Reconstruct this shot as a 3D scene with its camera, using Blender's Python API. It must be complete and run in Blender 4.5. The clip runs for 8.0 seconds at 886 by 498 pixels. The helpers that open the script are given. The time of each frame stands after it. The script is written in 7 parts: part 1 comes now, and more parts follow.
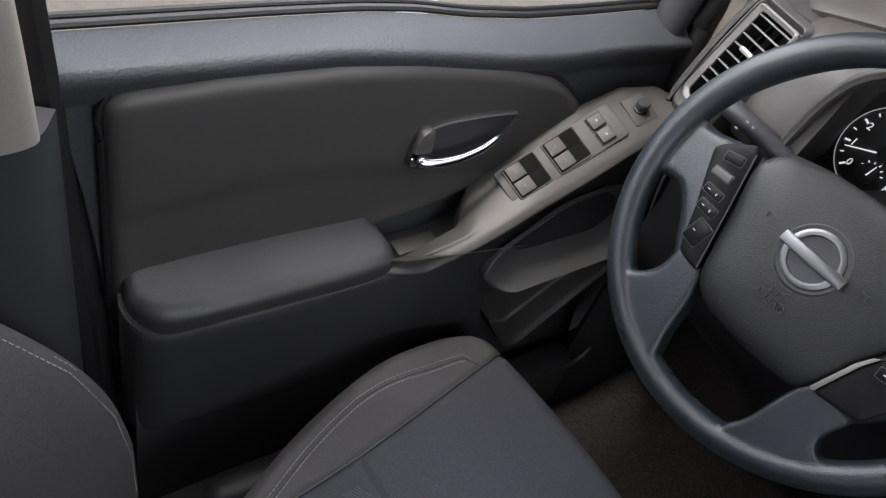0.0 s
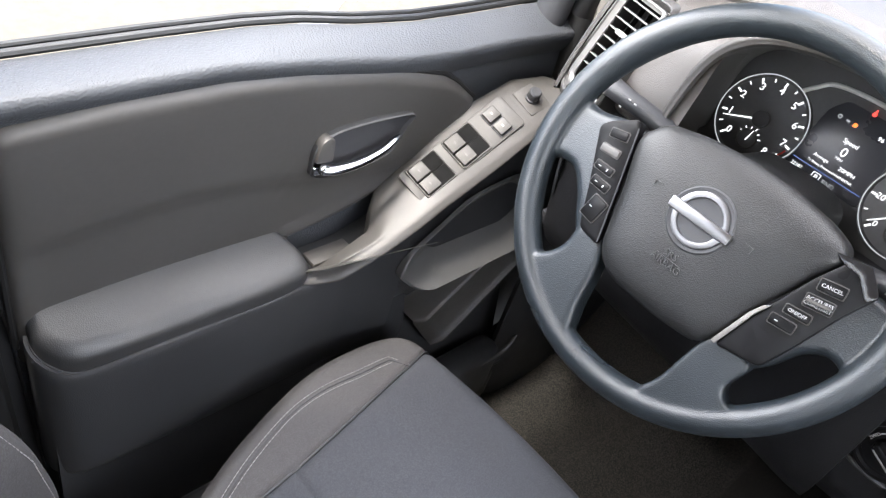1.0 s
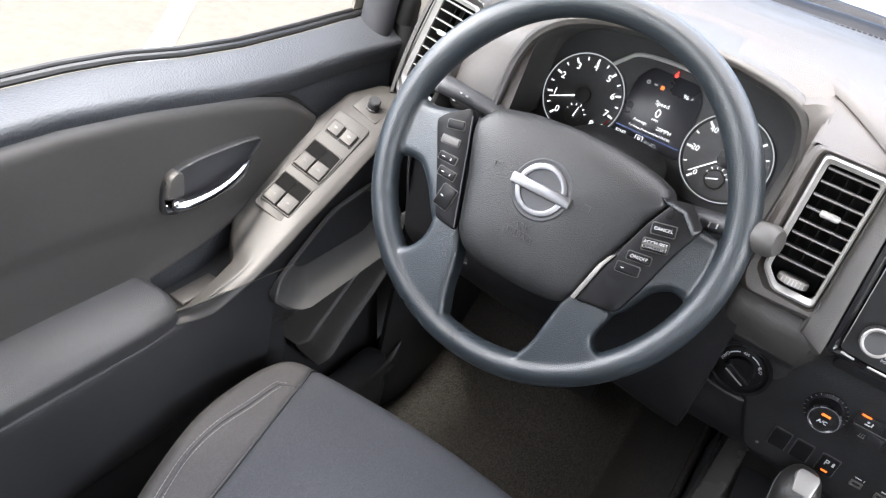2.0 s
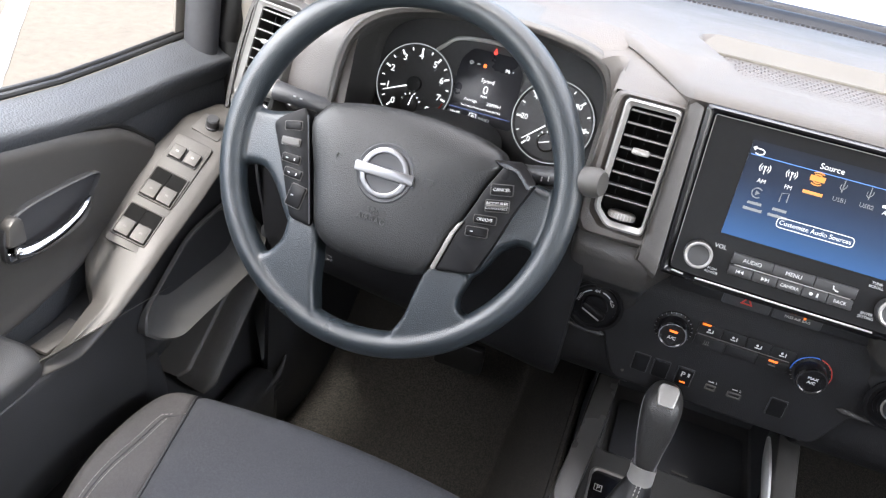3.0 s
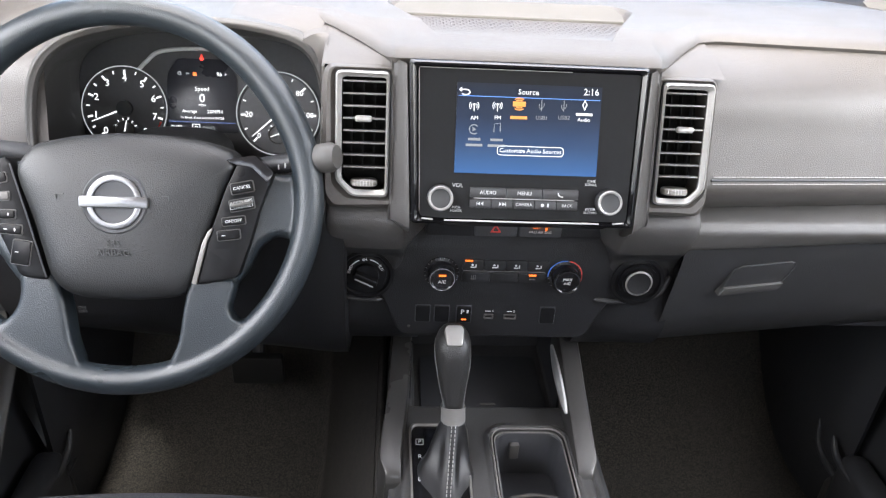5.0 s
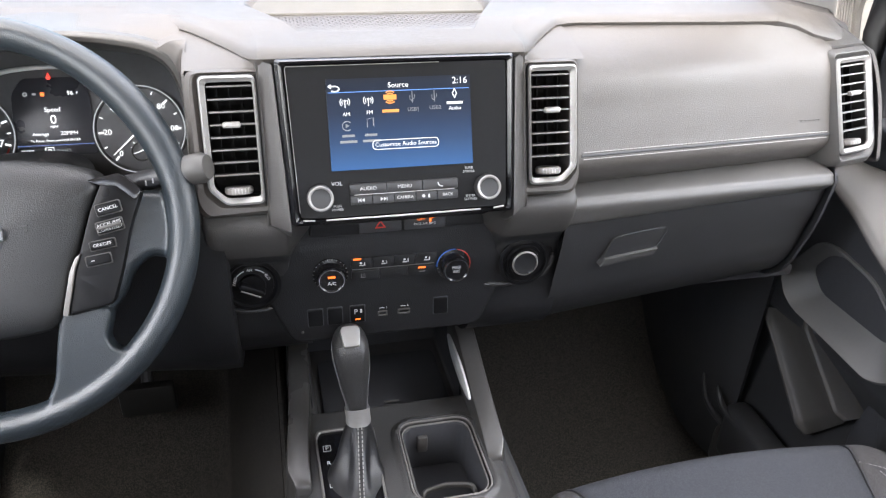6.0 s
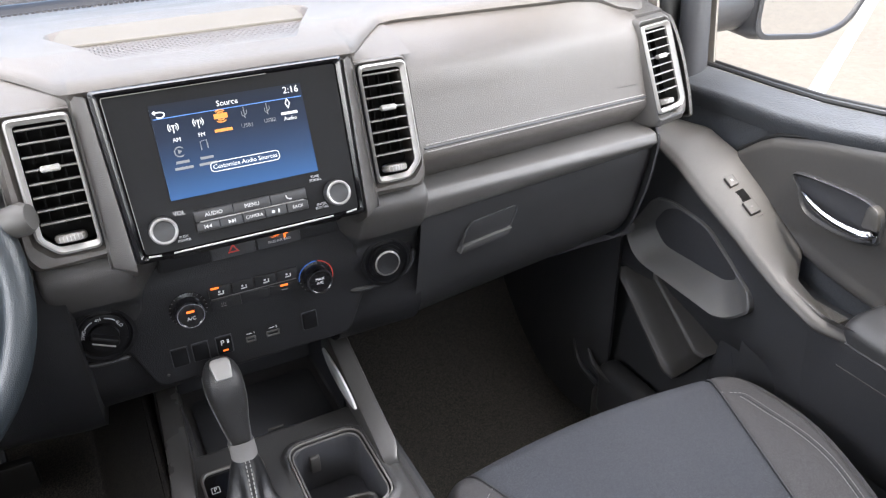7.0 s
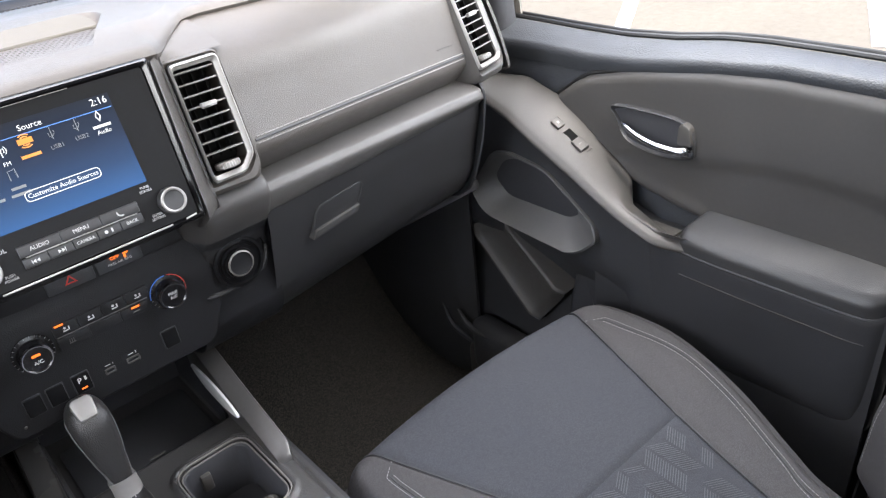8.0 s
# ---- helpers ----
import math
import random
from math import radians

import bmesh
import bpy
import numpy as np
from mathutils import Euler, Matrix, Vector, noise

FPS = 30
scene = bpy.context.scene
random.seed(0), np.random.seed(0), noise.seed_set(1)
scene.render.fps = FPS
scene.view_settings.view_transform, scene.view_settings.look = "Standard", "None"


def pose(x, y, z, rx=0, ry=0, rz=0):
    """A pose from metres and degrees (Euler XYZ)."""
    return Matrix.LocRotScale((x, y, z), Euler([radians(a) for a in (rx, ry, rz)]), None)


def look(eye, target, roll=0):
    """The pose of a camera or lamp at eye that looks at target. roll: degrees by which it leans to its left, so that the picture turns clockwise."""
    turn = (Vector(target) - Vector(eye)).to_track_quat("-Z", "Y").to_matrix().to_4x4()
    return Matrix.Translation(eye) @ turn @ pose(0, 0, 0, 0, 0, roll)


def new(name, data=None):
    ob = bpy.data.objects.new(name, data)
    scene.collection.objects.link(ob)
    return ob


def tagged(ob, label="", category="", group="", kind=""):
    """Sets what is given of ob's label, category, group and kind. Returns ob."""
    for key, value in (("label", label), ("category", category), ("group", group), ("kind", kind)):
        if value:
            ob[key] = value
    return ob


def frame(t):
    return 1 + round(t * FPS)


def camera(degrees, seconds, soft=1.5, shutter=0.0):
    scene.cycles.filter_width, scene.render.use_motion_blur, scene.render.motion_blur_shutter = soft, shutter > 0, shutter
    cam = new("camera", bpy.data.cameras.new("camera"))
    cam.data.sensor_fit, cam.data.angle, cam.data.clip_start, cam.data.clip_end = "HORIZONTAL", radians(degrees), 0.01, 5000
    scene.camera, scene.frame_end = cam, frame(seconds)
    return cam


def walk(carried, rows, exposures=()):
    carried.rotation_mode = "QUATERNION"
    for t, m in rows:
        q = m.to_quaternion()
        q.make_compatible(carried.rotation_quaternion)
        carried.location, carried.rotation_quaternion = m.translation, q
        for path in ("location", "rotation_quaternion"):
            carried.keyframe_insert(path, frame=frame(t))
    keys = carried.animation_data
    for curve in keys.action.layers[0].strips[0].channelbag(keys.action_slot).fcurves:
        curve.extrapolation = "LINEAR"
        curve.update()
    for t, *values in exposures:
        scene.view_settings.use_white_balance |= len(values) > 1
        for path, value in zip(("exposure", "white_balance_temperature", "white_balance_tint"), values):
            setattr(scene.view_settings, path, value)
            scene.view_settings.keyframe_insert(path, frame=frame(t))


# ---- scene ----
cam = camera(61.02, 8.0, soft=1.2)
PATH = [
    (0.0, pose(-0.2471, 0.1095, 1.5603, 45.906, -15.061, 56.671)),
    (0.5, pose(-0.2316, 0.1135, 1.5629, 47.139, -14.286, 52.985)),
    (1.0, pose(-0.2233, 0.1110, 1.5640, 48.967, -13.963, 47.821)),
    (1.5, pose(-0.2098, 0.1051, 1.5657, 51.537, -12.946, 40.912)),
    (2.8, pose(-0.1612, 0.0690, 1.5635, 56.737, -9.349, 22.705)),
    (3.0, pose(-0.1542, 0.0650, 1.5634, 57.249, -8.479, 20.082)),
    (3.5, pose(-0.1442, 0.0570, 1.5596, 58.481, -6.779, 13.509)),
    (4.0, pose(-0.1349, 0.0506, 1.5571, 59.187, -5.066, 7.580)),
    (4.5, pose(-0.1312, 0.0472, 1.5572, 59.354, -3.854, 2.239)),
    (6.0, pose(-0.1290, 0.0447, 1.5491, 60.074, -2.046, -13.252)),
    (6.5, pose(-0.1274, 0.0460, 1.5461, 60.551, -0.763, -19.737)),
    (7.0, pose(-0.1280, 0.0449, 1.5423, 60.719, 1.144, -27.194)),
    (7.5, pose(-0.1279, 0.0407, 1.5378, 59.929, 3.174, -34.717)),
    (8.0, pose(-0.1279, 0.0360, 1.5357, 58.533, 5.426, -42.068)),
]

EXPOSURE = 2.6
walk(cam, PATH, exposures=[(t, EXPOSURE + d) for t, d in ((0.0, -1.25), (0.2, -0.7), (0.4, -0.02), (0.55, 0.14), (1.0, 0.2), (1.5, 0.18), (2.4, 0.06), (4.0, 0.0), (6.5, 0.0), (8.0, -0.06))])

# ---- daylight ----
world = bpy.data.worlds.new("sky")
scene.world = world
world.use_nodes = True
wn = world.node_tree
sky = wn.nodes.new("ShaderNodeTexSky")
sky.sky_type = "NISHITA"
sky.sun_disc = False
SUN_EL, SUN_AZ = radians(62), radians(188)
sky.sun_elevation, sky.sun_rotation = SUN_EL, SUN_AZ
sky.dust_density = 3.0
wn.links.new(sky.outputs["Color"], wn.nodes["Background"].inputs["Color"])
wn.nodes["Background"].inputs["Strength"].default_value = 0.15

sun_data = bpy.data.lights.new("sun", "SUN")
sun_data.energy, sun_data.angle, sun_data.color = 1.0, radians(6), (1.0, 0.95, 0.87)
sun = new("sun", sun_data)
sun.matrix_world = look((6 * math.sin(SUN_AZ) * math.cos(SUN_EL), 6 * math.cos(SUN_AZ) * math.cos(SUN_EL), 6 * math.sin(SUN_EL)), (0, 0, 0))


# the sky's light in the openings of the windows
def window_light(name, at, target, w, h, watts, colour=(1.0, 0.94, 0.88)):
    data = bpy.data.lights.new(name, "AREA")
    data.shape, data.size, data.size_y, data.energy = "RECTANGLE", w, h, watts
    data.color = colour
    ob = new(name, data)
    ob.matrix_world = look(at, target)
    return ob


window_light("windscreen_light", (0, 0.9, 1.62), (0, 0.58, 0.7), 1.15, 0.48, 2.0, (1.0, 0.94, 0.88))
# the driver's own body shades the windows on that side
for side, front_watts, rear_watts in ((-1, 2.5, 0.4), (1, 2.45, 0.8)):
    window_light("side_window_light", (side * 0.765, 0.5, 1.53), (0, 0.62, 0.95), 0.75, 0.36, front_watts, (1.0, 0.98, 0.97))
    window_light("rear_side_light", (side * 0.72, -0.45, 1.5), (0, 0.5, 0.9), 0.7, 0.4, rear_watts)
window_light("rear_window_light", (0, -0.9, 1.58), (0, 0.6, 0.9), 1.2, 0.38, 1.15)

# ---- materials ----
def material(name, base, rough=0.5, metal=0.0, grain=0.0, grain_scale=900.0, tint=0.15, tint_scale=9.0, kind="noise", coat=0.0, spec=0.5, wear=0.08):
    """A node material: colour varied at two scales, roughness wear, and fine relief (noise grain, leather cells or weave)."""
    m = bpy.data.materials.new(name)
    m.use_nodes = True
    t = m.node_tree
    b = t.nodes["Principled BSDF"]
    b.inputs["Metallic"].default_value = metal
    b.inputs["Specular IOR Level"].default_value = spec
    b.inputs["Coat Weight"].default_value = coat
    b.inputs["Coat Roughness"].default_value = 0.06
    co = t.nodes.new("ShaderNodeTexCoord")
    big = t.nodes.new("ShaderNodeTexNoise")
    big.inputs["Scale"].default_value, big.inputs["Detail"].default_value = tint_scale, 5.0
    fine = t.nodes.new("ShaderNodeTexNoise")
    fine.inputs["Scale"].default_value, fine.inputs["Detail"].default_value = tint_scale * 22, 3.0
    for n in (big, fine):
        t.links.new(co.outputs["Object"], n.inputs["Vector"])
    both = t.nodes.new("ShaderNodeMath")
    both.operation = "ADD"
    t.links.new(big.outputs["Fac"], both.inputs[0])
    t.links.new(fine.outputs["Fac"], both.inputs[1])
    ramp = t.nodes.new("ShaderNodeMapRange")
    ramp.inputs["From Min"].default_value, ramp.inputs["From Max"].default_value = 0.6, 1.4
    ramp.inputs["To Min"].default_value, ramp.inputs["To Max"].default_value = 1.0 - tint, 1.0 + tint
    t.links.new(both.outputs[0], ramp.inputs["Value"])
    mix = t.nodes.new("ShaderNodeVectorMath")
    mix.operation = "SCALE"
    mix.inputs[0].default_value = base
    t.links.new(ramp.outputs["Result"], mix.inputs["Scale"])
    t.links.new(mix.outputs["Vector"], b.inputs["Base Color"])
    rr = t.nodes.new("ShaderNodeMapRange")
    rr.inputs["From Min"].default_value, rr.inputs["From Max"].default_value = 0.3, 0.7
    rr.inputs["To Min"].default_value, rr.inputs["To Max"].default_value = max(0.02, rough - wear), min(1.0, rough + wear)
    t.links.new(big.outputs["Fac"], rr.inputs["Value"])
    t.links.new(rr.outputs["Result"], b.inputs["Roughness"])
    if grain:
        if kind == "leather":
            g = t.nodes.new("ShaderNodeTexVoronoi")
            g.feature = "SMOOTH_F1"
            out = g.outputs["Distance"]
        elif kind == "weave":
            g = t.nodes.new("ShaderNodeTexWave")
            g.inputs["Distortion"].default_value = 2.0
            out = g.outputs["Fac"]
        else:
            g = t.nodes.new("ShaderNodeTexNoise")
            g.inputs["Detail"].default_value = 2.0
            out = g.outputs["Fac"]
        g.inputs["Scale"].default_value = grain_scale
        t.links.new(co.outputs["Object"], g.inputs["Vector"])
        bump = t.nodes.new("ShaderNodeBump")
        bump.inputs["Strength"].default_value = grain
        bump.inputs["Distance"].default_value = 0.0007
        t.links.new(out, bump.inputs["Height"])
        t.links.new(bump.outputs["Normal"], b.inputs["Normal"])
    return m


def glowing(name, colour, strength, base=(0.02, 0.02, 0.02)):
    m = bpy.data.materials.new(name)
    m.use_nodes = True
    b = m.node_tree.nodes["Principled BSDF"]
    b.inputs["Base Color"].default_value = (*base, 1)
    b.inputs["Emission Color"].default_value = (*colour, 1)
    b.inputs["Emission Strength"].default_value = 0.28 * strength
    b.inputs["Roughness"].default_value = 0.3
    return m


def clear_glass(name, gloss=1.0, tint=(1, 1, 1)):
    m = bpy.data.materials.new(name)
    m.use_nodes = True
    t = m.node_tree
    t.nodes.remove(t.nodes["Principled BSDF"])
    tr, gl, mx, lw, pw, sc = (t.nodes.new("ShaderNode" + n) for n in ("BsdfTransparent", "BsdfGlossy", "MixShader", "LayerWeight", "Math", "Math"))
    tr.inputs["Color"].default_value = (*tint, 1)
    gl.inputs["Roughness"].default_value = 0.02
    lw.inputs["Blend"].default_value = 0.5
    pw.operation, sc.operation = "POWER", "MULTIPLY_ADD"
    pw.inputs[1].default_value = 5.0
    sc.inputs[1].default_value, sc.inputs[2].default_value = 0.6 * gloss, 0.02 * gloss
    t.links.new(lw.outputs["Facing"], pw.inputs[0])
    t.links.new(pw.outputs[0], sc.inputs[0])
    t.links.new(sc.outputs[0], mx.inputs[0])
    t.links.new(tr.outputs[0], mx.inputs[1])
    t.links.new(gl.outputs[0], mx.inputs[2])
    t.links.new(mx.outputs[0], t.nodes["Material Output"].inputs["Surface"])
    return m


PAD = material("soft_dash_plastic", (0.061, 0.0547, 0.0497), 0.5, grain=0.5, grain_scale=1200, kind="leather", tint=0.08)
PADLOW = material("moulded_charcoal_plastic", (0.056, 0.053, 0.05), 0.47, grain=0.6, grain_scale=1150, kind="leather", tint=0.08)
HARD = material("black_plastic", (0.0295, 0.0302, 0.0325), 0.46, grain=0.35, grain_scale=900, kind="leather", tint=0.1, spec=0.45)
DARK = material("matte_black_plastic", (0.031, 0.0318, 0.035), 0.58, grain=0.2, grain_scale=1200, tint=0.1, spec=0.4)
DOORTOP = material("grained_door_plastic", (0.041, 0.044, 0.049), 0.52, grain=0.9, grain_scale=480, kind="leather", tint=0.08, spec=0.32)
VINYL = material("padded_door_vinyl", (0.05, 0.0475, 0.045), 0.48, grain=0.2, grain_scale=1500, tint=0.08)
LEATHER = material("stitched_vinyl", (0.029, 0.0295, 0.0305), 0.42, grain=0.3, grain_scale=1000, kind="leather", tint=0.1)
STRIP = material("satin_switch_plastic", (0.05, 0.0475, 0.0445), 0.52, grain=0.1, grain_scale=1500, tint=0.06)
RUBBERED = material("steering_urethane", (0.0148, 0.0192, 0.0228), 0.35, grain=0.38, grain_scale=1050, kind="leather", tint=0.08)
HUB = material("airbag_cover_plastic", (0.0125, 0.0128, 0.0132), 0.42, grain=0.4, grain_scale=1050, kind="leather", tint=0.07, spec=0.38)
PIANO = material("gloss_black_plastic", (0.006, 0.006, 0.007), 0.22, tint=0.1, wear=0.05)
SATIN = material("satin_silver_paint", (0.3, 0.292, 0.28), 0.36, metal=0.4, grain=0.05, tint=0.05)
GREYSILVER = material("dark_silver_trim", (0.17, 0.162, 0.152), 0.45, metal=0.3, tint=0.06)
CHROME = material("chrome", (0.42, 0.43, 0.46), 0.12, metal=1.0, tint=0.03, wear=0.04)
FABRIC = material("woven_seat_fabric", (0.0362, 0.0388, 0.0455), 0.85, grain=0.7, grain_scale=1600, kind="noise", tint=0.14, tint_scale=14, spec=0.25)
FABRICBOLSTER = material("seat_bolster_cloth", (0.0445, 0.0432, 0.0445), 0.8, grain=0.5, grain_scale=1800, tint=0.12, tint_scale=12, spec=0.25)
SEATTHREAD = material("pale_seat_thread", (0.22, 0.217, 0.215), 0.7, tint=0.15)
HERRING = material("herringbone_light_thread", (0.085, 0.088, 0.096), 0.85, grain=0.6, grain_scale=1800, tint=0.2, spec=0.2)
THREAD = material("light_grey_thread", (0.27, 0.262, 0.25), 0.7, tint=0.2)
CARPET = material("tufted_carpet", (0.021, 0.0206, 0.0204), 0.95, grain=1.0, grain_scale=700, tint=0.12, tint_scale=7, spec=0.1)


def specks(m, colour, share, scale):
    """Scatters pale fibres over a cloth: small cells of another colour."""
    t = m.node_tree
    b = t.nodes["Principled BSDF"]
    was = b.inputs["Base Color"].links[0].from_socket
    co = t.nodes.new("ShaderNodeTexCoord")
    cells = t.nodes.new("ShaderNodeTexVoronoi")
    cells.inputs["Scale"].default_value = scale
    t.links.new(co.outputs["Object"], cells.inputs["Vector"])
    sep = t.nodes.new("ShaderNodeSeparateColor")
    t.links.new(cells.outputs["Color"], sep.inputs["Color"])
    pick = t.nodes.new("ShaderNodeMapRange")
    pick.inputs["From Min"].default_value, pick.inputs["From Max"].default_value = 1 - share, 1 - share * 0.4
    t.links.new(sep.outputs["Red"], pick.inputs["Value"])
    mix = t.nodes.new("ShaderNodeMix")
    mix.data_type = "RGBA"
    t.links.new(pick.outputs["Result"], mix.inputs["Factor"])
    t.links.new(was, mix.inputs["A"])
    mix.inputs["B"].default_value = (*colour, 1)
    t.links.new(mix.outputs["Result"], b.inputs["Base Color"])


specks(CARPET, (0.062, 0.056, 0.049), 0.6, 900)
specks(FABRIC, (0.052, 0.0545, 0.0615), 0.5, 1300)
specks(FABRICBOLSTER, (0.066, 0.0642, 0.0665), 0.5, 1500)
BEIGE = material("light_grey_trim", (0.24, 0.22, 0.195), 0.7, grain=0.3, grain_scale=900, tint=0.05)
TAUPE = material("taupe_reflection_tone", (0.14, 0.127, 0.11), 0.6, tint=0.06)
CLOTHROOF = material("headliner_cloth", (0.45, 0.43, 0.4), 0.9, grain=0.5, grain_scale=900, tint=0.06)
SEAL = material("rubber_seal", (0.01, 0.01, 0.01), 0.45, tint=0.1)
PAINT = material("white_car_paint", (0.75, 0.76, 0.77), 0.25, coat=0.6, tint=0.02, wear=0.03)
CONCRETE = material("bleached_concrete", (0.185, 0.162, 0.126), 0.9, grain=0.8, grain_scale=60, tint=0.16, tint_scale=0.9, spec=0.2)
ROADPAINT = material("worn_white_road_paint", (0.44, 0.43, 0.41), 0.8, grain=0.6, grain_scale=90, tint=0.14, tint_scale=6)
PODBLACK = material("pod_black_plastic", (0.006, 0.006, 0.0065), 0.33, tint=0.1, spec=0.1)
PANELBLACK = material("control_panel_plastic", (0.0105, 0.0106, 0.0115), 0.48, grain=0.4, grain_scale=900, kind="leather", tint=0.08, spec=0.26)
# PAD's plastic made darker: the shade of curving under is in the colour
STACKPAD = material("shaded_stack_plastic", (0.043, 0.0402, 0.0378), 0.5, grain=0.5, grain_scale=1200, kind="leather", tint=0.08)
GLOVELIP = material("latch_lip_plastic", (0.036, 0.035, 0.034), 0.45, grain=0.2, tint=0.06)
# darker again for the cheek's shade; plain black on the glove box
STACK = material("black_and_shaded_plastic", (0.0185, 0.0184, 0.019), 0.48, grain=0.5, grain_scale=1000, kind="leather", tint=0.08, spec=0.42)
CONSOLE = material("console_plastic", (0.043, 0.042, 0.0415), 0.38, grain=0.5, grain_scale=1000, kind="leather", tint=0.08)
RAIL = material("rail_paint", (0.05, 0.0485, 0.0465), 0.32, metal=0.3, grain=0.1, tint=0.06)
GRIPGREY = material("satin_grey_paint", (0.15, 0.15, 0.153), 0.33, metal=0.1, tint=0.05)
KNOB = material("lever_leather", (0.026, 0.0255, 0.025), 0.42, grain=0.7, grain_scale=900, kind="leather", tint=0.1)
BOOT = material("boot_vinyl", (0.01, 0.01, 0.0105), 0.36, grain=0.5, grain_scale=900, kind="leather", tint=0.1, spec=0.5)
EMBOSS = material("embossed_grey", (0.026, 0.026, 0.027), 0.5, tint=0.05)
BADGE = material("brushed_badge_metal", (0.17, 0.17, 0.175), 0.32, metal=0.9, tint=0.05)
PULLTRIM = material("satin_pull_trim", (0.09, 0.089, 0.088), 0.45, metal=0.15, tint=0.05)
# black that puts the shade of deep recesses into the colour
WELL = material("recess_shade_black", (0.006, 0.006, 0.006), 0.75, tint=0.05, spec=0.06)
MIRROR = material("mirror_glass", (0.85, 0.86, 0.87), 0.02, metal=1.0, tint=0.01, wear=0.01)
PRINT = material("white_print", (0.46, 0.46, 0.45), 0.6, tint=0.05)
PRINTDIM = material("embossed_grey", (0.085, 0.083, 0.08), 0.5, tint=0.05)
REDPRINT = material("red_print", (0.5, 0.03, 0.02), 0.5, tint=0.05)
BLUEPRINT = material("blue_print", (0.03, 0.12, 0.45), 0.5, tint=0.05)
ARCSILVER = material("arc_silver", (0.6, 0.6, 0.59), 0.4, metal=0.2, tint=0.05)
DIAL = material("dial_face", (0.075, 0.075, 0.078), 0.5, tint=0.1)
GLASS = clear_glass("window_glass", 0.6)
AMBER = glowing("amber_light", (1.0, 0.17, 0.015), 1.35)
WHITELIT = glowing("lit_white", (0.85, 0.88, 0.9), 1.2)
RINGLIT = glowing("lit_dial_ring", (0.75, 0.79, 0.82), 0.35, (0.3, 0.3, 0.3))
DIMLIT = glowing("lit_grey", (0.4, 0.43, 0.46), 0.5)
REDLIT = glowing("red_lamp", (1.0, 0.05, 0.03), 1.2)
SCREENAMBER = glowing("screen_amber", (1.0, 0.35, 0.02), 0.9)


# ---- shapes ----
def finish(bm, smooth=35):
    bmesh.ops.remove_doubles(bm, verts=bm.verts, dist=1e-6)
    bmesh.ops.recalc_face_normals(bm, faces=bm.faces)
    for f in bm.faces:
        f.smooth = True
    for e in bm.edges:
        if len(e.link_faces) == 2:
            e.smooth = e.calc_face_angle(0) < radians(smooth)
    return bm


def part(name, bm, mat, parent=None, label="", smooth=35, subdiv=0):
    """Links a bmesh as one mesh object under a thing or a part."""
    finish(bm, smooth)
    me = bpy.data.meshes.new(name)
    bm.to_mesh(me)
    bm.free()
    me.materials.append(mat)
    ob = new(name, me)
    if parent is not None:
        ob.parent = parent
        ob.matrix_parent_inverse = parent.matrix_basis.inverted() if parent.parent is None else Matrix()
    if label:
        ob["label"] = label
    if subdiv:
        s = ob.modifiers.new("round", "SUBSURF")
        s.levels = s.render_levels = subdiv
    return ob




def thing(name, label, category, at=(0, 0, 0), group="", kind=""):
    ob = new(name)
    ob.empty_display_size = 0.05
    ob.location = at
    return tagged(ob, label, category, group, kind)


def rounded(pts, r=0.005, n=4):
    """A closed outline with its corners rounded."""
    out, k = [], len(pts)
    for i in range(k):
        p, a, b = Vector(pts[i]), Vector(pts[i - 1]), Vector(pts[(i + 1) % k])
        u, v = a - p, b - p
        d = min(r, u.length * 0.45, v.length * 0.45)
        s, e = p + u.normalized() * d, p + v.normalized() * d
        for j in range(n + 1):
            t = j / n
            q = s * (1 - t) ** 2 + p * 2 * t * (1 - t) + e * t * t
            out.append((q.x, q.y))
    return out


def spline(pts, n, closed=False):
    """Catmull-Rom points through pts (any dimension)."""
    p = np.array(pts, float)
    k = len(p)
    out = []
    span = k if closed else k - 1
    for i in range(n):
        s = i * span / (n if closed else n - 1)
        j = min(int(s), span - 1)
        t = s - j
        if closed:
            a, b, c, d = p[(j - 1) % k], p[j % k], p[(j + 1) % k], p[(j + 2) % k]
        else:
            b, c = p[j], p[j + 1]
            a = p[j - 1] if j > 0 else 2 * b - c
            d = p[j + 2] if j + 2 < k else 2 * c - b
        out.append(0.5 * (2 * b + (c - a) * t + (2 * a - 5 * b + 4 * c - d) * t * t + (3 * b - a - 3 * c + d) * t ** 3))
    return np.array(out)


def slab(pts, depth, bevel=0.0015, m=None, segs=2, dome=0.0, bm=None):
    """An outline in x, y made into a plate from z = 0 up to depth, its upper rim bevelled; m places it."""
    own = bmesh.new()
    vs = [own.verts.new((x, y, 0)) for x, y in pts]
    f = own.faces.new(vs)
    top = bmesh.ops.extrude_face_region(own, geom=[f])
    up = [v for v in top["geom"] if isinstance(v, bmesh.types.BMVert)]
    bmesh.ops.translate(own, verts=up, vec=(0, 0, depth))
    if bevel:
        ups = set(up)
        rim = [e for e in own.edges if e.verts[0] in ups and e.verts[1] in ups]
        bmesh.ops.bevel(own, geom=rim, offset=bevel, segments=segs, profile=0.5, affect="EDGES", clamp_overlap=True)
    if m is not None:
        own.transform(m)
    return join(bm, own)


def join(bm, own):
    if bm is None:
        return own
    me = bpy.data.meshes.new("tmp")
    own.to_mesh(me)
    own.free()
    bm.from_mesh(me)
    bpy.data.meshes.remove(me)
    return bm


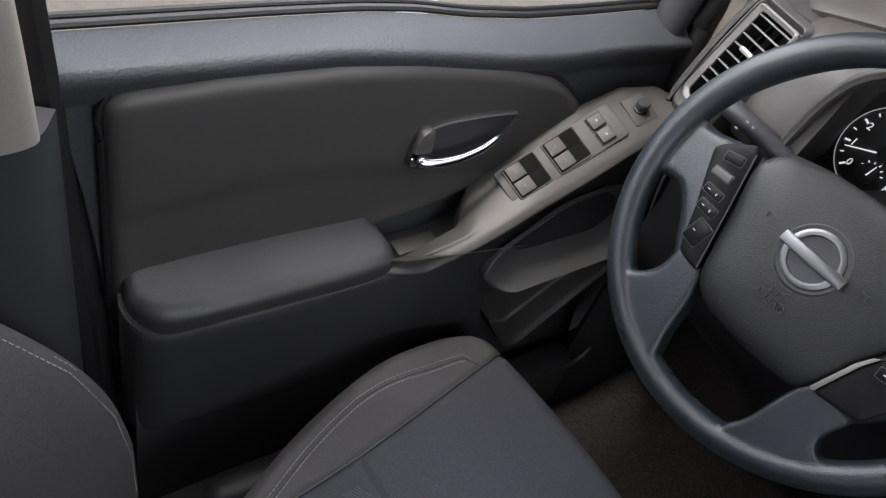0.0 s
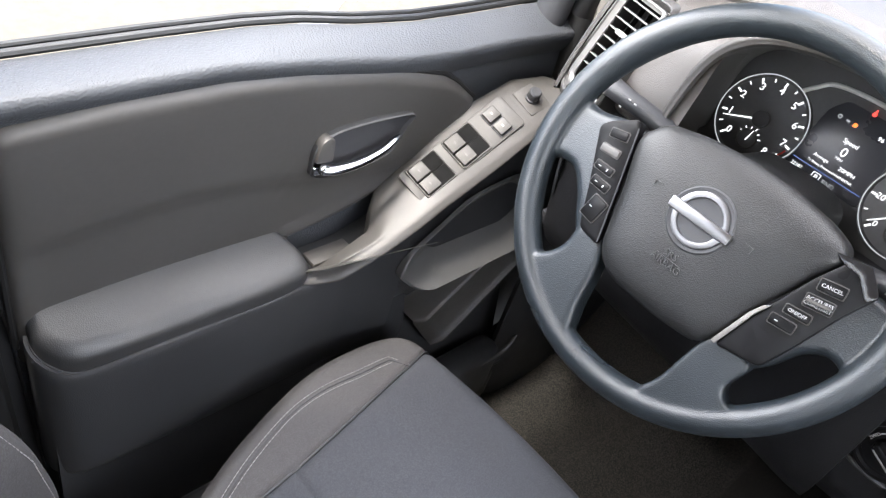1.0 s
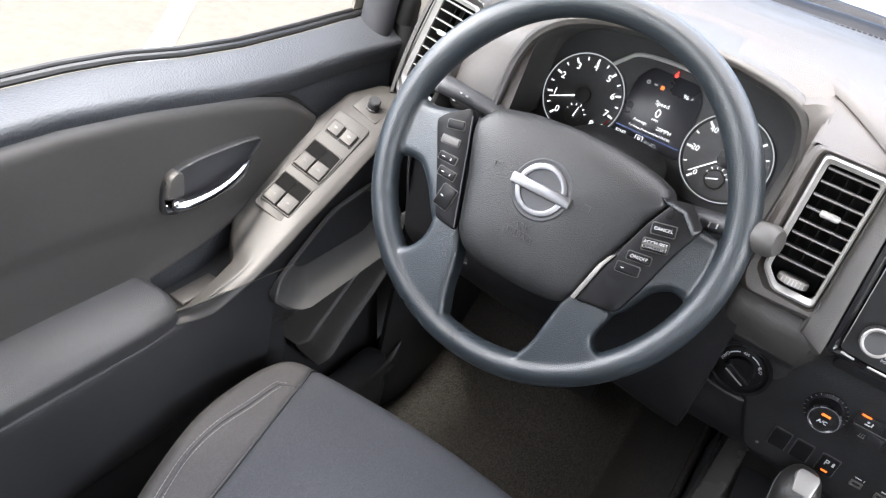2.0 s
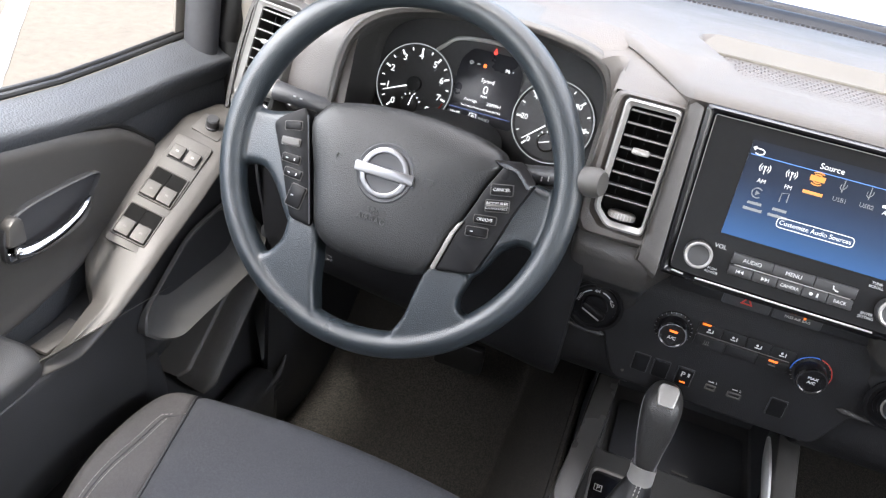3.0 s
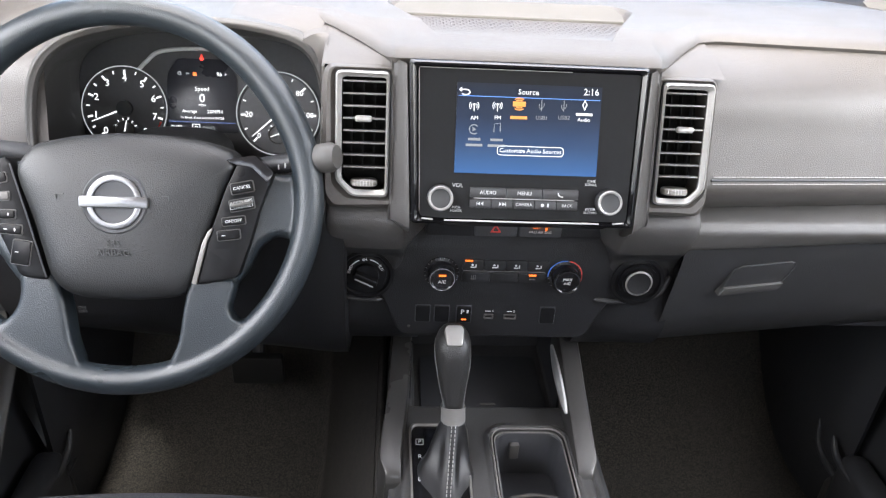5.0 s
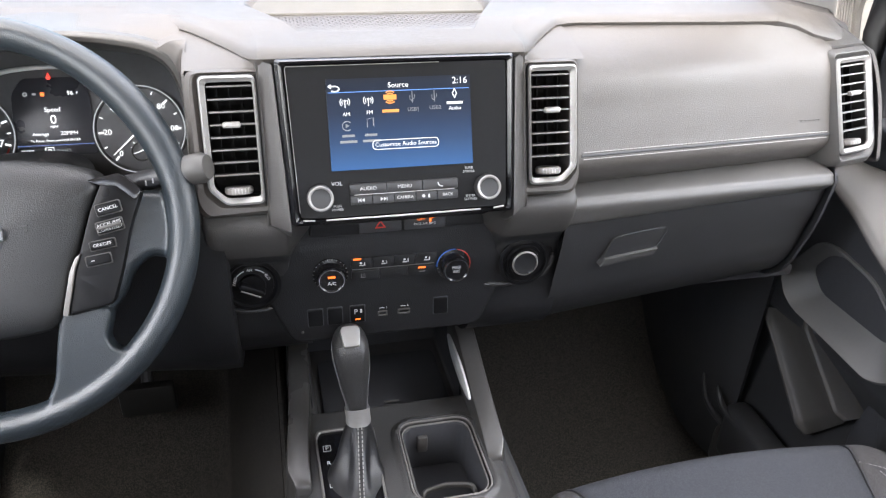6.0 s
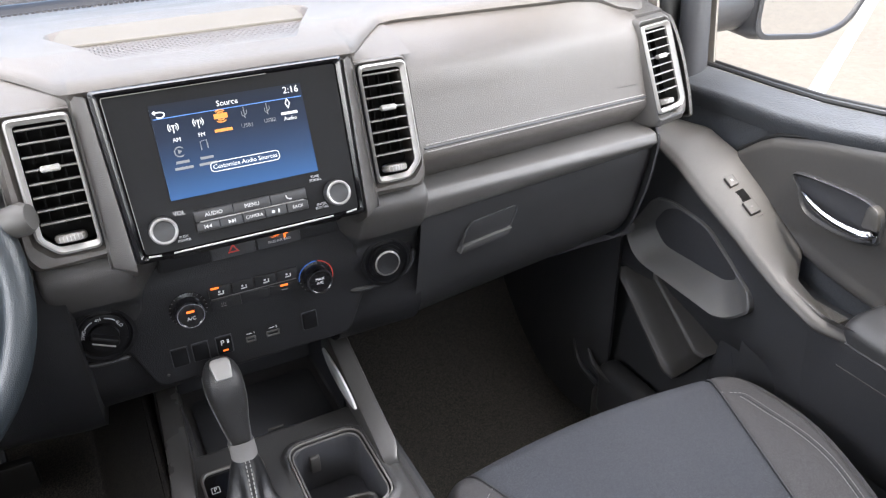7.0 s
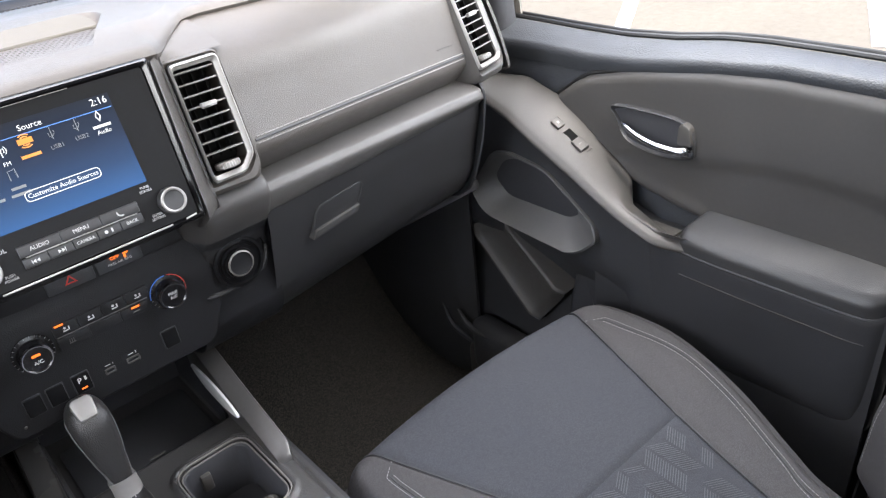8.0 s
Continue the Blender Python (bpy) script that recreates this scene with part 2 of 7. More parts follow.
def frame_slab(outer, inner, depth, bevel=0.001, m=None, bm=None, inner_depth=None):
    """A ring between two outlines of the same count, front rim bevelled."""
    own = bmesh.new()
    n = len(outer)
    d2 = depth if inner_depth is None else inner_depth
    rings = []
    ov, iv = [Vector(p) for p in outer], [Vector(p) for p in inner]
    for a, b, z in ((0, 0, 0), (0, 0, depth - bevel), (bevel, 0, depth), (0, bevel, d2), (0, 0, d2 - bevel), (0, 0, 0)):
        ring = []
        for k in range(n):
            i = len(rings)
            w = (iv[k] - ov[k])
            l = max(w.length, 1e-6)
            if i < 3:
                p = ov[k] + w * min(0.45, a / l)
            else:
                p = iv[k] - w * min(0.45, b / l)
            ring.append(own.verts.new((p.x, p.y, z)))
        rings.append(ring)
    for r in range(len(rings)):
        a, b = rings[r], rings[(r + 1) % len(rings)]
        for k in range(n):
            own.faces.new((a[k], a[(k + 1) % n], b[(k + 1) % n], b[k]))
    if m is not None:
        own.transform(m)
    return join(bm, own)


def box(c, s, bevel=0.002, m=None, bm=None, segs=2):
    own = bmesh.new()
    bmesh.ops.create_cube(own, size=1)
    own.transform(Matrix.Translation(c) @ Matrix.Diagonal((*s, 1)))
    if bevel:
        bmesh.ops.bevel(own, geom=own.edges[:], offset=min(bevel, 0.45 * min(s)), segments=segs, profile=0.5, affect="EDGES")
    if m is not None:
        own.transform(m)
    return join(bm, own)


def grid(ctrl, nu, nv, bm=None, thick=0.0, raw=False):
    """A smooth sheet through a net of points; thick gives it a back and sides."""
    c = np.array(ctrl, float)
    if not raw:
        c = np.array([spline(r, nv) for r in c])
        c = np.array([spline(c[:, j], nu) for j in range(nv)]).transpose(1, 0, 2)
    nu, nv = c.shape[:2]
    own = bmesh.new()
    vs = [[own.verts.new(c[i, j]) for j in range(nv)] for i in range(nu)]
    for i in range(nu - 1):
        for j in range(nv - 1):
            own.faces.new((vs[i][j], vs[i + 1][j], vs[i + 1][j + 1], vs[i][j + 1]))
    if thick:
        own.normal_update()
        bmesh.ops.solidify(own, geom=own.faces[:], thickness=thick)
    return join(bm, own)


def tube(path, radius, n=10, bm=None, closed=False, flat=1.0, caps=True, up=(0, 0, 1)):
    """A round (or flattened) bar along a path; radius a number or one per point."""
    own = bmesh.new()
    p = [Vector(q) for q in path]
    k = len(p)
    rad = radius if hasattr(radius, "__len__") else [radius] * k
    rings = []
    for i in range(k):
        a, b = (p[i - 1], p[(i + 1) % k]) if closed else (p[max(i - 1, 0)], p[min(i + 1, k - 1)])
        d = (b - a).normalized()
        u = Vector(up)
        s = d.cross(u)
        s = s.normalized() if s.length > 1e-4 else d.cross(Vector((1, 0, 0))).normalized()
        w = s.cross(d)
        rings.append([own.verts.new(p[i] + (s * math.cos(2 * math.pi * j / n) + w * flat * math.sin(2 * math.pi * j / n)) * rad[i]) for j in range(n)])
    for i in range(k if closed else k - 1):
        a, b = rings[i], rings[(i + 1) % k]
        for j in range(n):
            own.faces.new((a[j], a[(j + 1) % n], b[(j + 1) % n], b[j]))
    if caps and not closed:
        own.faces.new(rings[0])
        own.faces.new(rings[-1])
    return join(bm, own)


def lathe(profile, n=32, m=None, bm=None):
    """Turns a profile of (radius, height) round z."""
    own = bmesh.new()
    rings = []
    for r, z in profile:
        if r < 1e-6:
            rings.append([own.verts.new((0, 0, z))])
        else:
            rings.append([own.verts.new((r * math.cos(2 * math.pi * j / n), r * math.sin(2 * math.pi * j / n), z)) for j in range(n)])
    for a, b in zip(rings, rings[1:]):
        for j in range(n):
            q = [a[j % len(a)], a[(j + 1) % len(a)], b[(j + 1) % len(b)], b[j % len(b)]]
            q = list(dict.fromkeys(q))
            if len(q) > 2:
                own.faces.new(q)
    if m is not None:
        own.transform(m)
    return join(bm, own)


def letters(text, size, m, bm=None, depth=0.0002, align="CENTER"):
    """Text in the built-in font as a mesh, centred on m's origin, in its x, y plane."""
    cu = bpy.data.curves.new("t", "FONT")
    cu.body, cu.size, cu.extrude, cu.align_x, cu.align_y = text, size, depth, align, "CENTER"
    cu.resolution_u = 2
    ob = bpy.data.objects.new("t", cu)
    scene.collection.objects.link(ob)
    dg = bpy.context.evaluated_depsgraph_get()
    me = bpy.data.meshes.new_from_object(ob.evaluated_get(dg))
    bpy.data.objects.remove(ob)
    bpy.data.curves.remove(cu)
    own = bmesh.new()
    own.from_mesh(me)
    bpy.data.meshes.remove(me)
    own.transform(m)
    return join(bm, own)


def circle(r, n=32, cx=0.0, cy=0.0, sy=1.0):
    return [(cx + r * math.cos(2 * math.pi * i / n), cy + sy * r * math.sin(2 * math.pi * i / n)) for i in range(n)]


def rect(w, h, cx=0.0, cy=0.0, r=0.003, n=3):
    return rounded([(cx - w / 2, cy - h / 2), (cx + w / 2, cy - h / 2), (cx + w / 2, cy + h / 2), (cx - w / 2, cy + h / 2)], r, n)


def face(x, y, z, tilt=0.0, turn=0.0):
    """A pose whose x, y plane faces the cabin's rear (its z points to -y), leaned back by tilt degrees, turned about the vertical."""
    return pose(x, y, z, 0, 0, turn) @ pose(0, 0, 0, 90 - tilt, 0, 0)


def stitches(path, pitch=0.0065, length=0.0042, r=0.0006, bm=None):
    """A row of thread stitches along a path."""
    p = np.array(path, float)
    seg = np.linalg.norm(np.diff(p, axis=0), axis=1)
    s = np.concatenate([[0], np.cumsum(seg)])
    own = bm or bmesh.new()
    d = 0.0
    while d + length < s[-1]:
        a = [np.interp(d, s, p[:, k]) for k in range(3)]
        b = [np.interp(d + length, s, p[:, k]) for k in range(3)]
        own = tube([a, b], r, n=5, bm=own)
        d += pitch
    return own


def smooth_step(a, b, v):
    t = min(1.0, max(0.0, (v - a) / (b - a)))
    return t * t * (3 - 2 * t)

# ---- ground and the car's shell ----
def structure(name, bm, mat, label, category, parent=None):
    return tagged(part(name, bm, mat, parent), label, category, kind="structure")


GROUND_Z = -0.12
bm = bmesh.new()
bmesh.ops.create_grid(bm, x_segments=40, y_segments=40, size=400)
bm.transform(pose(0, 0, GROUND_Z))
structure("ground", bm, CONCRETE, "sunlit pale concrete of an open car park", "ground")


def parking_line(a, b, w=0.11):
    a, b = Vector((*a, GROUND_Z)), Vector((*b, GROUND_Z))
    d = (b - a).normalized()
    s = Vector((-d.y, d.x, 0)) * w / 2
    n = int((b - a).length / 0.12)
    own = bmesh.new()
    left, right = [], []
    for i in range(n + 1):
        p = a.lerp(b, i / n) + Vector((0, 0, 0.004))
        left.append(own.verts.new(p + s * random.uniform(0.93, 1.05)))
        right.append(own.verts.new(p - s * random.uniform(0.93, 1.05)))
    for i in range(n):
        own.faces.new((left[i], left[i + 1], right[i + 1], right[i]))
    bmesh.ops.solidify(own, geom=own.faces[:], thickness=0.003)
    ob = part("parking_line", own, ROADPAINT)
    return tagged(ob, "worn white painted parking line on pale concrete", "road marking", group="parking lines", kind="structure")


parking_line((4.0, 3.12), (9.0, 6.1), 0.12)
parking_line((5.0, 1.78), (8.2, 3.2), 0.12)
parking_line((-2.75, 2.02), (-7.5, 7.9), 0.13)

# carpeted floor with toe boards, as one sheet
ys = [-0.95, -0.4, 0.2, 0.6, 0.95, 1.08, 1.2, 1.32, 1.42]
zs = [0.5, 0.5, 0.5, 0.5, 0.5, 0.51, 0.58, 0.72, 0.9]
net = []
for x, up in ((-0.74, 0.02), (-0.68, 0.0), (-0.4, 0.0), (-0.26, 0.0), (-0.23, 0.05), (-0.19, 0.2), (-0.15, 0.315), (-0.135, 0.335), (-0.115, 0.29), (0.115, 0.29), (0.135, 0.335), (0.15, 0.315), (0.19, 0.2), (0.23, 0.05), (0.26, 0.0), (0.4, 0.0), (0.68, 0.0), (0.74, 0.02)):
    net.append([(x, y, z + up * smooth_step(1.45, 1.1, y) + 0.004 * math.sin(9 * x + 7 * y)) for y, z in zip(ys, zs)])
structure("floor", grid(net, 90, 60, thick=0.01), CARPET, "dark brown-grey carpet with light specks", "carpet")

# firewall, sills and kick panels
structure("firewall", box((0, 1.43, 0.95), (1.5, 0.02, 0.75), 0.005), DARK, "black bulkhead behind the dashboard", "bulkhead")
for s in (-1, 1):
    structure("kick_panel", grid([[(s * x, y, z) for y, x in ((0.93, 0.66), (0.97, 0.645), (1.02, 0.64), (1.15, 0.635), (1.4, 0.64))] for z in (0.49, 0.6, 0.75, 0.95)], 16, 20, thick=0.01), HARD, "black moulded kick panel with a raised rib beside the footwell", "trim panel")
    for rib in (((0.64, 1.012, 0.655), (0.641, 0.988, 0.612), (0.645, 0.935, 0.596), (0.655, 0.88, 0.594)), ((0.632, 0.956, 0.67), (0.632, 0.931, 0.645), (0.635, 0.884, 0.638), (0.645, 0.837, 0.64))):
        structure("kick_rib", tube(spline([(s * x, y, z) for x, y, z in rib], 24), [0.001] + [0.003 + 0.0035 * math.sin(math.pi * i / 21) for i in range(22)] + [0.001], n=10), HARD, "raised rib of the kick panel", "trim")
    # added box: keeps daylight from leaking in past the kick panel
    structure("cowl_gap_box", box((s * 0.775, 1.2, 0.86), (0.03, 0.5, 0.8), 0.005), DARK, "dark box added to close the gap behind the kick panel", "wall")
    structure("sill", box((s * 0.7, 0.2, 0.545), (0.13, 1.5, 0.09), 0.02, segs=3), PADLOW, "dark plastic door sill", "sill")
    # B pillar: dark lower cover, pale upper cover
    structure("pillar_lower", grid([[(s * 0.72, 0.2, z), (s * 0.69, 0.18, z), (s * 0.675, 0.14, z), (s * 0.675, 0.05, z), (s * 0.70, -0.02, z)] for z in (0.52, 0.8, 1.05, 1.205)], 14, 18, thick=0.02), HARD, "dark lower cover of the door pillar", "trim")
    structure("pillar_upper", grid([[(s * (0.695 - 0.1 * k), 0.183 - 0.05 * k, z), (s * (0.675 - 0.1 * k), 0.176 - 0.05 * k, z), (s * (0.668 - 0.1 * k), 0.13 - 0.05 * k, z), (s * (0.668 - 0.1 * k), 0.04, z), (s * (0.69 - 0.1 * k), -0.02, z)] for k, z in ((0, 1.212), (0.1, 1.3), (0.5, 1.55), (1.0, 1.79))], 14, 18, thick=0.02), BEIGE, "pale grey upper cover of the door pillar", "trim")
    structure("pillar_seal", tube([(s * 0.735, 0.215, 0.55), (s * 0.745, 0.205, 1.0), (s * 0.742, 0.195, 1.22), (s * 0.66, 0.15, 1.76)], 0.014, n=8), SEAL, "black rubber door seal", "seal")
    # unseen box, added to stop a light leak behind the pillar
    structure("pillar_gap_box", box((s * 0.785, 0.13, 0.86), (0.035, 0.32, 0.7), 0.004), DARK, "dark box added to close the gap behind the pillar cover", "wall")
    # A pillar cover and door seal
    structure("pillar_front", grid([[(s * (a + 0.03), y + 0.06, z + 0.01), (s * a, y, z), (s * (a - 0.03 * k), y + 0.07 * k, z), (s * (a - 0.1 * k), y + 0.18 * k, z + 0.005), (s * (a - 0.14 * k), y + 0.27 * k, z + 0.005)] for a, y, z, k in ((0.738, 0.985, 1.17, 1), (0.732, 0.985, 1.27, 1), (0.728, 0.985, 1.36, 0.8), (0.69, 0.83, 1.5, 0.5), (0.6, 0.5, 1.78, 0.4))], 24, 18, thick=0.015), BEIGE, "pale grey cover of the windscreen pillar", "trim")
    structure("front_door_seal", tube([(s * 0.752, 0.99, 0.6), (s * 0.752, 0.985, 1.0), (s * 0.749, 0.968, 1.2), (s * 0.746, 0.972, 1.3), (s * 0.742, 0.968, 1.36), (s * 0.7, 0.8, 1.52), (s * 0.62, 0.42, 1.77)], 0.018, n=12), SEAL, "black rubber door seal", "seal")
    # rear quarter walls with their window openings
    structure("wall_rear_side", box((s * 0.76, -0.42, 0.85), (0.06, 0.95, 0.76), 0.01), HARD, "dark rear door trim", "wall")
    structure("window_rear_side", box((s * 0.755, -0.42, 1.48), (0.005, 0.86, 0.5), 0), GLASS, "clear rear side window", "window").visible_shadow = False

structure("ceiling", box((0, -0.18, 1.8), (1.3, 1.5, 0.03), 0.01), CLOTHROOF, "pale headliner of the roof", "ceiling")
structure("wall_rear", box((0, -0.95, 0.9), (1.5, 0.04, 0.85), 0.01), HARD, "dark rear wall of the cabin", "wall")
structure("window_rear", box((0, -0.94, 1.56), (1.3, 0.005, 0.45), 0), GLASS, "clear rear window", "window").visible_shadow = False
structure("windscreen", grid([[(x, 1.38 - 0.14 * abs(x / 0.7) ** 2, 1.315), (x * 0.95, 1.0 - 0.1 * abs(x / 0.7) ** 2, 1.56), (x * 0.87, 0.6 - 0.06 * abs(x / 0.7) ** 2, 1.79)] for x in np.linspace(-0.73, 0.73, 7)], 24, 12, thick=0.004), GLASS, "clear windscreen", "window").visible_shadow = False
structure("cowl", grid([[(x, y - 0.14 * abs(x / 0.72) ** 2, z) for y, z in ((1.36, 1.312), (1.4, 1.318), (1.46, 1.305), (1.56, 1.3))] for x in np.linspace(-0.78, 0.78, 7)], 24, 8, thick=0.01), GREYSILVER, "dark plastic cowl below the windscreen", "cowl")
structure("windscreen_band", grid([[(x, y - 0.14 * abs(x / 0.72) ** 2, z) for y, z in ((1.325, 1.318), (1.345, 1.33), (1.362, 1.322))] for x in np.linspace(-0.74, 0.74, 9)], 30, 6, thick=0.004), SEAL, "black band along the foot of the windscreen", "seal")
structure("car_bonnet", grid([[(x, y - 0.1 * abs(x / 0.8) ** 2, z - 0.05 * abs(x / 0.8) ** 3) for y, z in ((1.53, 1.285), (1.7, 1.3), (2.1, 1.28), (2.6, 1.2), (2.75, 1.05))] for x in np.linspace(-0.85, 0.85, 9)], 24, 20, thick=0.01), PAINT, "white painted car bonnet", "car bonnet")

# ---- front doors ----
SEAL_Y = [0.0, 0.2, 0.39, 0.48, 0.54, 0.616, 0.7, 0.79, 0.92, 0.98]
SEAL_Z = [1.226, 1.228, 1.229, 1.228, 1.224, 1.213, 1.206, 1.205, 1.206, 1.206]
RIDGE_Y = [0.0, 0.2, 0.333, 0.436, 0.536, 0.642, 0.728, 0.821, 0.93, 0.98]
RIDGE_Z = [1.212, 1.214, 1.213, 1.213, 1.203, 1.188, 1.182, 1.183, 1.178, 1.176]
IN_Y = [0.5, 0.55, 0.6, 0.645, 0.69, 0.77, 0.82, 0.86, 0.9, 0.935]
IN_Z = [0.951, 0.958, 0.979, 1.003, 1.028, 1.065, 1.092, 1.107, 1.122, 1.118]
OUT_Y = [0.5, 0.55, 0.6, 0.645, 0.674, 0.735, 0.784, 0.85, 0.92, 0.95]
OUT_Z = [0.966, 0.969, 0.982, 1.012, 1.032, 1.075, 1.105, 1.126, 1.12, 1.105]


def door(s, passenger):
    name = "driver" if not passenger else "passenger"
    ob = thing("front_door", "closed front door with padded charcoal trim, armrest, chrome handle and " + ("one window switch" if passenger else "a bank of window switches"), "car door", (s * 0.75, 0.55, 0.55), group="front doors")

    def side(y, z, x):
        """Local x runs to the car's front, local y up, local z towards the cabin."""
        return Matrix(((0, 0, -s, s * x), (1, 0, 0, y), (0, 1, 0, z), (0, 0, 0, 1)))

    yy = np.linspace(0.2, 0.975, 46)
    # window sill pad with its rounded ridge
    net = []
    for y in yy:
        a, b = np.interp(y, SEAL_Y, SEAL_Z), np.interp(y, RIDGE_Y, RIDGE_Z)
        net.append([(s * 0.797, y, a - 0.016), (s * 0.791, y, a - 0.007), (s * 0.786, y, a - 0.005), (s * 0.765, y, (a + b) / 2 + 0.001), (s * 0.748, y, b + 0.0055), (s * 0.7415, y, b + 0.002), (s * 0.7395, y, b - 0.005), (s * 0.7415, y, b - 0.013), (s * 0.749, y, b - 0.03)])
    part("sill_pad", grid(net, 60, 26), DOORTOP, ob, "grained plastic sill pad below the window")
    for k, (x, up, r) in enumerate(((0.793, -0.002, 0.004), (0.8005, 0.001, 0.003))):
        part("window_seal", tube([(s * x, y, np.interp(y, SEAL_Y, SEAL_Z) + up) for y in yy], r, n=8), SEAL, ob, "black rubber window seal")
    # panel behind everything
    rows = []
    for y in np.linspace(0.2, 0.975, 40):
        b = np.interp(y, RIDGE_Y, RIDGE_Z)
        rows.append([(s * 0.752, max(y, np.interp(z, [0.56, 0.784, 0.962, 1.09, 1.214], [0.25, 0.242, 0.234, 0.221, 0.201]) + 0.02 * (y - 0.2)), z) for z in np.linspace(b - 0.028, 0.56, 14)])
    part("upper_trim", grid(rows, 40, 14, raw=True, thick=0.02 * s), DOORTOP, ob)
    # padded inset: a soft sheet, rounded at its rim, with one long crease
    ty = [0.236, 0.24, 0.252, 0.331, 0.435, 0.522, 0.645, 0.725, 0.752, 0.79]
    tz = [1.176, 1.19, 1.199, 1.204, 1.203, 1.195, 1.174, 1.153, 1.138, 1.108]
    by = [0.236, 0.5, 0.515, 0.56, 0.61, 0.645, 0.674, 0.735, 0.79]
    bz = [0.93, 0.93, 0.974, 0.981, 0.991, 1.002, 1.018, 1.058, 1.093]
    rws = []
    for y in np.concatenate([[0.236, 0.2375, 0.24, 0.244, 0.25, 0.258], np.linspace(0.27, 0.765, 58), [0.772, 0.778, 0.783, 0.787, 0.79]]):
        top, low = np.interp(y, ty, tz), np.interp(y, by, bz)
        row = []
        for k in np.concatenate([[0, 0.006, 0.015, 0.03, 0.05, 0.075], np.linspace(0.11, 0.89, 36), [0.925, 0.95, 0.97, 0.985, 0.994, 1]]):
            z = top + (low - top) * k
            d = min(top - z, (z - low) + (0.0 if y > 0.5 else 0.05), y - 0.236, (0.79 - y) * 0.8)
            h = 0.015 * math.sqrt(1 - (1 - min(1, max(0, d) / 0.016)) ** 2)
            crease = 1.062 + 0.02 * math.sin((y - 0.2) * 9) - 0.05 * max(0, y - 0.6)
            h -= 0.0045 * smooth_step(crease + 0.012, crease - 0.016, z) * smooth_step(0, 0.03, d)
            h += 0.002 * math.sin(y * 13) * math.sin((z - 0.9) * 20)
            row.append((s * (0.751 - h), y, z))
        rws.append(row)
    part("padded_panel", grid(rws, 0, 0, raw=True), VINYL, ob, "smooth padded vinyl panel", smooth=70)
    rim_line = [(0.2345, z) for z in np.linspace(0.95, 1.17, 12)] + [(y - 0.0015, np.interp(y, ty, tz) + 0.0015) for y in np.linspace(0.237, 0.792, 60)]
    part("panel_seam", tube([(s * 0.7475, y, z) for y, z in rim_line], 0.0036, n=8), SEAL, ob, "dark seam round the padded panel")
    # armrest pad and its shell
    pad = rounded([(0.247, 0.0), (0.24, 0.035), (0.262, 0.062), (0.3, 0.066), (0.48, 0.07), (0.526, 0.066), (0.54, 0.045), (0.54, 0.0)], 0.02, 6)
    top = Matrix(((0, -s, 0, s * 0.757), (1, 0, 0, 0), (0, 0, 1, 0.942), (0, 0, 0, 1)))
    own = slab(pad, 0.031, 0.0135, top, segs=6)
    for v in own.verts:
        v.co.z += 0.5 * max(0.0, abs(v.co.x) - 0.695)
        v.co.y -= 0.5 * max(0.0, abs(v.co.x) - 0.695) * smooth_step(0.4, 0.53, v.co.y)
    part("armrest_pad", own, LEATHER, ob, "black vinyl armrest pad")
    path = [(s * (0.757 - v), u - 0.5 * max(0.0, 0.062 - v) * smooth_step(0.4, 0.53, u), 0.946 + 0.5 * max(0.0, 0.062 - v)) for u, v in pad]
    part("armrest_joint", tube([(s * 0.7365, y, 0.974 + 0.5 * 0.0415 - 0.012) for y in np.linspace(0.245, 0.522, 20)], 0.003, n=8), SEAL, ob, "dark joint behind the armrest")
    part("armrest_piping", tube(path, 0.002, n=6, closed=True), DARK, ob)
    shell = [(0.25, 0.004), (0.2415, 0.02), (0.241, 0.036), (0.249, 0.052), (0.262, 0.0615), (0.285, 0.0655)] + [(u, np.interp(u, [0.285, 0.42, 0.54, 0.58, 0.62, 0.66], [0.0655, 0.068, 0.0665, 0.0675, 0.073, 0.082])) for u in np.linspace(0.31, 0.66, 22)]
    net = []
    for u, v in shell:
        zt = 0.944 + 0.5 * max(0.0, 0.062 - v) if u < 0.5 else max(0.944, float(np.interp(u, IN_Y, IN_Z)) - 0.012)
        net.append([(s * (0.757 - v * k), u + 0.02 * (1 - k), z) for k, z in ((0.97, zt + 0.004), (1.0, zt - 0.002), (1.01, zt - 0.012), (1.0, 0.905), (0.985, 0.86), (0.95, 0.81), (0.84, 0.77), (0.55, 0.745))])
    part("armrest_shell", grid(net, 70, 36, thick=0.003), HARD, ob, "stitched shell of the armrest")
    part("armrest_seam", tube([(s * (0.757 - 1.012 * np.interp(y, [0.262, 0.285, 0.42, 0.54], [0.0615, 0.0655, 0.068, 0.0665])), y, 0.909) for y in np.linspace(0.266, 0.52, 24)], 0.0009, n=5), STRIP, ob, "fine seam along the shell")
    # sweeping switch panel from the armrest to the dashboard
    net = []
    for y in np.linspace(0.5, 0.95, 40):
        a, b = np.interp(y, IN_Y, IN_Z), np.interp(y, OUT_Y, OUT_Z)
        sunk = 0.0 if y > 0.645 else min(1.0, (0.645 - y) / 0.03)
        tip = max(0.0, (y - 0.9) / 0.05)
        w = 0.736 - sunk * 0.036
        xin = np.interp(y, [0.5, 0.52, 0.54, 0.56, 0.62, 0.665], [0.7, 0.69, 0.68, 0.671, 0.664, 0.661]) + 0.04 * tip ** 2
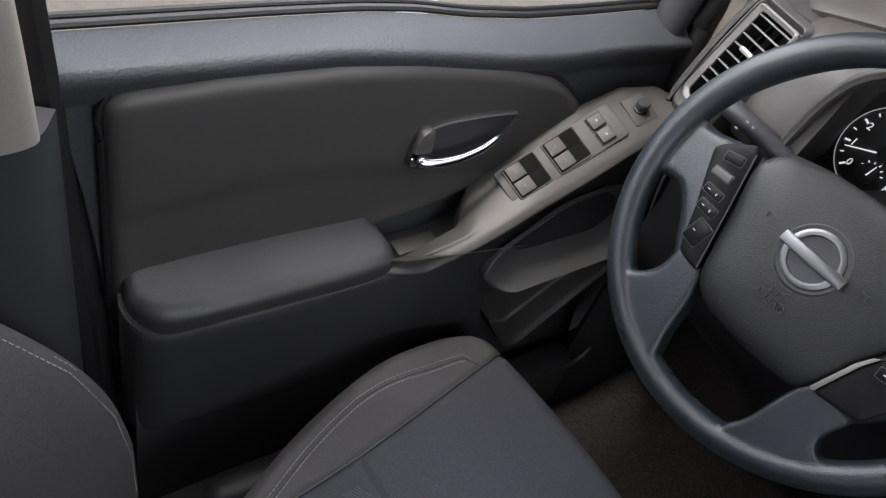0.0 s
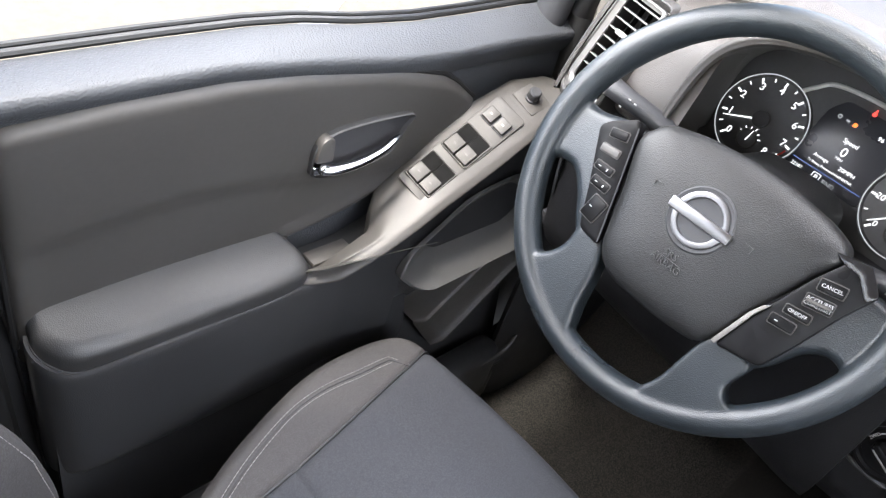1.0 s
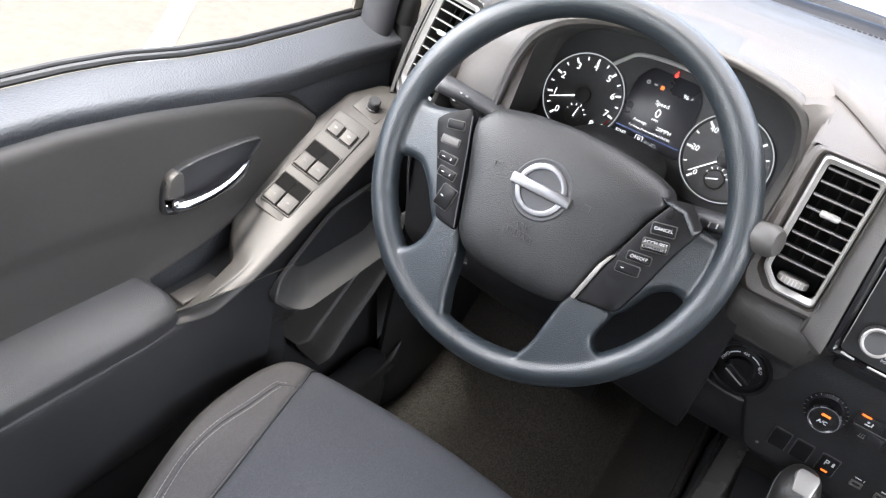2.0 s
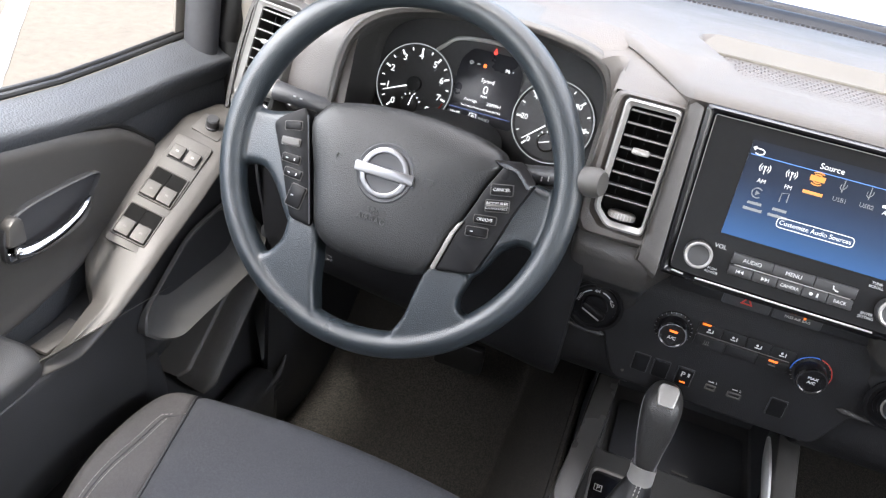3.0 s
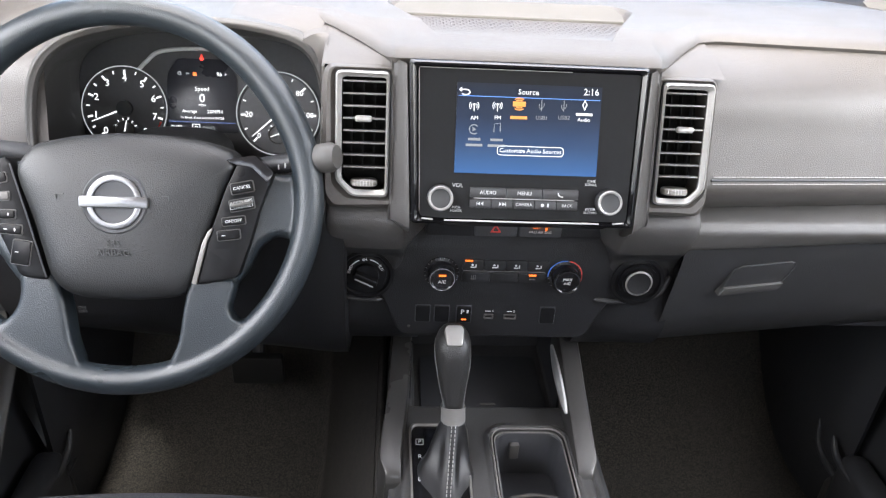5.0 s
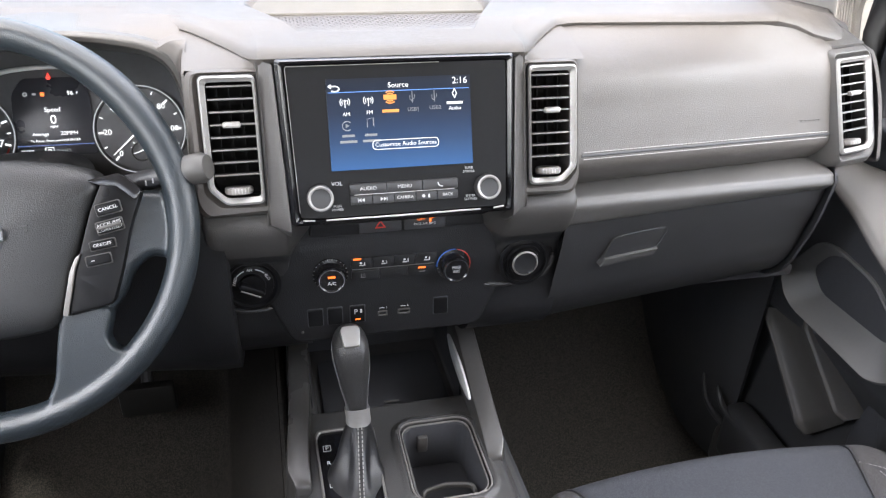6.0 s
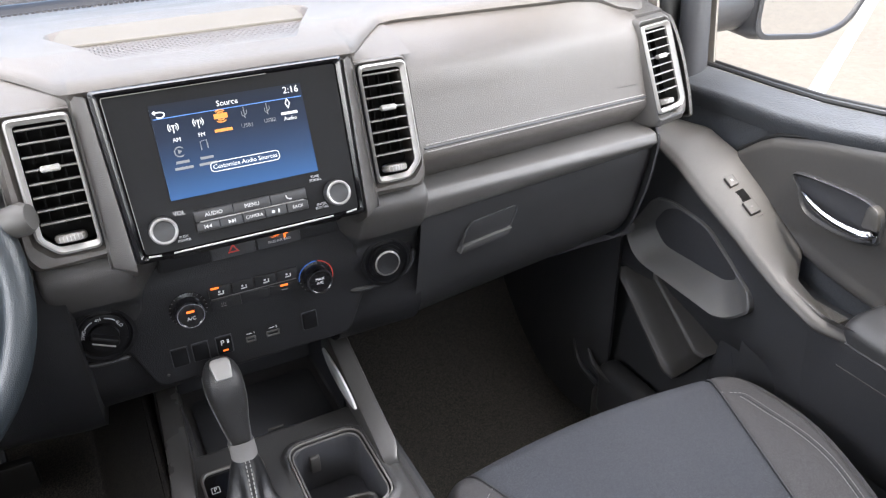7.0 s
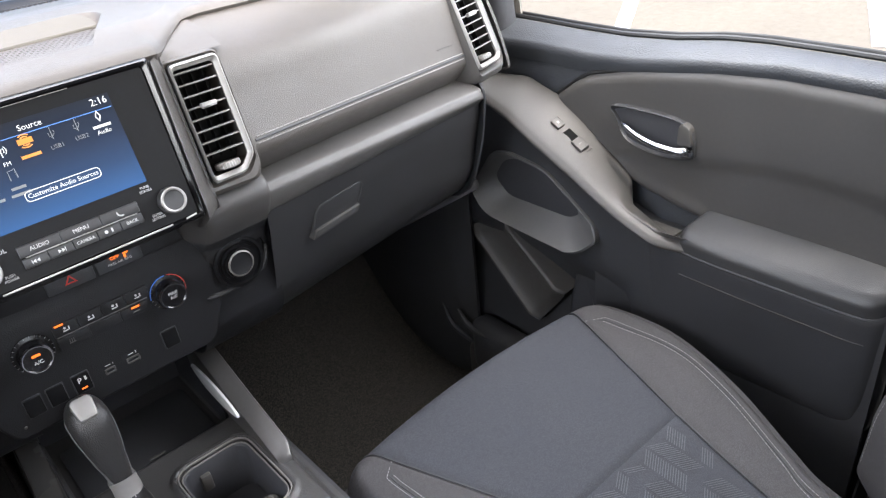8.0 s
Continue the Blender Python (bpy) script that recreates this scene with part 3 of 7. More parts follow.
        net.append([(s * (xin + 0.006), y, a - 0.012), (s * xin, y, a - 0.006), (s * (xin + 0.004), y, a), (s * (xin + 0.012), y, a + 0.1 * (b - a) + 0.003), (s * (xin + 0.5 * (w - xin)), y, (a + b) / 2 + 0.003), (s * w, y, (1 - sunk) * b + sunk * a), (s * (w + 0.004), y, ((1 - sunk) * b + sunk * a) - 0.006), (s * (w + 0.006), y, a - 0.03 * sunk - 0.01)])
    part("switch_panel", grid(net, 90, 28, thick=0.002), STRIP, ob, "satin grey switch panel sweeping up to the dashboard")
    # tray behind the armrest's front end
    tray = [[(s * x, y, 0.945 + 0.02 * max(0, (y - 0.6) / 0.06)) for x in (0.7, 0.72, 0.738, 0.749)] for y in np.linspace(0.5, 0.66, 8)]
    part("door_tray", grid(tray, 12, 8, thick=0.004), HARD, ob, "black tray in the armrest")
    part("tray_insert", box((s * 0.72, 0.575, 0.951), (0.024, 0.06, 0.006), 0.002), PADLOW, ob)
    # lower door: wall, grab ring, pocket cover
    net = []
    for f in np.linspace(0, 1, 26):
        row = []
        for y in np.linspace(0.245, 0.975, 40):
            lim = np.interp(y, IN_Y, IN_Z) - 0.008
            z2 = lim + (0.56 - lim) * f
            x = 0.708 - 0.03 * smooth_step(0.5, 0.66, y)
            if z2 < 0.87:
                t = min(1, (0.87 - z2) / 0.12) * smooth_step(0.57, 0.66, y)
                x = x + 0.045 * math.sin(t * math.pi / 2) - (0.04 * max(0, (0.78 - z2) / 0.2) * smooth_step(0.57, 0.66, y) if z2 < 0.78 else 0)
            row.append((s * x, y, z2))
        net.append(row)
    part("lower_panel", grid(net, 26, 40, raw=True, thick=0.006), HARD, ob, "black lower door panel")
    ring_out = [(0.915, 0.949), (0.87, 1.017), (0.832, 1.026), (0.752, 1.016), (0.655, 0.948), (0.646, 0.926), (0.676, 0.896), (0.865, 0.908)]
    ring_in = [(0.868, 0.97), (0.846, 1.005), (0.82, 1.0165), (0.762, 1.0105), (0.694, 0.968), (0.688, 0.957), (0.708, 0.945), (0.838, 0.943)]
    ro, ri = rounded(ring_out, 0.022, 6), rounded(ring_in, 0.014, 6)
    own = frame_slab(ro, ri, 0.034, 0.004, None, inner_depth=0.004)
    for v in own.verts:
        v.co.z *= (1 - 0.82 * smooth_step(0.928, 0.968, v.co.y)) * (0.35 + 0.65 * smooth_step(0.645, 0.71, v.co.x))
    own.transform(side(0, 0, 0.672))
    part("pull_ring", own, PULLTRIM, ob, "dark silver surround of the door pull")
    part("pull_recess", slab([tuple(p) for p in ri], 0.0012, 0.0, side(0, 0, 0.672)), DARK, ob, "black recess of the door pull")
    # map pocket cover: a slanted channel between two raised ridges
    net = []
    for f in np.linspace(0, 1, 12):
        ya, za, yb, zb = 0.945 - 0.16 * f, 0.845 - 0.145 * f, 0.85 - 0.13 * f, 0.89 - 0.098 * f
        end = 0.012 * (smooth_step(0.1, 0, f) + smooth_step(0.9, 1, f))
        net.append([(s * (0.678 - h + end), ya + (yb - ya) * w, za + (zb - za) * w) for w, h in ((-0.04, -0.05), (0.0, 0.004), (0.03, 0.013), (0.09, 0.015), (0.16, 0.007), (0.4, 0.0), (0.7, 0.001), (0.86, 0.008), (0.93, 0.015), (0.98, 0.013), (1.0, 0.004), (1.03, -0.05))])
    part("pocket_cover", grid(net, 26, 48), PADLOW, ob, "moulded map pocket cover")
    part("drink_holder", cushion(rounded([(0.64, 0.835), (0.68, 0.852), (0.712, 0.84), (0.73, 0.76), (0.72, 0.65), (0.62, 0.65)], 0.02, 4), 0.004, side(0, 0, 0.7)), DARK, ob, "black bottle holder")
    part("map_pocket", box((s * 0.655, 0.62, 0.6), (0.05, 0.62, 0.12), 0.02, segs=3), HARD, ob, "low map pocket along the door")
    # inner door handle
    bez = [(0.544, 1.066), (0.537, 1.085), (0.545, 1.112), (0.583, 1.123), (0.672, 1.12), (0.668, 1.102), (0.648, 1.07), (0.596, 1.06)]
    bzl = spline(bez, 56, closed=True)
    inner = [(0.605 + (y - 0.605) * 0.93, 1.092 + (z - 1.092) * 0.86) for y, z in bzl]
    hm = side(0, 0, 0.7385)
    rim = part("handle_bezel", frame_slab(bzl, inner, 0.009, 0.0015, hm, inner_depth=0.006), HARD, ob, "black bezel round the door handle")
    part("handle_recess", slab(inner, 0.004, 0.0, hm), DARK, rim, "dark recess behind the handle")
    lever = spline([(s * 0.726, 0.543, 1.083), (s * 0.719, 0.558, 1.0815), (s * 0.7155, 0.59, 1.084), (s * 0.717, 0.622, 1.0905), (s * 0.724, 0.652, 1.0995)], 24)
    part("handle_lever", tube(lever, [0.005, 0.0078, 0.0085] + [0.0085 - 0.0043 * (i / 23) for i in range(3, 22)] + [0.0038, 0.002], n=16, flat=0.8), CHROME, ob, "chrome door release lever")
    part("handle_pivot", slab(rounded([(0.538, 1.088), (0.563, 1.0855), (0.562, 1.114), (0.554, 1.12), (0.543, 1.114)], 0.006, 4), 0.013, 0.004, hm), STRIP, ob, "satin grey pivot block of the lever")
    part("pivot_trim", slab(rounded([(0.538, 1.072), (0.562, 1.071), (0.565, 1.082), (0.537, 1.084)], 0.004, 3), 0.012, 0.003, hm), CHROME, ob, "chrome foot of the lever")
    # frame of the window and its glass
    part("window_frame", tube(spline([(s * 0.774, 0.93, 1.16), (s * 0.77, 0.936, 1.25), (s * 0.767, 0.944, 1.35), (s * 0.764, 0.95, 1.45), (s * 0.72, 0.75, 1.6), (s * 0.66, 0.45, 1.755)], 40), 0.023, n=16), DARK, ob, "black front frame of the window")
    # added strip: a reflection at the window's front edge, put in as taupe
    part("window_edge_reflection", grid([[(s * 0.798, 0.96, 1.185), (s * 0.798, 0.908, 1.19)], [(s * 0.797, 0.97, 1.3), (s * 0.797, 0.921, 1.3)], [(s * 0.79, 0.965, 1.4), (s * 0.79, 0.92, 1.4)]], 10, 4, thick=0.004), TAUPE, ob, "taupe strip standing in for a reflection at the window's front edge")
    glass = part("window_pane", grid([[(s * 0.81, 0.93, 1.16), (s * 0.81, 0.2, 1.16)], [(s * 0.79, 0.93, 1.4), (s * 0.79, 0.18, 1.4)], [(s * 0.68, 0.5, 1.76), (s * 0.68, 0.12, 1.76)]], 10, 10, thick=0.004), GLASS, ob, "clear side window")
    glass.visible_shadow = False
    # white outer skin
    part("outer_skin", grid([[(s * 0.835, y, 1.15), (s * 0.88, y, 1.11), (s * 0.92, y, 0.95), (s * 0.92, y, 0.6), (s * 0.88, y, 0.45)] for y in (1.0, 0.6, 0.2)], 12, 14, thick=0.01), PAINT, ob, "white painted outer skin")
    return ob


def cushion(pts, height, m, rings=7, power=0.5):
    """A pillow over an outline: rounded at the rim, nearly flat in the middle."""
    own = bmesh.new()
    c = Vector((sum(p[0] for p in pts) / len(pts), sum(p[1] for p in pts) / len(pts)))
    ins = [0.0, 0.002, 0.006, 0.012, 0.02, 0.032]
    n = len(pts)
    prev = None
    p2 = [Vector(p) for p in pts]
    norm = []
    area = sum(p2[i].x * p2[(i + 1) % n].y - p2[(i + 1) % n].x * p2[i].y for i in range(n))
    for i in range(n):
        d = (p2[(i + 1) % n] - p2[i - 1])
        d.normalize()
        norm.append(Vector((-d.y, d.x)) * (1 if area > 0 else -1))
    for k, d in enumerate(ins):
        h = height * math.sin(0.5 * math.pi * min(1, d / ins[-1])) ** power if k else 0
        ring = [own.verts.new((*(p2[i] + norm[i] * d * 0.5), h)) for i in range(n)]
        if prev:
            for i in range(n):
                own.faces.new((prev[i], prev[(i + 1) % n], ring[(i + 1) % n], ring[i]))
        prev = ring
    own.faces.new(prev)
    own.transform(m)
    return own


driver_door = door(-1, False)
passenger_door = door(1, True)

# ---- dashboard ----
dash = thing("dashboard", "charcoal moulded dashboard with padded passenger panel, silver-framed vents and glove box", "dashboard", (0, 0.95, 0.95))

LIP_X = [-0.72, -0.66, -0.6, -0.53, -0.5, -0.21, -0.188, -0.14, -0.13, 0, 0.13, 0.14, 0.188, 0.21, 0.48, 0.52, 0.56, 0.62, 0.68, 0.72]
LIP_Y = [1.0, 0.95, 0.89, 0.875, 0.87, 0.86, 0.835, 0.77, 0.758, 0.756, 0.758, 0.77, 0.835, 0.84, 0.842, 0.858, 0.873, 0.89, 0.95, 1.0]
LIP_Z = [1.305, 1.308, 1.318, 1.342, 1.352, 1.362, 1.36, 1.35, 1.353, 1.354, 1.353, 1.35, 1.36, 1.361, 1.357, 1.347, 1.332, 1.317, 1.309, 1.305]


def tray_half(y):
    return float(np.interp(y, [0.806, 0.918, 0.934, 0.955], [0.0905, 0.1415, 0.14, 0.122]))


def slanted(x, y):
    """Moves a column of the top pad so that the tray's slanted sides run along the net."""
    k, h = abs(x), tray_half(y)
    if k <= 0.1:
        return x * h / 0.1
    if k < 0.25:
        return math.copysign(h + (k - 0.1) / 0.15 * (0.25 - h), x)
    return x


def tray_depth(x, y):
    """The open tray in the middle of the dashboard's top: steep front and sides, a sloping back."""
    side_in = smooth_step(0.1, 0.0945, abs(x))
    return side_in * smooth_step(0.805, 0.811, y) * (1 - min(1.0, max(0.0, (y - 0.915) / 0.036))) * 0.013


rows = []
xs = sorted(set(np.round(np.concatenate([np.linspace(-0.72, 0.72, 110), np.linspace(-0.15, 0.15, 50), np.linspace(0.093, 0.102, 9), np.linspace(-0.102, -0.093, 9), LIP_X]), 4)))
for x0 in xs:
    xf = slanted(x0, 0.8)
    yf, zf = np.interp(xf, LIP_X, LIP_Y), np.interp(xf, LIP_X, LIP_Z)
    yb = 1.335 - 0.14 * abs(x0 / 0.72) ** 2
    row = [(xf, yf + 0.03, zf - 0.03), (xf, yf + 0.004, zf - 0.014)]
    for v in np.concatenate([[0, 0.004, 0.012, 0.025], np.linspace(0.04, 0.4, 60), np.linspace(0.42, 1, 30)]):
        y = yf + v * (yb - yf)
        x = slanted(x0, y)
        d = y - yf
        wing = max(0, (abs(x) - 0.5) / 0.2)
        top = np.interp(y, [yf, max(0.84, yf + 0.05), 1.0, 1.335], [zf, max(zf, 1.364 - 0.045 * wing), 1.362 - 0.04 * wing, 1.318 - 0.01 * abs(x)])
        z = top - 0.006 * max(0, 1 - d / 0.012) ** 2 - tray_depth(x0, y)
        row.append((x, y, z))
    rows.append(row)
part("top_pad", grid(rows, 0, 0, raw=True), PAD, dash, "soft grained top pad with an open tray", smooth=40)
# honeycomb mat in the tray
bm = bmesh.new()
for i in range(-18, 19):
    for j in range(15):
        x, y = i * 0.0075 + (0.00375 if j % 2 else 0), 0.817 + j * 0.0066
        if abs(x) < tray_half(y) - 0.011:
            slab(circle(0.0039, 6, x, y), 0.0006, 0.0, pose(0, 0, 1.35035), bm=bm)
tagged(part("tray_mat", bm, PAD, dash, "honeycomb textured mat"), kind="stuff")
# smooth sloping back of the tray, its lit tone in the colour, with a small step along its foot
net = []
for k in np.linspace(-1, 1, 9):
    net.append([(k * (tray_half(y) - 0.009), y, z) for y, z in ((0.9125, 1.3508), (0.9135, 1.3536), (0.916, 1.3542), (0.925, 1.3566), (0.938, 1.3606), (0.947, 1.3634))])
part("tray_back", grid(net, 12, 20, thick=0.001), material("tray_back_lit_tone", (0.06, 0.056, 0.0485), 0.6, grain=0.2, grain_scale=1200, tint=0.06), dash, "smooth sloping back of the tray, a warm reflection put in its colour")
# slot of the demister along the windscreen
bm = bmesh.new()
for i in range(-84, 85):
    x = i * 0.0075
    bm = box((x, 1.29 - 0.135 * abs(x / 0.72) ** 2, 1.326 - 0.01 * abs(x)), (0.0052, 0.002, 0.004), 0, bm=bm)
tagged(part("demister_grille", bm, DARK, dash, "row of dark demister slots"), kind="stuff")

# passenger panel: one padded sheet that sweeps back towards the door, with two rows of stitches
def sweep(x):
    """Share of the way from the inner vent to the outer one, and the sheet's middle there."""
    u = (abs(x) - 0.19) / 0.385
    return u, 0.742 + 0.083 * u, 1.274 - 0.027 * u


def lip(x):
    return float(np.interp(x, LIP_X, LIP_Y)), float(np.interp(x, LIP_X, LIP_Z))


net = []
for x in (0.1905, 0.197, 0.215, 0.25, 0.3, 0.36, 0.42, 0.47, 0.5, 0.53, 0.56, 0.578):
    u, yc, zc = sweep(x)
    ly, lz = lip(x)
    row = [(x, ly + 0.02, lz - 0.006), (x, ly + 0.004, lz - 0.009)]
    ym = yc + 0.0235
    row.append((x, ym + 0.3 * max(0, ly - ym), min(zc + 0.066, lz - 0.012)))
    for dz, dy in ((0.045, 0.0145), (0.01, 0.003), (-0.02, -0.0065), (-0.034, -0.0115), (-0.043, -0.0125), (-0.051, -0.0095), (-0.062, -0.001), (-0.073, 0.01), (-0.083, 0.024), (-0.09, 0.045)):
        row.append((x, yc + dy, zc + dz))
    net.append(row)
part("passenger_panel", grid(net, 60, 70), PAD, dash, "padded passenger panel with double stitching")
# the same sheet between the instrument hood and the driver's outer vent
net = []
for x in (-0.49, -0.52, -0.55, -0.578):
    u, yc, zc = sweep(x)
    ly, lz = lip(x)
    net.append([(x, ly + 0.02, lz - 0.006), (x, ly + 0.004, lz - 0.009), (x, yc + 0.0235 + 0.3 * max(0, ly - yc - 0.0235), min(zc + 0.066, lz - 0.012))] + [(x, yc + dy, zc + dz) for dz, dy in ((0.045, 0.0145), (0.01, 0.003), (-0.02, -0.0065), (-0.046, -0.0105), (-0.062, 0.003), (-0.078, 0.03))])
part("driver_panel", grid(net, 14, 40), PAD, dash, "narrow padded sheet beside the instruments")
for dz, dy in ((-0.0295, -0.0106), (-0.0365, -0.0128)):
    part("stitching", stitches([(x, sweep(x)[1] + dy - 0.0003, sweep(x)[2] + dz) for x in np.linspace(0.198, 0.572, 40)], pitch=0.0056, length=0.0046, r=0.0006), THREAD, dash, "row of light grey stitches")
part("panel_groove", tube([(x, sweep(x)[1] - 0.0112, sweep(x)[2] - 0.033) for x in np.linspace(0.196, 0.575, 20)], 0.0015, n=6), DARK, dash)
for i in range(5):
    x = 0.52 + i * 0.0078
    part("embossed_mark", box((x, sweep(x)[1] - 0.0045, sweep(x)[2] - 0.016), (0.005, 0.0012, 0.0042), 0), PADLOW, dash)

# shelf strip and glove box
net, net2 = [], []
for x in np.linspace(0.192, 0.578, 8):
    u = min(1.1, sweep(x)[0])
    y0, zt, zb = 0.728 + 0.056 * u, 1.19 - 0.022 * u, 1.152 - 0.008 * u
    net.append([(x, y0 + 0.09, zt + 0.006), (x, y0 + 0.04, zt + 0.005), (x, y0 + 0.01, zt + 0.001), (x, y0 + 0.003, zt - 0.004), (x, y0, zt - 0.012), (x, y0 + 0.006, zb + 0.006), (x, y0 + 0.012, zb)])
    net2.append([(x, y0 + 0.011 + dy, z) for dy, z in ((0, zb + 0.001), (0.004, zb - 0.025), (0.012, 1.09), (0.028, 1.03), (0.06, 0.985), (0.11, 0.965), (0.25, 0.95))])
part("shelf_strip", grid(net, 30, 28), PADLOW, dash, "charcoal strip above the glove box")
glove = part("glove_box_door", grid(net2, 24, 30), STACK, dash, "black glove box lid")
gh = face(0.293, 0.7625, 1.108, -8, 8)
part("glove_handle", slab(rounded([(-0.044, -0.021), (0.028, -0.017), (0.042, 0.016), (0.038, 0.021), (-0.028, 0.018), (-0.034, 0.013)], 0.004, 3), 0.012, 0.002, gh @ pose(0, 0, -0.0075)), STACK, glove, "black glove box latch")
# highlight along the latch's outline, put in as a paler tube
part("latch_highlight", tube([tuple(gh @ Vector((x, y, 0.0055))) for x, y in rounded([(-0.045, -0.022), (0.029, -0.018), (0.043, 0.016), (0.039, 0.022), (-0.029, 0.019), (-0.035, 0.014)], 0.004, 3)], 0.0006, n=5, closed=True), HARD, glove, "thin paler line round the latch, a highlight put in as colour")
part("latch_lip", slab(rounded([(-0.046, -0.022), (0.029, -0.018), (0.035, -0.008), (-0.04, -0.011)], 0.002, 2), 0.0145, 0.002, gh @ pose(0, 0, -0.006)), GLOVELIP, glove, "lighter lip of the latch")
part("side_end", grid([[(0.577, y, z) for y, z in ((0.786, 1.168), (0.784, 1.15), (0.80, 1.07), (0.85, 0.98), (1.0, 0.95))], [(0.64, y, z) for y, z in ((0.9, 1.19), (0.9, 1.15), (0.92, 1.07), (0.93, 0.98), (1.0, 0.95))]], 6, 14, thick=0.003), HARD, dash)
part("under_panel", box((0, 1.1, 0.965), (1.28, 0.45, 0.02), 0.005), DARK, dash, "dark underside of the dashboard")

# plain black sheets that close the lower dashboard beside the control panel
for s in (-1, 1):
    net = []
    for x in (0.095, 0.13, 0.16, 0.2):
        net.append([(s * x, 0.737 + dy, z) for dy, z in ((0.03, 1.185), (0.03, 1.15), (0.03, 1.06), (0.034, 1.02), (0.06, 0.985), (0.11, 0.965), (0.25, 0.95))])
    part("lower_filler", grid(net, 8, 24, thick=0.003), PANELBLACK, dash, "plain black sheet beside the controls")

# driver's knee panel
net = []
for x in np.linspace(-0.59, -0.188, 8):
    u = min(1.1, sweep(x)[0])
    y0, zt = 0.73 + 0.05 * u, 1.188 - 0.012 * u
    net.append([(x, y0 + dy, z) for dy, z in ((0.08, zt + 0.012), (0.03, zt + 0.008), (0.006, zt), (0, zt - 0.02), (0.004, 1.12), (0.012, 1.06), (0.03, 1.0), (0.08, 0.955), (0.2, 0.935))])
for x, back in ((-0.178, 0.02), (-0.172, 0.16)):
    net.append([(x, y + back, z) for _, y, z in net[7]])
part("knee_panel", grid(net, 30, 34), PANELBLACK, dash, "black knee panel below the steering column")
part("side_end", grid([[(-0.589, y, z) for y, z in ((0.776, 1.174), (0.772, 1.15), (0.79, 1.07), (0.84, 0.98), (1.0, 0.95))], [(-0.64, y, z) for y, z in ((0.9, 1.19), (0.9, 1.15), (0.92, 1.07), (0.93, 0.98), (1.0, 0.95))]], 6, 14, thick=0.003), HARD, dash)
for s in (-1, 1):
    # corner housing of the outer vent
    vm = face(s * 0.606, 0.825, 1.247, 22, s * 14) @ Matrix.Diagonal((s, 1, 1, 1))
    ho = rounded([(-0.034, -0.077), (0.034, -0.077), (0.044, -0.06), (0.043, 0.064), (0.034, 0.073), (-0.034, 0.073)], 0.01, 4)
    hi = rounded([(-0.03, -0.06), (0.021, -0.06), (0.031, -0.05), (0.031, 0.05), (0.029, 0.06), (-0.031, 0.06)], 0.005, 4)
    part("vent_housing", frame_slab(ho, hi, 0.075, 0.008, vm @ pose(0, 0, -0.073)), PADLOW, dash, "charcoal corner housing of the vent")
    part("corner_cap", grid([[(s * (x + 0.035), 1.02, 1.31), (s * (x + 0.018), 0.96, 1.315), (s * x, 0.912, 1.3125), (s * x, 0.87 + 0.25 * max(0, x - 0.6), 1.308)] for x in (0.57, 0.595, 0.62, 0.645)], 8, 10, thick=0.004), PADLOW, dash, "charcoal cap beside the vent")
    part("vent_side", grid([[(s * 0.648, y, z) for y, z in ((0.97, 1.325), (0.885, 1.305), (0.862, 1.297), (0.83, 1.25), (0.805, 1.19), (0.81, 1.175), (0.87, 1.165))], [(s * 0.675, y + 0.07, z) for y, z in ((0.97, 1.32), (0.885, 1.3), (0.862, 1.29), (0.83, 1.25), (0.805, 1.19), (0.81, 1.175), (0.87, 1.165))], [(s * 0.69, 1.1, z) for z in (1.32, 1.3, 1.29, 1.25, 1.19, 1.175, 1.165)]], 14, 24, thick=0.004), PADLOW, dash)


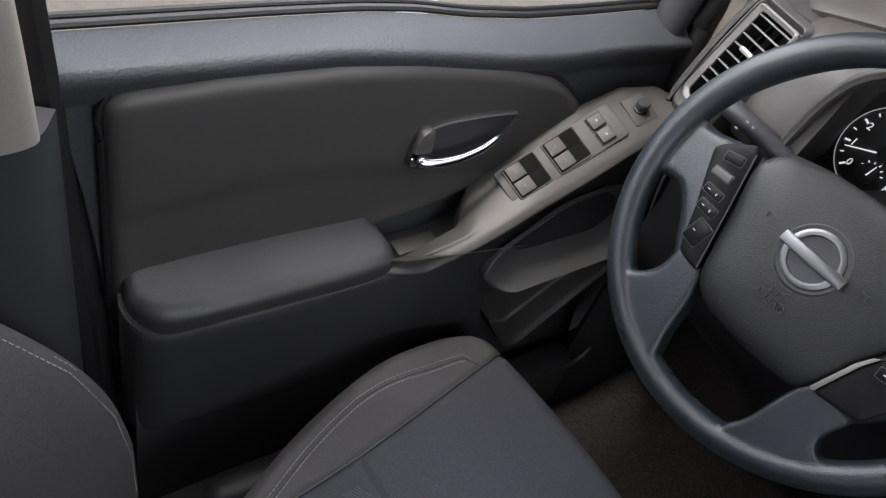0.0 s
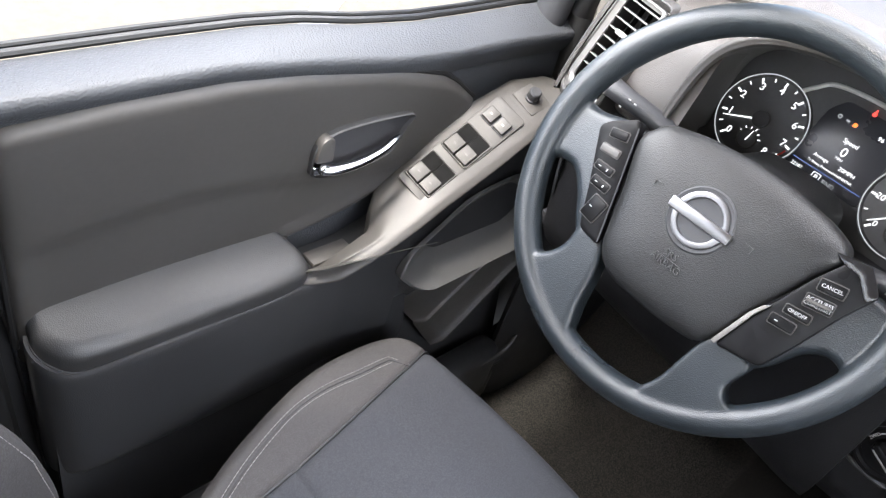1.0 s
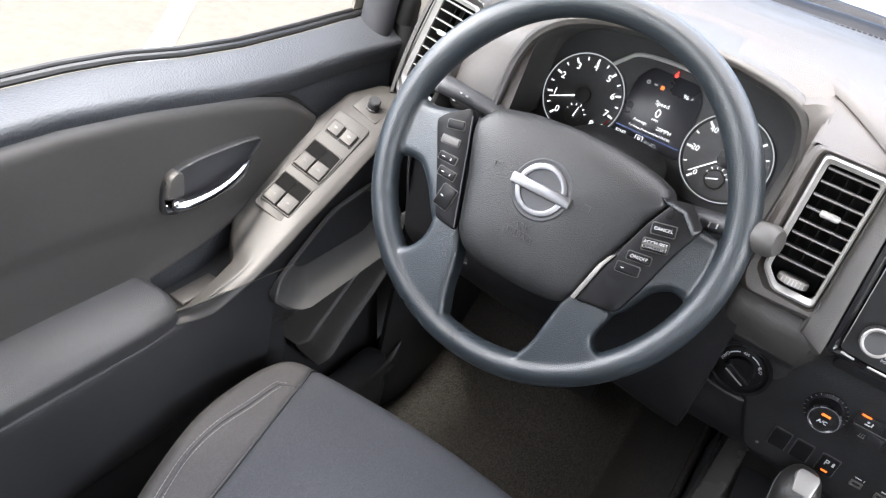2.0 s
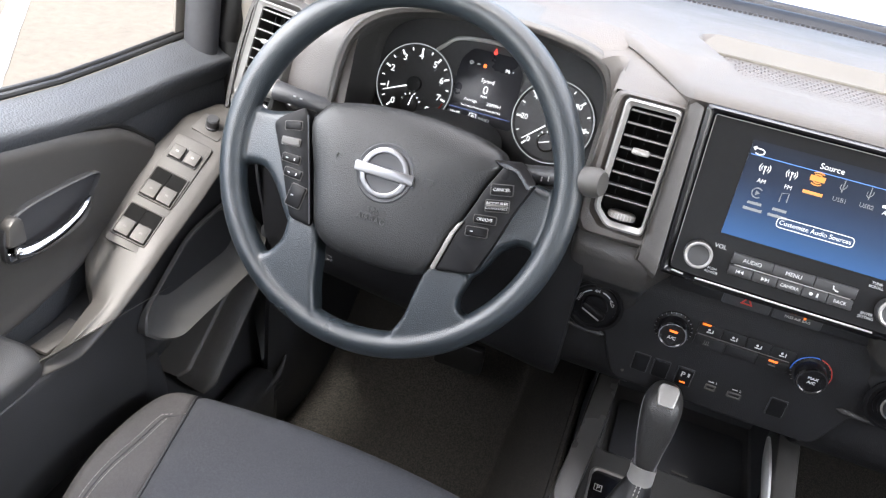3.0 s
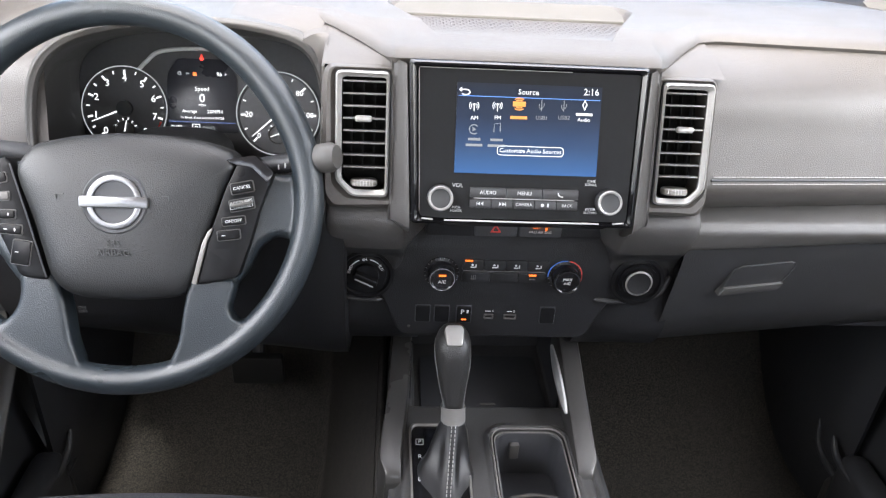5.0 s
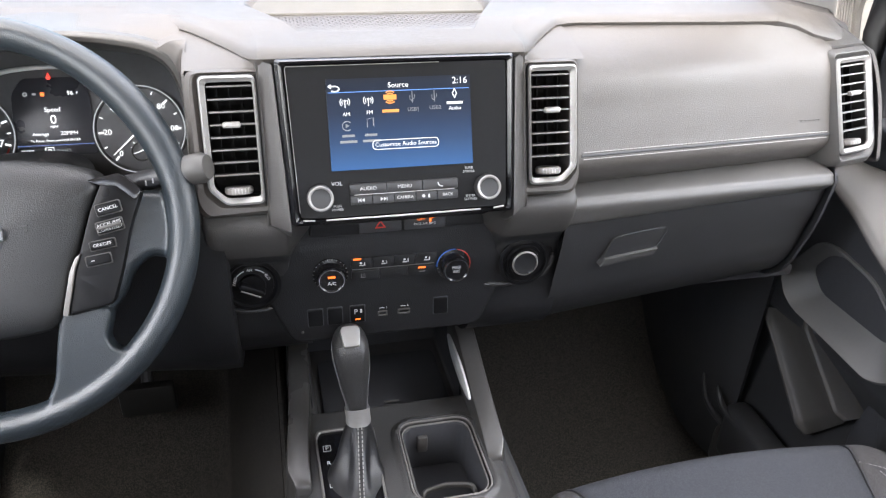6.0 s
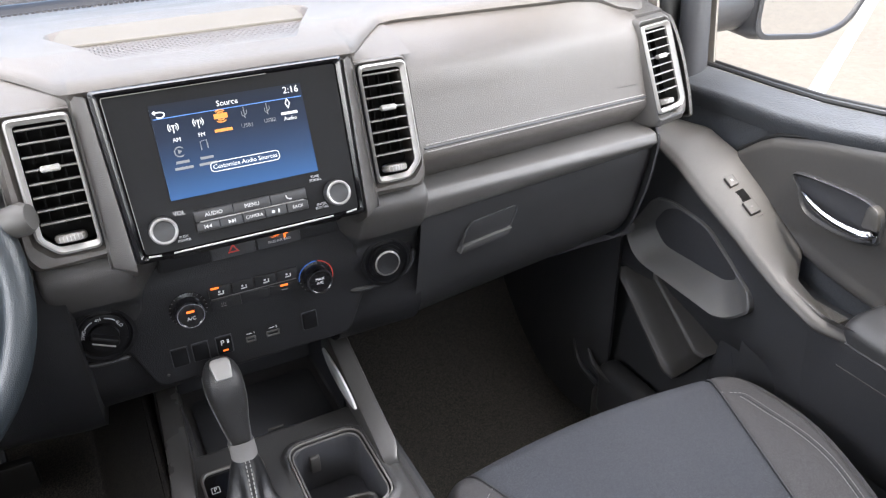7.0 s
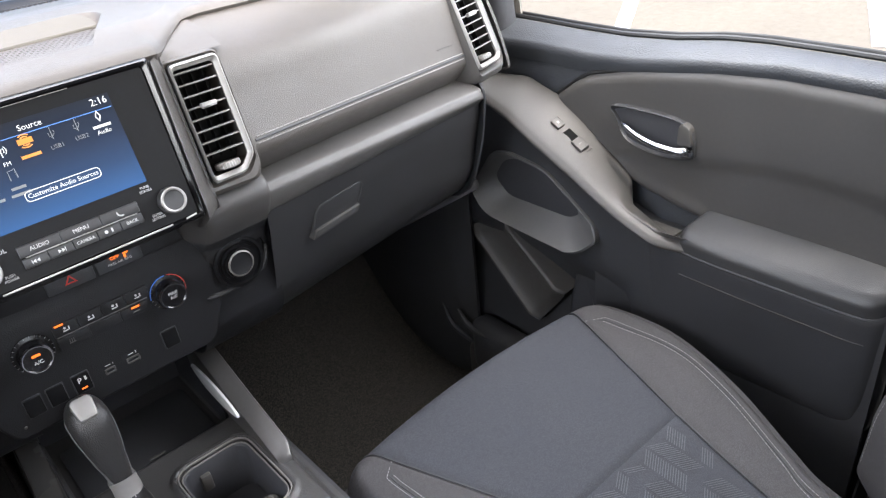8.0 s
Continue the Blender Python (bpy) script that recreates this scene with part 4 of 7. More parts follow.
def air_vent(x, y, z, w, h, tilt, turn, mirror, cut):
    """Upright vent: silver frame, eight slats, a slider and a thumb wheel; cut bevels the frame's lower corner."""
    m = face(x, y, z, tilt, turn) @ Matrix.Diagonal((mirror, 1, 1, 1))
    a, b = w / 2, h / 2
    out = rounded([(-a, -b), (a - cut, -b), (a, -b + cut), (a, b), (-a, b)], 0.006, 4)
    e = 0.0058
    inn = rounded([(-a + e * 0.55, -b + 1.15 * e), (a - cut - 0.2 * e, -b + 1.15 * e), (a - e, -b + cut + 0.2 * e), (a - e, b - e), (-a + e * 0.55, b - e)], 0.004, 4)
    vent = part("air_vent", slab(inn, 0.002, 0.0, m @ pose(0, 0, -0.03)), WELL, dash, "upright air vent with a satin silver frame")
    part("vent_frame", frame_slab(out, inn, 0.008, 0.0022, m @ pose(0, 0, -0.001), inner_depth=0.005), SATIN, vent, "satin silver frame")
    part("vent_gap", frame_slab([(p[0] * 1.03, p[1] * 1.014) for p in out], out, 0.002, 0.0004, m), DARK, vent)
    top = b - e - 0.004
    n = 8
    for i in range(n):
        v = top - i * (h - 2 * e - 0.02) / (n - 0.4)
        slat = part("slat", box((-0.002, v, -0.0035), (w - 1.7 * e, 0.0024, 0.007), 0.0006, m), HARD, vent)
        part("slat_edge", box((-0.002, v, 0.0012), (w - 1.7 * e, 0.0015, 0.0018), 0.0004, m), GREYSILVER, slat, "satin front edge")
    for k in (-1, 0, 1):
        part("blade", box((k * w * 0.22, 0.006, -0.016), (0.0015, h - 0.035, 0.008), 0, m), WELL, vent)
    v = top - 3 * (h - 2 * e - 0.02) / (n - 0.4)
    part("slider", box((-0.001, v, 0.004), (w * 0.32, 0.006, 0.008), 0.002, m), SATIN, vent, "silver slider")
    part("thumb_wheel", lathe([(0, -0.0035), (0.012, -0.0035), (0.0135, -0.002), (0.0135, 0.002), (0.012, 0.0035), (0, 0.0035)], 24, m @ pose(-0.002, -b + e + 0.0075, -0.006, 90, 0, 0)), GREYSILVER, vent, "ribbed thumb wheel")
    bm2 = None
    for k in range(7):
        bm2 = box((-0.002 + (k - 3) * 0.003, -b + e + 0.0075, 0.0066 - 0.0004 * abs(k - 3) ** 2), (0.0009, 0.005, 0.002), 0, m, bm=bm2)
    part("wheel_ribs", bm2, SATIN, vent)
    return vent


air_vent(-0.161, 0.742, 1.274, 0.052, 0.122, 18, 0, -1, 0.016)
air_vent(0.162, 0.742, 1.274, 0.052, 0.122, 18, 0, 1, 0.016)
air_vent(0.606, 0.825, 1.247, 0.062, 0.12, 22, 14, 1, 0.01)
air_vent(-0.606, 0.825, 1.247, 0.062, 0.12, 22, -14, -1, 0.01)

for s in (-1, 1):
    # cheek round each inner vent, its slanted shoulder, and the band below it
    vm = face(s * 0.1615, 0.742, 1.274, 18) @ Matrix.Diagonal((s, 1, 1, 1))
    edge = 0.039 if s < 0 else 0.0325
    ho = rounded([(-0.036, -0.073), (edge - 0.0065, -0.073), (edge, -0.06), (edge, 0.05), (edge - 0.003, 0.067), (-0.036, 0.067)], 0.008, 4)
    hi = rounded([(-0.026, -0.061), (0.012, -0.061), (0.026, -0.046), (0.026, 0.05), (0.025, 0.061), (-0.026, 0.061)], 0.005, 4)
    um2 = face(0, 0.727, 1.274, 20)
    net = []
    for v, tuck in [(-0.093, 0.03), (-0.0875, 0.012)] + [(v, 0.0) for v in np.linspace(-0.082, 0.074, 10)]:
        xe = float(np.interp(v, [-0.0785, 0.0785], [0.1122, 0.1182]))
        net.append([tuple(um2 @ Vector((s * xe, v, -0.022 - tuck))), tuple(um2 @ Vector((s * xe, v, -0.002 - tuck))), tuple(um2 @ Vector((s * (xe + 0.0022), v, 0.0012 - tuck))), tuple(vm @ Vector((-0.0315, v, 0.0015 - tuck))), tuple(vm @ Vector((-0.0278, v, 0.0008 - tuck))), tuple(vm @ Vector((-0.0268, v, -0.008 - tuck)))])
    part("stack_pillar", grid(net, 20, 18), STACKPAD, dash, "grained charcoal pillar between screen and vent")
    part("vent_surround", frame_slab(ho, hi, 0.062, 0.005, vm @ pose(0, 0, -0.061)), PAD, dash, "charcoal cheek round the vent")
    rows2 = []
    for x in np.linspace(0.13, 0.2, 10):
        ly, lz = lip(x)
        a, b2 = Vector((s * x, 0.7655, 1.336)), Vector((s * x, ly + 0.006, lz - 0.007))
        rows2.append([tuple(a), tuple(a.lerp(b2, 0.3) + Vector((0, 0, 0.002))), tuple(a.lerp(b2, 0.65) + Vector((0, 0, 0.0025))), tuple(b2), tuple(b2 + Vector((0, 0.02, 0.0)))])
    part("panel_shoulder", grid(rows2, 0, 0, raw=True), PAD, dash, "slanted shoulder above the vent")
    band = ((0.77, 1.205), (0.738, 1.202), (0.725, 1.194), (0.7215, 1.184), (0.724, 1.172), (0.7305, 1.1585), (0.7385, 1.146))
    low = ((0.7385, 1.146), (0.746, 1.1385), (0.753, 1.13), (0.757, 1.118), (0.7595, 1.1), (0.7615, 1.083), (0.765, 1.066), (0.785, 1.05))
    sides = ((0.085, 0.04), (0.105, 0.024), (0.1135, 0.009), (0.121, 0.0), (0.15, 0), (0.175, 0.001), (0.189, 0.002), (0.1955, 0.005), (0.198, 0.013))
    # one surface in two tones: the lower one paints the shade of turning down
    part("stack_band", grid([[(s * x, y + dy, z) for y, z in band] for x, dy in sides], 24, 30), STACKPAD, dash, "grained charcoal band below the vents, shade put in its colour")
    part("stack_cheek", grid([[(s * x, y + dy, z) for y, z in low] for x, dy in sides], 24, 26), STACK, dash, "cheek round the controls, its shade put in as black")
    # moulded lip below the round controls
    lip_path = ((-0.2, 1.115), (-0.198, 1.09), (-0.189, 1.076), (-0.17, 1.0705), (-0.138, 1.0695)) if s < 0 else ((0.105, 1.0745), (0.135, 1.0725), (0.166, 1.077), (0.182, 1.089), (0.189, 1.108))
    part("control_lip", tube(spline([(x, 0.7555 + 0.25 * max(0.0, abs(x) - 0.18), z) for x, z in lip_path], 30), [0.0008] + [0.0032] * 28 + [0.0008], n=10), STACK, dash, "moulded lip below the round control")
# side wall between the instrument hood and the inner vent
part("shoulder_side", grid([[(-0.1985, 0.767, 1.333), (-0.1985, 0.83, 1.35), (-0.1985, 0.855, 1.35)], [(-0.1985, 0.745, 1.27), (-0.1985, 0.81, 1.27), (-0.1985, 0.855, 1.27)], [(-0.1985, 0.735, 1.19), (-0.1985, 0.81, 1.19), (-0.1985, 0.855, 1.19)]], 6, 6, thick=0.003), PAD, dash)
part("hood_corner", grid([[(-0.225, 0.812, 1.345), (-0.212, 0.812, 1.352), (-0.1975, 0.815, 1.353)], [(-0.212, 0.808, 1.335), (-0.205, 0.806, 1.343), (-0.1975, 0.80, 1.3475)], [(-0.201, 0.80, 1.30), (-0.199, 0.785, 1.32), (-0.1975, 0.772, 1.334)]], 10, 10), PAD, dash)
part("hood_filler", grid([[(-0.245, 0.822, 1.345), (-0.215, 0.814, 1.346), (-0.194, 0.808, 1.346)], [(-0.245, 0.85, 1.354), (-0.215, 0.846, 1.353), (-0.194, 0.84, 1.352)], [(-0.245, 0.88, 1.359), (-0.215, 0.878, 1.359), (-0.194, 0.872, 1.359)]], 10, 10), PAD, dash)
part("hood_blend", grid([[(-0.3, 0.83, 1.3605), (-0.265, 0.83, 1.3575), (-0.235, 0.83, 1.3515), (-0.212, 0.825, 1.345)], [(-0.3, 0.85, 1.3625), (-0.26, 0.85, 1.361), (-0.23, 0.85, 1.358), (-0.205, 0.845, 1.354)], [(-0.3, 0.875, 1.3645), (-0.26, 0.875, 1.3645), (-0.23, 0.875, 1.364), (-0.2, 0.868, 1.3625)]], 12, 16), PAD, dash)
# surround of the head unit
sm = face(0, 0.727, 1.274, 20)
so = rounded([(-0.118, -0.08), (0.118, -0.08), (0.13, 0.085), (-0.13, 0.085)], 0.006, 4)
si = rounded([(-0.109, -0.078), (0.109, -0.078), (0.115, 0.077), (-0.115, 0.077)], 0.006, 4)
part("screen_surround", frame_slab(so, si, 0.03, 0.006, sm @ pose(0, 0, -0.037)), PADLOW, dash, "grained charcoal surround of the head unit")

# hazard strip, climate panel and lower switch row
cm = face(0, 0.76, 1.11, 4)
panel = [(-0.098, 0.068), (0.098, 0.068), (0.105, 0.036), (0.186, 0.03), (0.19, -0.02), (0.17, -0.034), (0.125, -0.036), (0.1, -0.09), (-0.118, -0.09), (-0.135, -0.05), (-0.14, -0.036), (-0.18, -0.034), (-0.19, -0.02), (-0.186, 0.03), (-0.105, 0.036)]
climate = part("control_panel", slab(rounded(panel, 0.012, 4), 0.014, 0.004, cm @ pose(0, 0, -0.012), segs=3), PANELBLACK, dash, "matte black panel with heater controls")
part("control_backing", box((0, 0.777, 1.125), (0.395, 0.02, 0.13), 0.006), PANELBLACK, dash)
part("hazard_strip", slab(rounded([(-0.094, 0.046), (0.1, 0.046), (0.094, 0.07), (-0.09, 0.07)], 0.004, 3), 0.012, 0.002, cm), PANELBLACK, dash, "black strip with the hazard button")
part("hazard_button", slab(rect(0.046, 0.019, -0.018, 0.057, 0.002), 0.0145, 0.001, cm), HARD, climate)
part("lamp_window", slab(rect(0.046, 0.019, 0.031, 0.057, 0.002), 0.0135, 0.0008, cm), DARK, climate)
tri_o = [(0, 0.0052), (0.006, -0.0042), (-0.006, -0.0042)]
tri_i = [(0, 0.0028), (0.0036, -0.0029), (-0.0036, -0.0029)]
part("hazard_sign", frame_slab(tri_o, tri_i, 0.0006, 0.0001, cm @ pose(-0.018, 0.057, 0.0145)), REDPRINT, climate, "red triangle")
bm = letters("OFF", 0.0055, cm @ pose(0.027, 0.0595, 0.0138))
bm = lathe([(0, 0), (0.0018, 0), (0.0018, 0.0003), (0, 0.0003)], 10, cm @ pose(0.0395, 0.061, 0.0138), bm=bm)
bm = box((0.037, 0.0585, 0.014), (0.0022, 0.006, 0.0004), 0, cm @ pose(0, 0, 0), bm=bm)
part("airbag_lamp", bm, AMBER, climate, "amber lamp text")
part("airbag_text", letters("PASS AIR BAG", 0.004, cm @ pose(0.031, 0.0535, 0.0138)), PRINT, climate)
D = 0.0025


def knob(x, v, r, h, name, label, ring):
    k = part(name, lathe([(0, 0), (r * 1.35, 0), (r * 1.35, 0.002), (r * 1.08, 0.003), (r * 1.02, h * 0.3), (r, h - 0.002), (r * 0.93, h), (r * 0.86, h - 0.001), (0, h - 0.001)], 40, cm @ pose(x, v, D)), PIANO, dash, label)
    part("knob_ring", lathe([(r * 0.93, h - 0.0006), (r * 1.02, h - 0.0022), (r * 1.04, h - 0.0014), (r * 0.97, h + 0.0004), (r * 0.9, h + 0.0004)], 40, cm @ pose(x, v, D)), ring, k, "bright ring")
    bm3 = None
    for i in range(18):
        a = radians(-40 + i * 260 / 17)
        bm3 = box((r * 1.28, 0, 0.0023), (0.0022, 0.0006, 0.0003), 0, cm @ pose(x, v, D) @ pose(0, 0, 0, 0, 0, math.degrees(a)), bm=bm3)
    part("scale_marks", bm3, PRINTDIM, k)
    return k


k = knob(-0.073, -0.004, 0.0145, 0.017, "fan_knob", "black heater knob with an amber lamp", CHROME)
part("lamp_bar", box((-0.073, 0.0005, D + 0.0168), (0.008, 0.0024, 0.0006), 0, cm), AMBER, k)
part("knob_text", letters("A/C", 0.0055, cm @ pose(-0.073, -0.0075, D + 0.0165)), PRINT, k)
k = knob(0.067, -0.005, 0.0145, 0.017, "temperature_knob", "black temperature knob", CHROME)
part("knob_text", letters("MAX\nA/C", 0.0048, cm @ pose(0.067, -0.004, D + 0.0165)), PRINT, k)
for cold in (True, False):
    p = [(0.067 + 0.0195 * math.cos(radians(a)), -0.005 + 0.0195 * math.sin(radians(a)), D + 0.0018) for a in (range(85, 190, 7) if cold else range(-20, 84, 7))]
    bm = tube(p, 0.0006, n=5)
    bm.transform(cm)
    part("heat_scale", bm, BLUEPRINT if cold else REDPRINT, k)
# air buttons
part("button_line", box((-0.002, -0.001, D + 0.0004), (0.093, 0.0008, 0.0012), 0, cm), PRINTDIM, climate)
for i in range(4):
    x = -0.038 + i * 0.0245
    b = part("air_button", slab(rect(0.0238, 0.013, x, 0.0065, 0.0012), D + 0.0016, 0.0005, cm), PANELBLACK, climate)
    bm = lathe([(0, 0), (0.0013, 0), (0.0013, 0.0003), (0, 0.0003)], 8, cm @ pose(x - 0.001, 0.0075, D + 0.0023))
    bm = box((x - 0.0005, 0.0045, D + 0.0024), (0.005, 0.0012, 0.0003), 0, cm, bm=bm)
    bm = box((x + 0.003, 0.0062, D + 0.0024), (0.0012, 0.004, 0.0003), 0, cm, bm=bm)
    part("air_symbol", bm, PRINT, b)
for i in range(3):
    x = -0.034 + i * 0.032
    part("air_button", slab(rect(0.0315, 0.012, x, -0.0085, 0.0012), D + 0.0016, 0.0005, cm), PANELBLACK, climate)
part("lamp_bar", box((-0.043, 0.0125, D + 0.0024), (0.0085, 0.002, 0.0006), 0, cm), AMBER, climate, "amber indicator bar")
part("lamp_bar", box((0.03, -0.0045, D + 0.0024), (0.0085, 0.002, 0.0006), 0, cm), AMBER, climate, "amber indicator bar")
bm = box((-0.037, -0.0105, D + 0.0024), (0.006, 0.0006, 0.0003), 0, cm)
for i in range(3):
    bm = box((-0.039 + i * 0.002, -0.008, D + 0.0024), (0.0006, 0.004, 0.0003), 0, cm, bm=bm)
bm = box((0.03, -0.0095, D + 0.0024), (0.007, 0.0014, 0.0003), 0, cm, bm=bm)
part("air_symbol", bm, PRINTDIM, climate)
# round drive selector and round power socket
sel = part("drive_selector", lathe([(0, 0), (0.03, 0), (0.0305, 0.002), (0.027, 0.0025), (0.0235, -0.002), (0.0225, 0.001), (0.0195, 0.002), (0, 0.002)], 48, cm @ pose(-0.157, -0.006, 0.005 + D - 0.001)), PODBLACK, dash, "round drive selector with printed scale")
bm = slab(rounded([(-0.014, -0.0035), (0.014, -0.0035), (0.014, 0.0035), (-0.014, 0.0035)], 0.003, 3), 0.014, 0.003, cm @ pose(-0.157, -0.006, 0.005 + D) @ pose(0, 0, 0, 0, 0, -25))
bm = lathe([(0, 0), (0.0145, 0), (0.014, 0.006), (0, 0.006)], 32, cm @ pose(-0.157, -0.006, 0.005 + D), bm=bm)
part("selector_grip", bm, PODBLACK, sel)
part("grip_edge", box((0, -0.0042, 0.0135), (0.022, 0.0012, 0.0012), 0, cm @ pose(-0.157, -0.006, 0.005 + D) @ pose(0, 0, 0, 0, 0, -25)), SATIN, sel)
bm = None
for tx, a in (("2WD", 160), ("4H", 95), ("4LO", 30)):
    bm = letters(tx, 0.0048, cm @ pose(-0.157, -0.006, 0.005 + D + 0.0016) @ pose(0.0188 * math.cos(radians(a)), 0.0188 * math.sin(radians(a)), 0, 0, 0, a - 90), bm=bm)
for a in range(20, 175, 5):
    if min(abs(a - c) for c in (160, 95, 30)) > 16:
        bm = box((0.0195, 0, 0), (0.001, 0.0018, 0.0004), 0, cm @ pose(-0.157, -0.006, 0.005 + D + 0.0016) @ pose(0, 0, 0, 0, 0, a), bm=bm)
part("selector_print", bm, PRINT, sel)
soc = part("power_socket", lathe([(0, 0), (0.03, 0), (0.0305, 0.002), (0.027, 0.003), (0.0245, -0.002), (0.022, -0.002), (0.0215, 0.002), (0.018, 0.002), (0.0175, 0.006), (0, 0.006)], 48, cm @ pose(0.151, -0.008, 0.004 + D - 0.001)), PODBLACK, dash, "round power socket with a closed cap")
part("socket_cap", lathe([(0, 0), (0.0142, 0), (0.0146, 0.006), (0.0135, 0.0095), (0.0125, 0.009), (0, 0.009)], 40, cm @ pose(0.151, -0.008, 0.0005 + D)), PANELBLACK, soc, "dark grey socket cap")
part("socket_ring", lathe([(0.0135, 0.0092), (0.0155, 0.008), (0.0157, 0.0092), (0.0138, 0.0102)], 40, cm @ pose(0.151, -0.008, 0.0005 + D)), GREYSILVER, soc)
# lower row: blanks, parking button, USB sockets
for x, w in ((-0.092, 0.0165), (-0.07, 0.0165), (-0.0445, 0.0165), (0.053, 0.0165)):
    b = part("lower_switch", slab(rect(w, 0.021, x, -0.058, 0.002), D + 0.002, 0.001, cm), PODBLACK, climate, "small black switch")
    part("switch_gap", frame_slab(rect(w + 0.002, 0.023, x, -0.058, 0.002), rect(w, 0.021, x, -0.058, 0.002), D + 0.0005, 0.0002, cm), DARK, b)
bm = letters("P", 0.009, cm @ pose(-0.0465, -0.0545, D + 0.0022))
bm = box((-0.0405, -0.0535, D + 0.0024), (0.0022, 0.0045, 0.0003), 0, cm, bm=bm)
part("parking_sign", bm, PRINT, climate)
part("lamp_bar", box((-0.0445, -0.064, D + 0.0024), (0.006, 0.0016, 0.0006), 0, cm), AMBER, climate)
for x, w in ((-0.0155, 0.008), (0.0095, 0.0115)):
    u = part("usb_socket", frame_slab(rect(w + 0.003, 0.0065, x, -0.0605, 0.001), rect(w, 0.0035, x, -0.0605, 0.001), D + 0.0015, 0.0003, cm), STRIP, climate, "small USB socket")
    bm = box((x - 0.001, -0.0535, D + 0.0003), (0.006, 0.0008, 0.0004), 0, cm)
    bm = letters("1" if x < 0 else "2", 0.004, cm @ pose(x + 0.0045, -0.0535, D + 0.0002), bm=bm)
    part("usb_sign", bm, PRINT, u)
part("small_sensor", lathe([(0, 0), (0.0018, 0), (0.0016, 0.0012), (0, 0.0016)], 12, cm @ pose(-0.1075, -0.0755, D)), STRIP, climate)

# ---- instrument binnacle ----
front = [(-0.512, 1.165), (-0.514, 1.235), (-0.503, 1.3), (-0.47, 1.337), (-0.41, 1.356), (-0.34, 1.362), (-0.265, 1.358), (-0.215, 1.342), (-0.197, 1.3), (-0.197, 1.235), (-0.2, 1.165)]
net = []
for x, z in spline(front, 44):
    cx, cz = -0.36, 1.235
    dx, dz = x - cx, z - cz
    lean = 0.785 + 0.16 * (z - 1.16)
    net.append([(cx + dx * 1.0, lean + 0.13, cz + dz * 1.0), (x, lean + 0.02, z), (x - dx * 0.015, lean + 0.003, z - dz * 0.01), (x - dx * 0.04, lean, z - dz * 0.05), (x - dx * 0.07, lean + 0.008, z - dz * 0.1), (-0.372 + dx * 0.96, 0.88, 1.228 + dz * 0.8), (-0.377 + dx * 0.98, 0.985, 1.212 + dz * 0.72)])
part("instrument_hood", grid(net, 70, 30), PADLOW, dash, "arched hood over the instruments")
part("binnacle_floor", grid([[(x, 0.80, 1.17), (x, 0.9, 1.145), (x, 0.98, 1.14)] for x in (-0.52, -0.36, -0.2)], 6, 8, thick=0.003), DARK, dash)
cl = face(-0.377, 0.985, 1.2, 22)
cluster = thing("instrument_cluster", "instrument cluster with two round white-on-black dials and a lit display", "instrument cluster", (-0.377, 0.985, 1.15))
part("backplate", slab(rounded([(-0.175, -0.075), (0.175, -0.075), (0.175, 0.05), (0.12, 0.1), (-0.12, 0.1), (-0.175, 0.05)], 0.03, 6), 0.004, 0.001, cl @ pose(0, 0, -0.006)), DIAL, cluster)


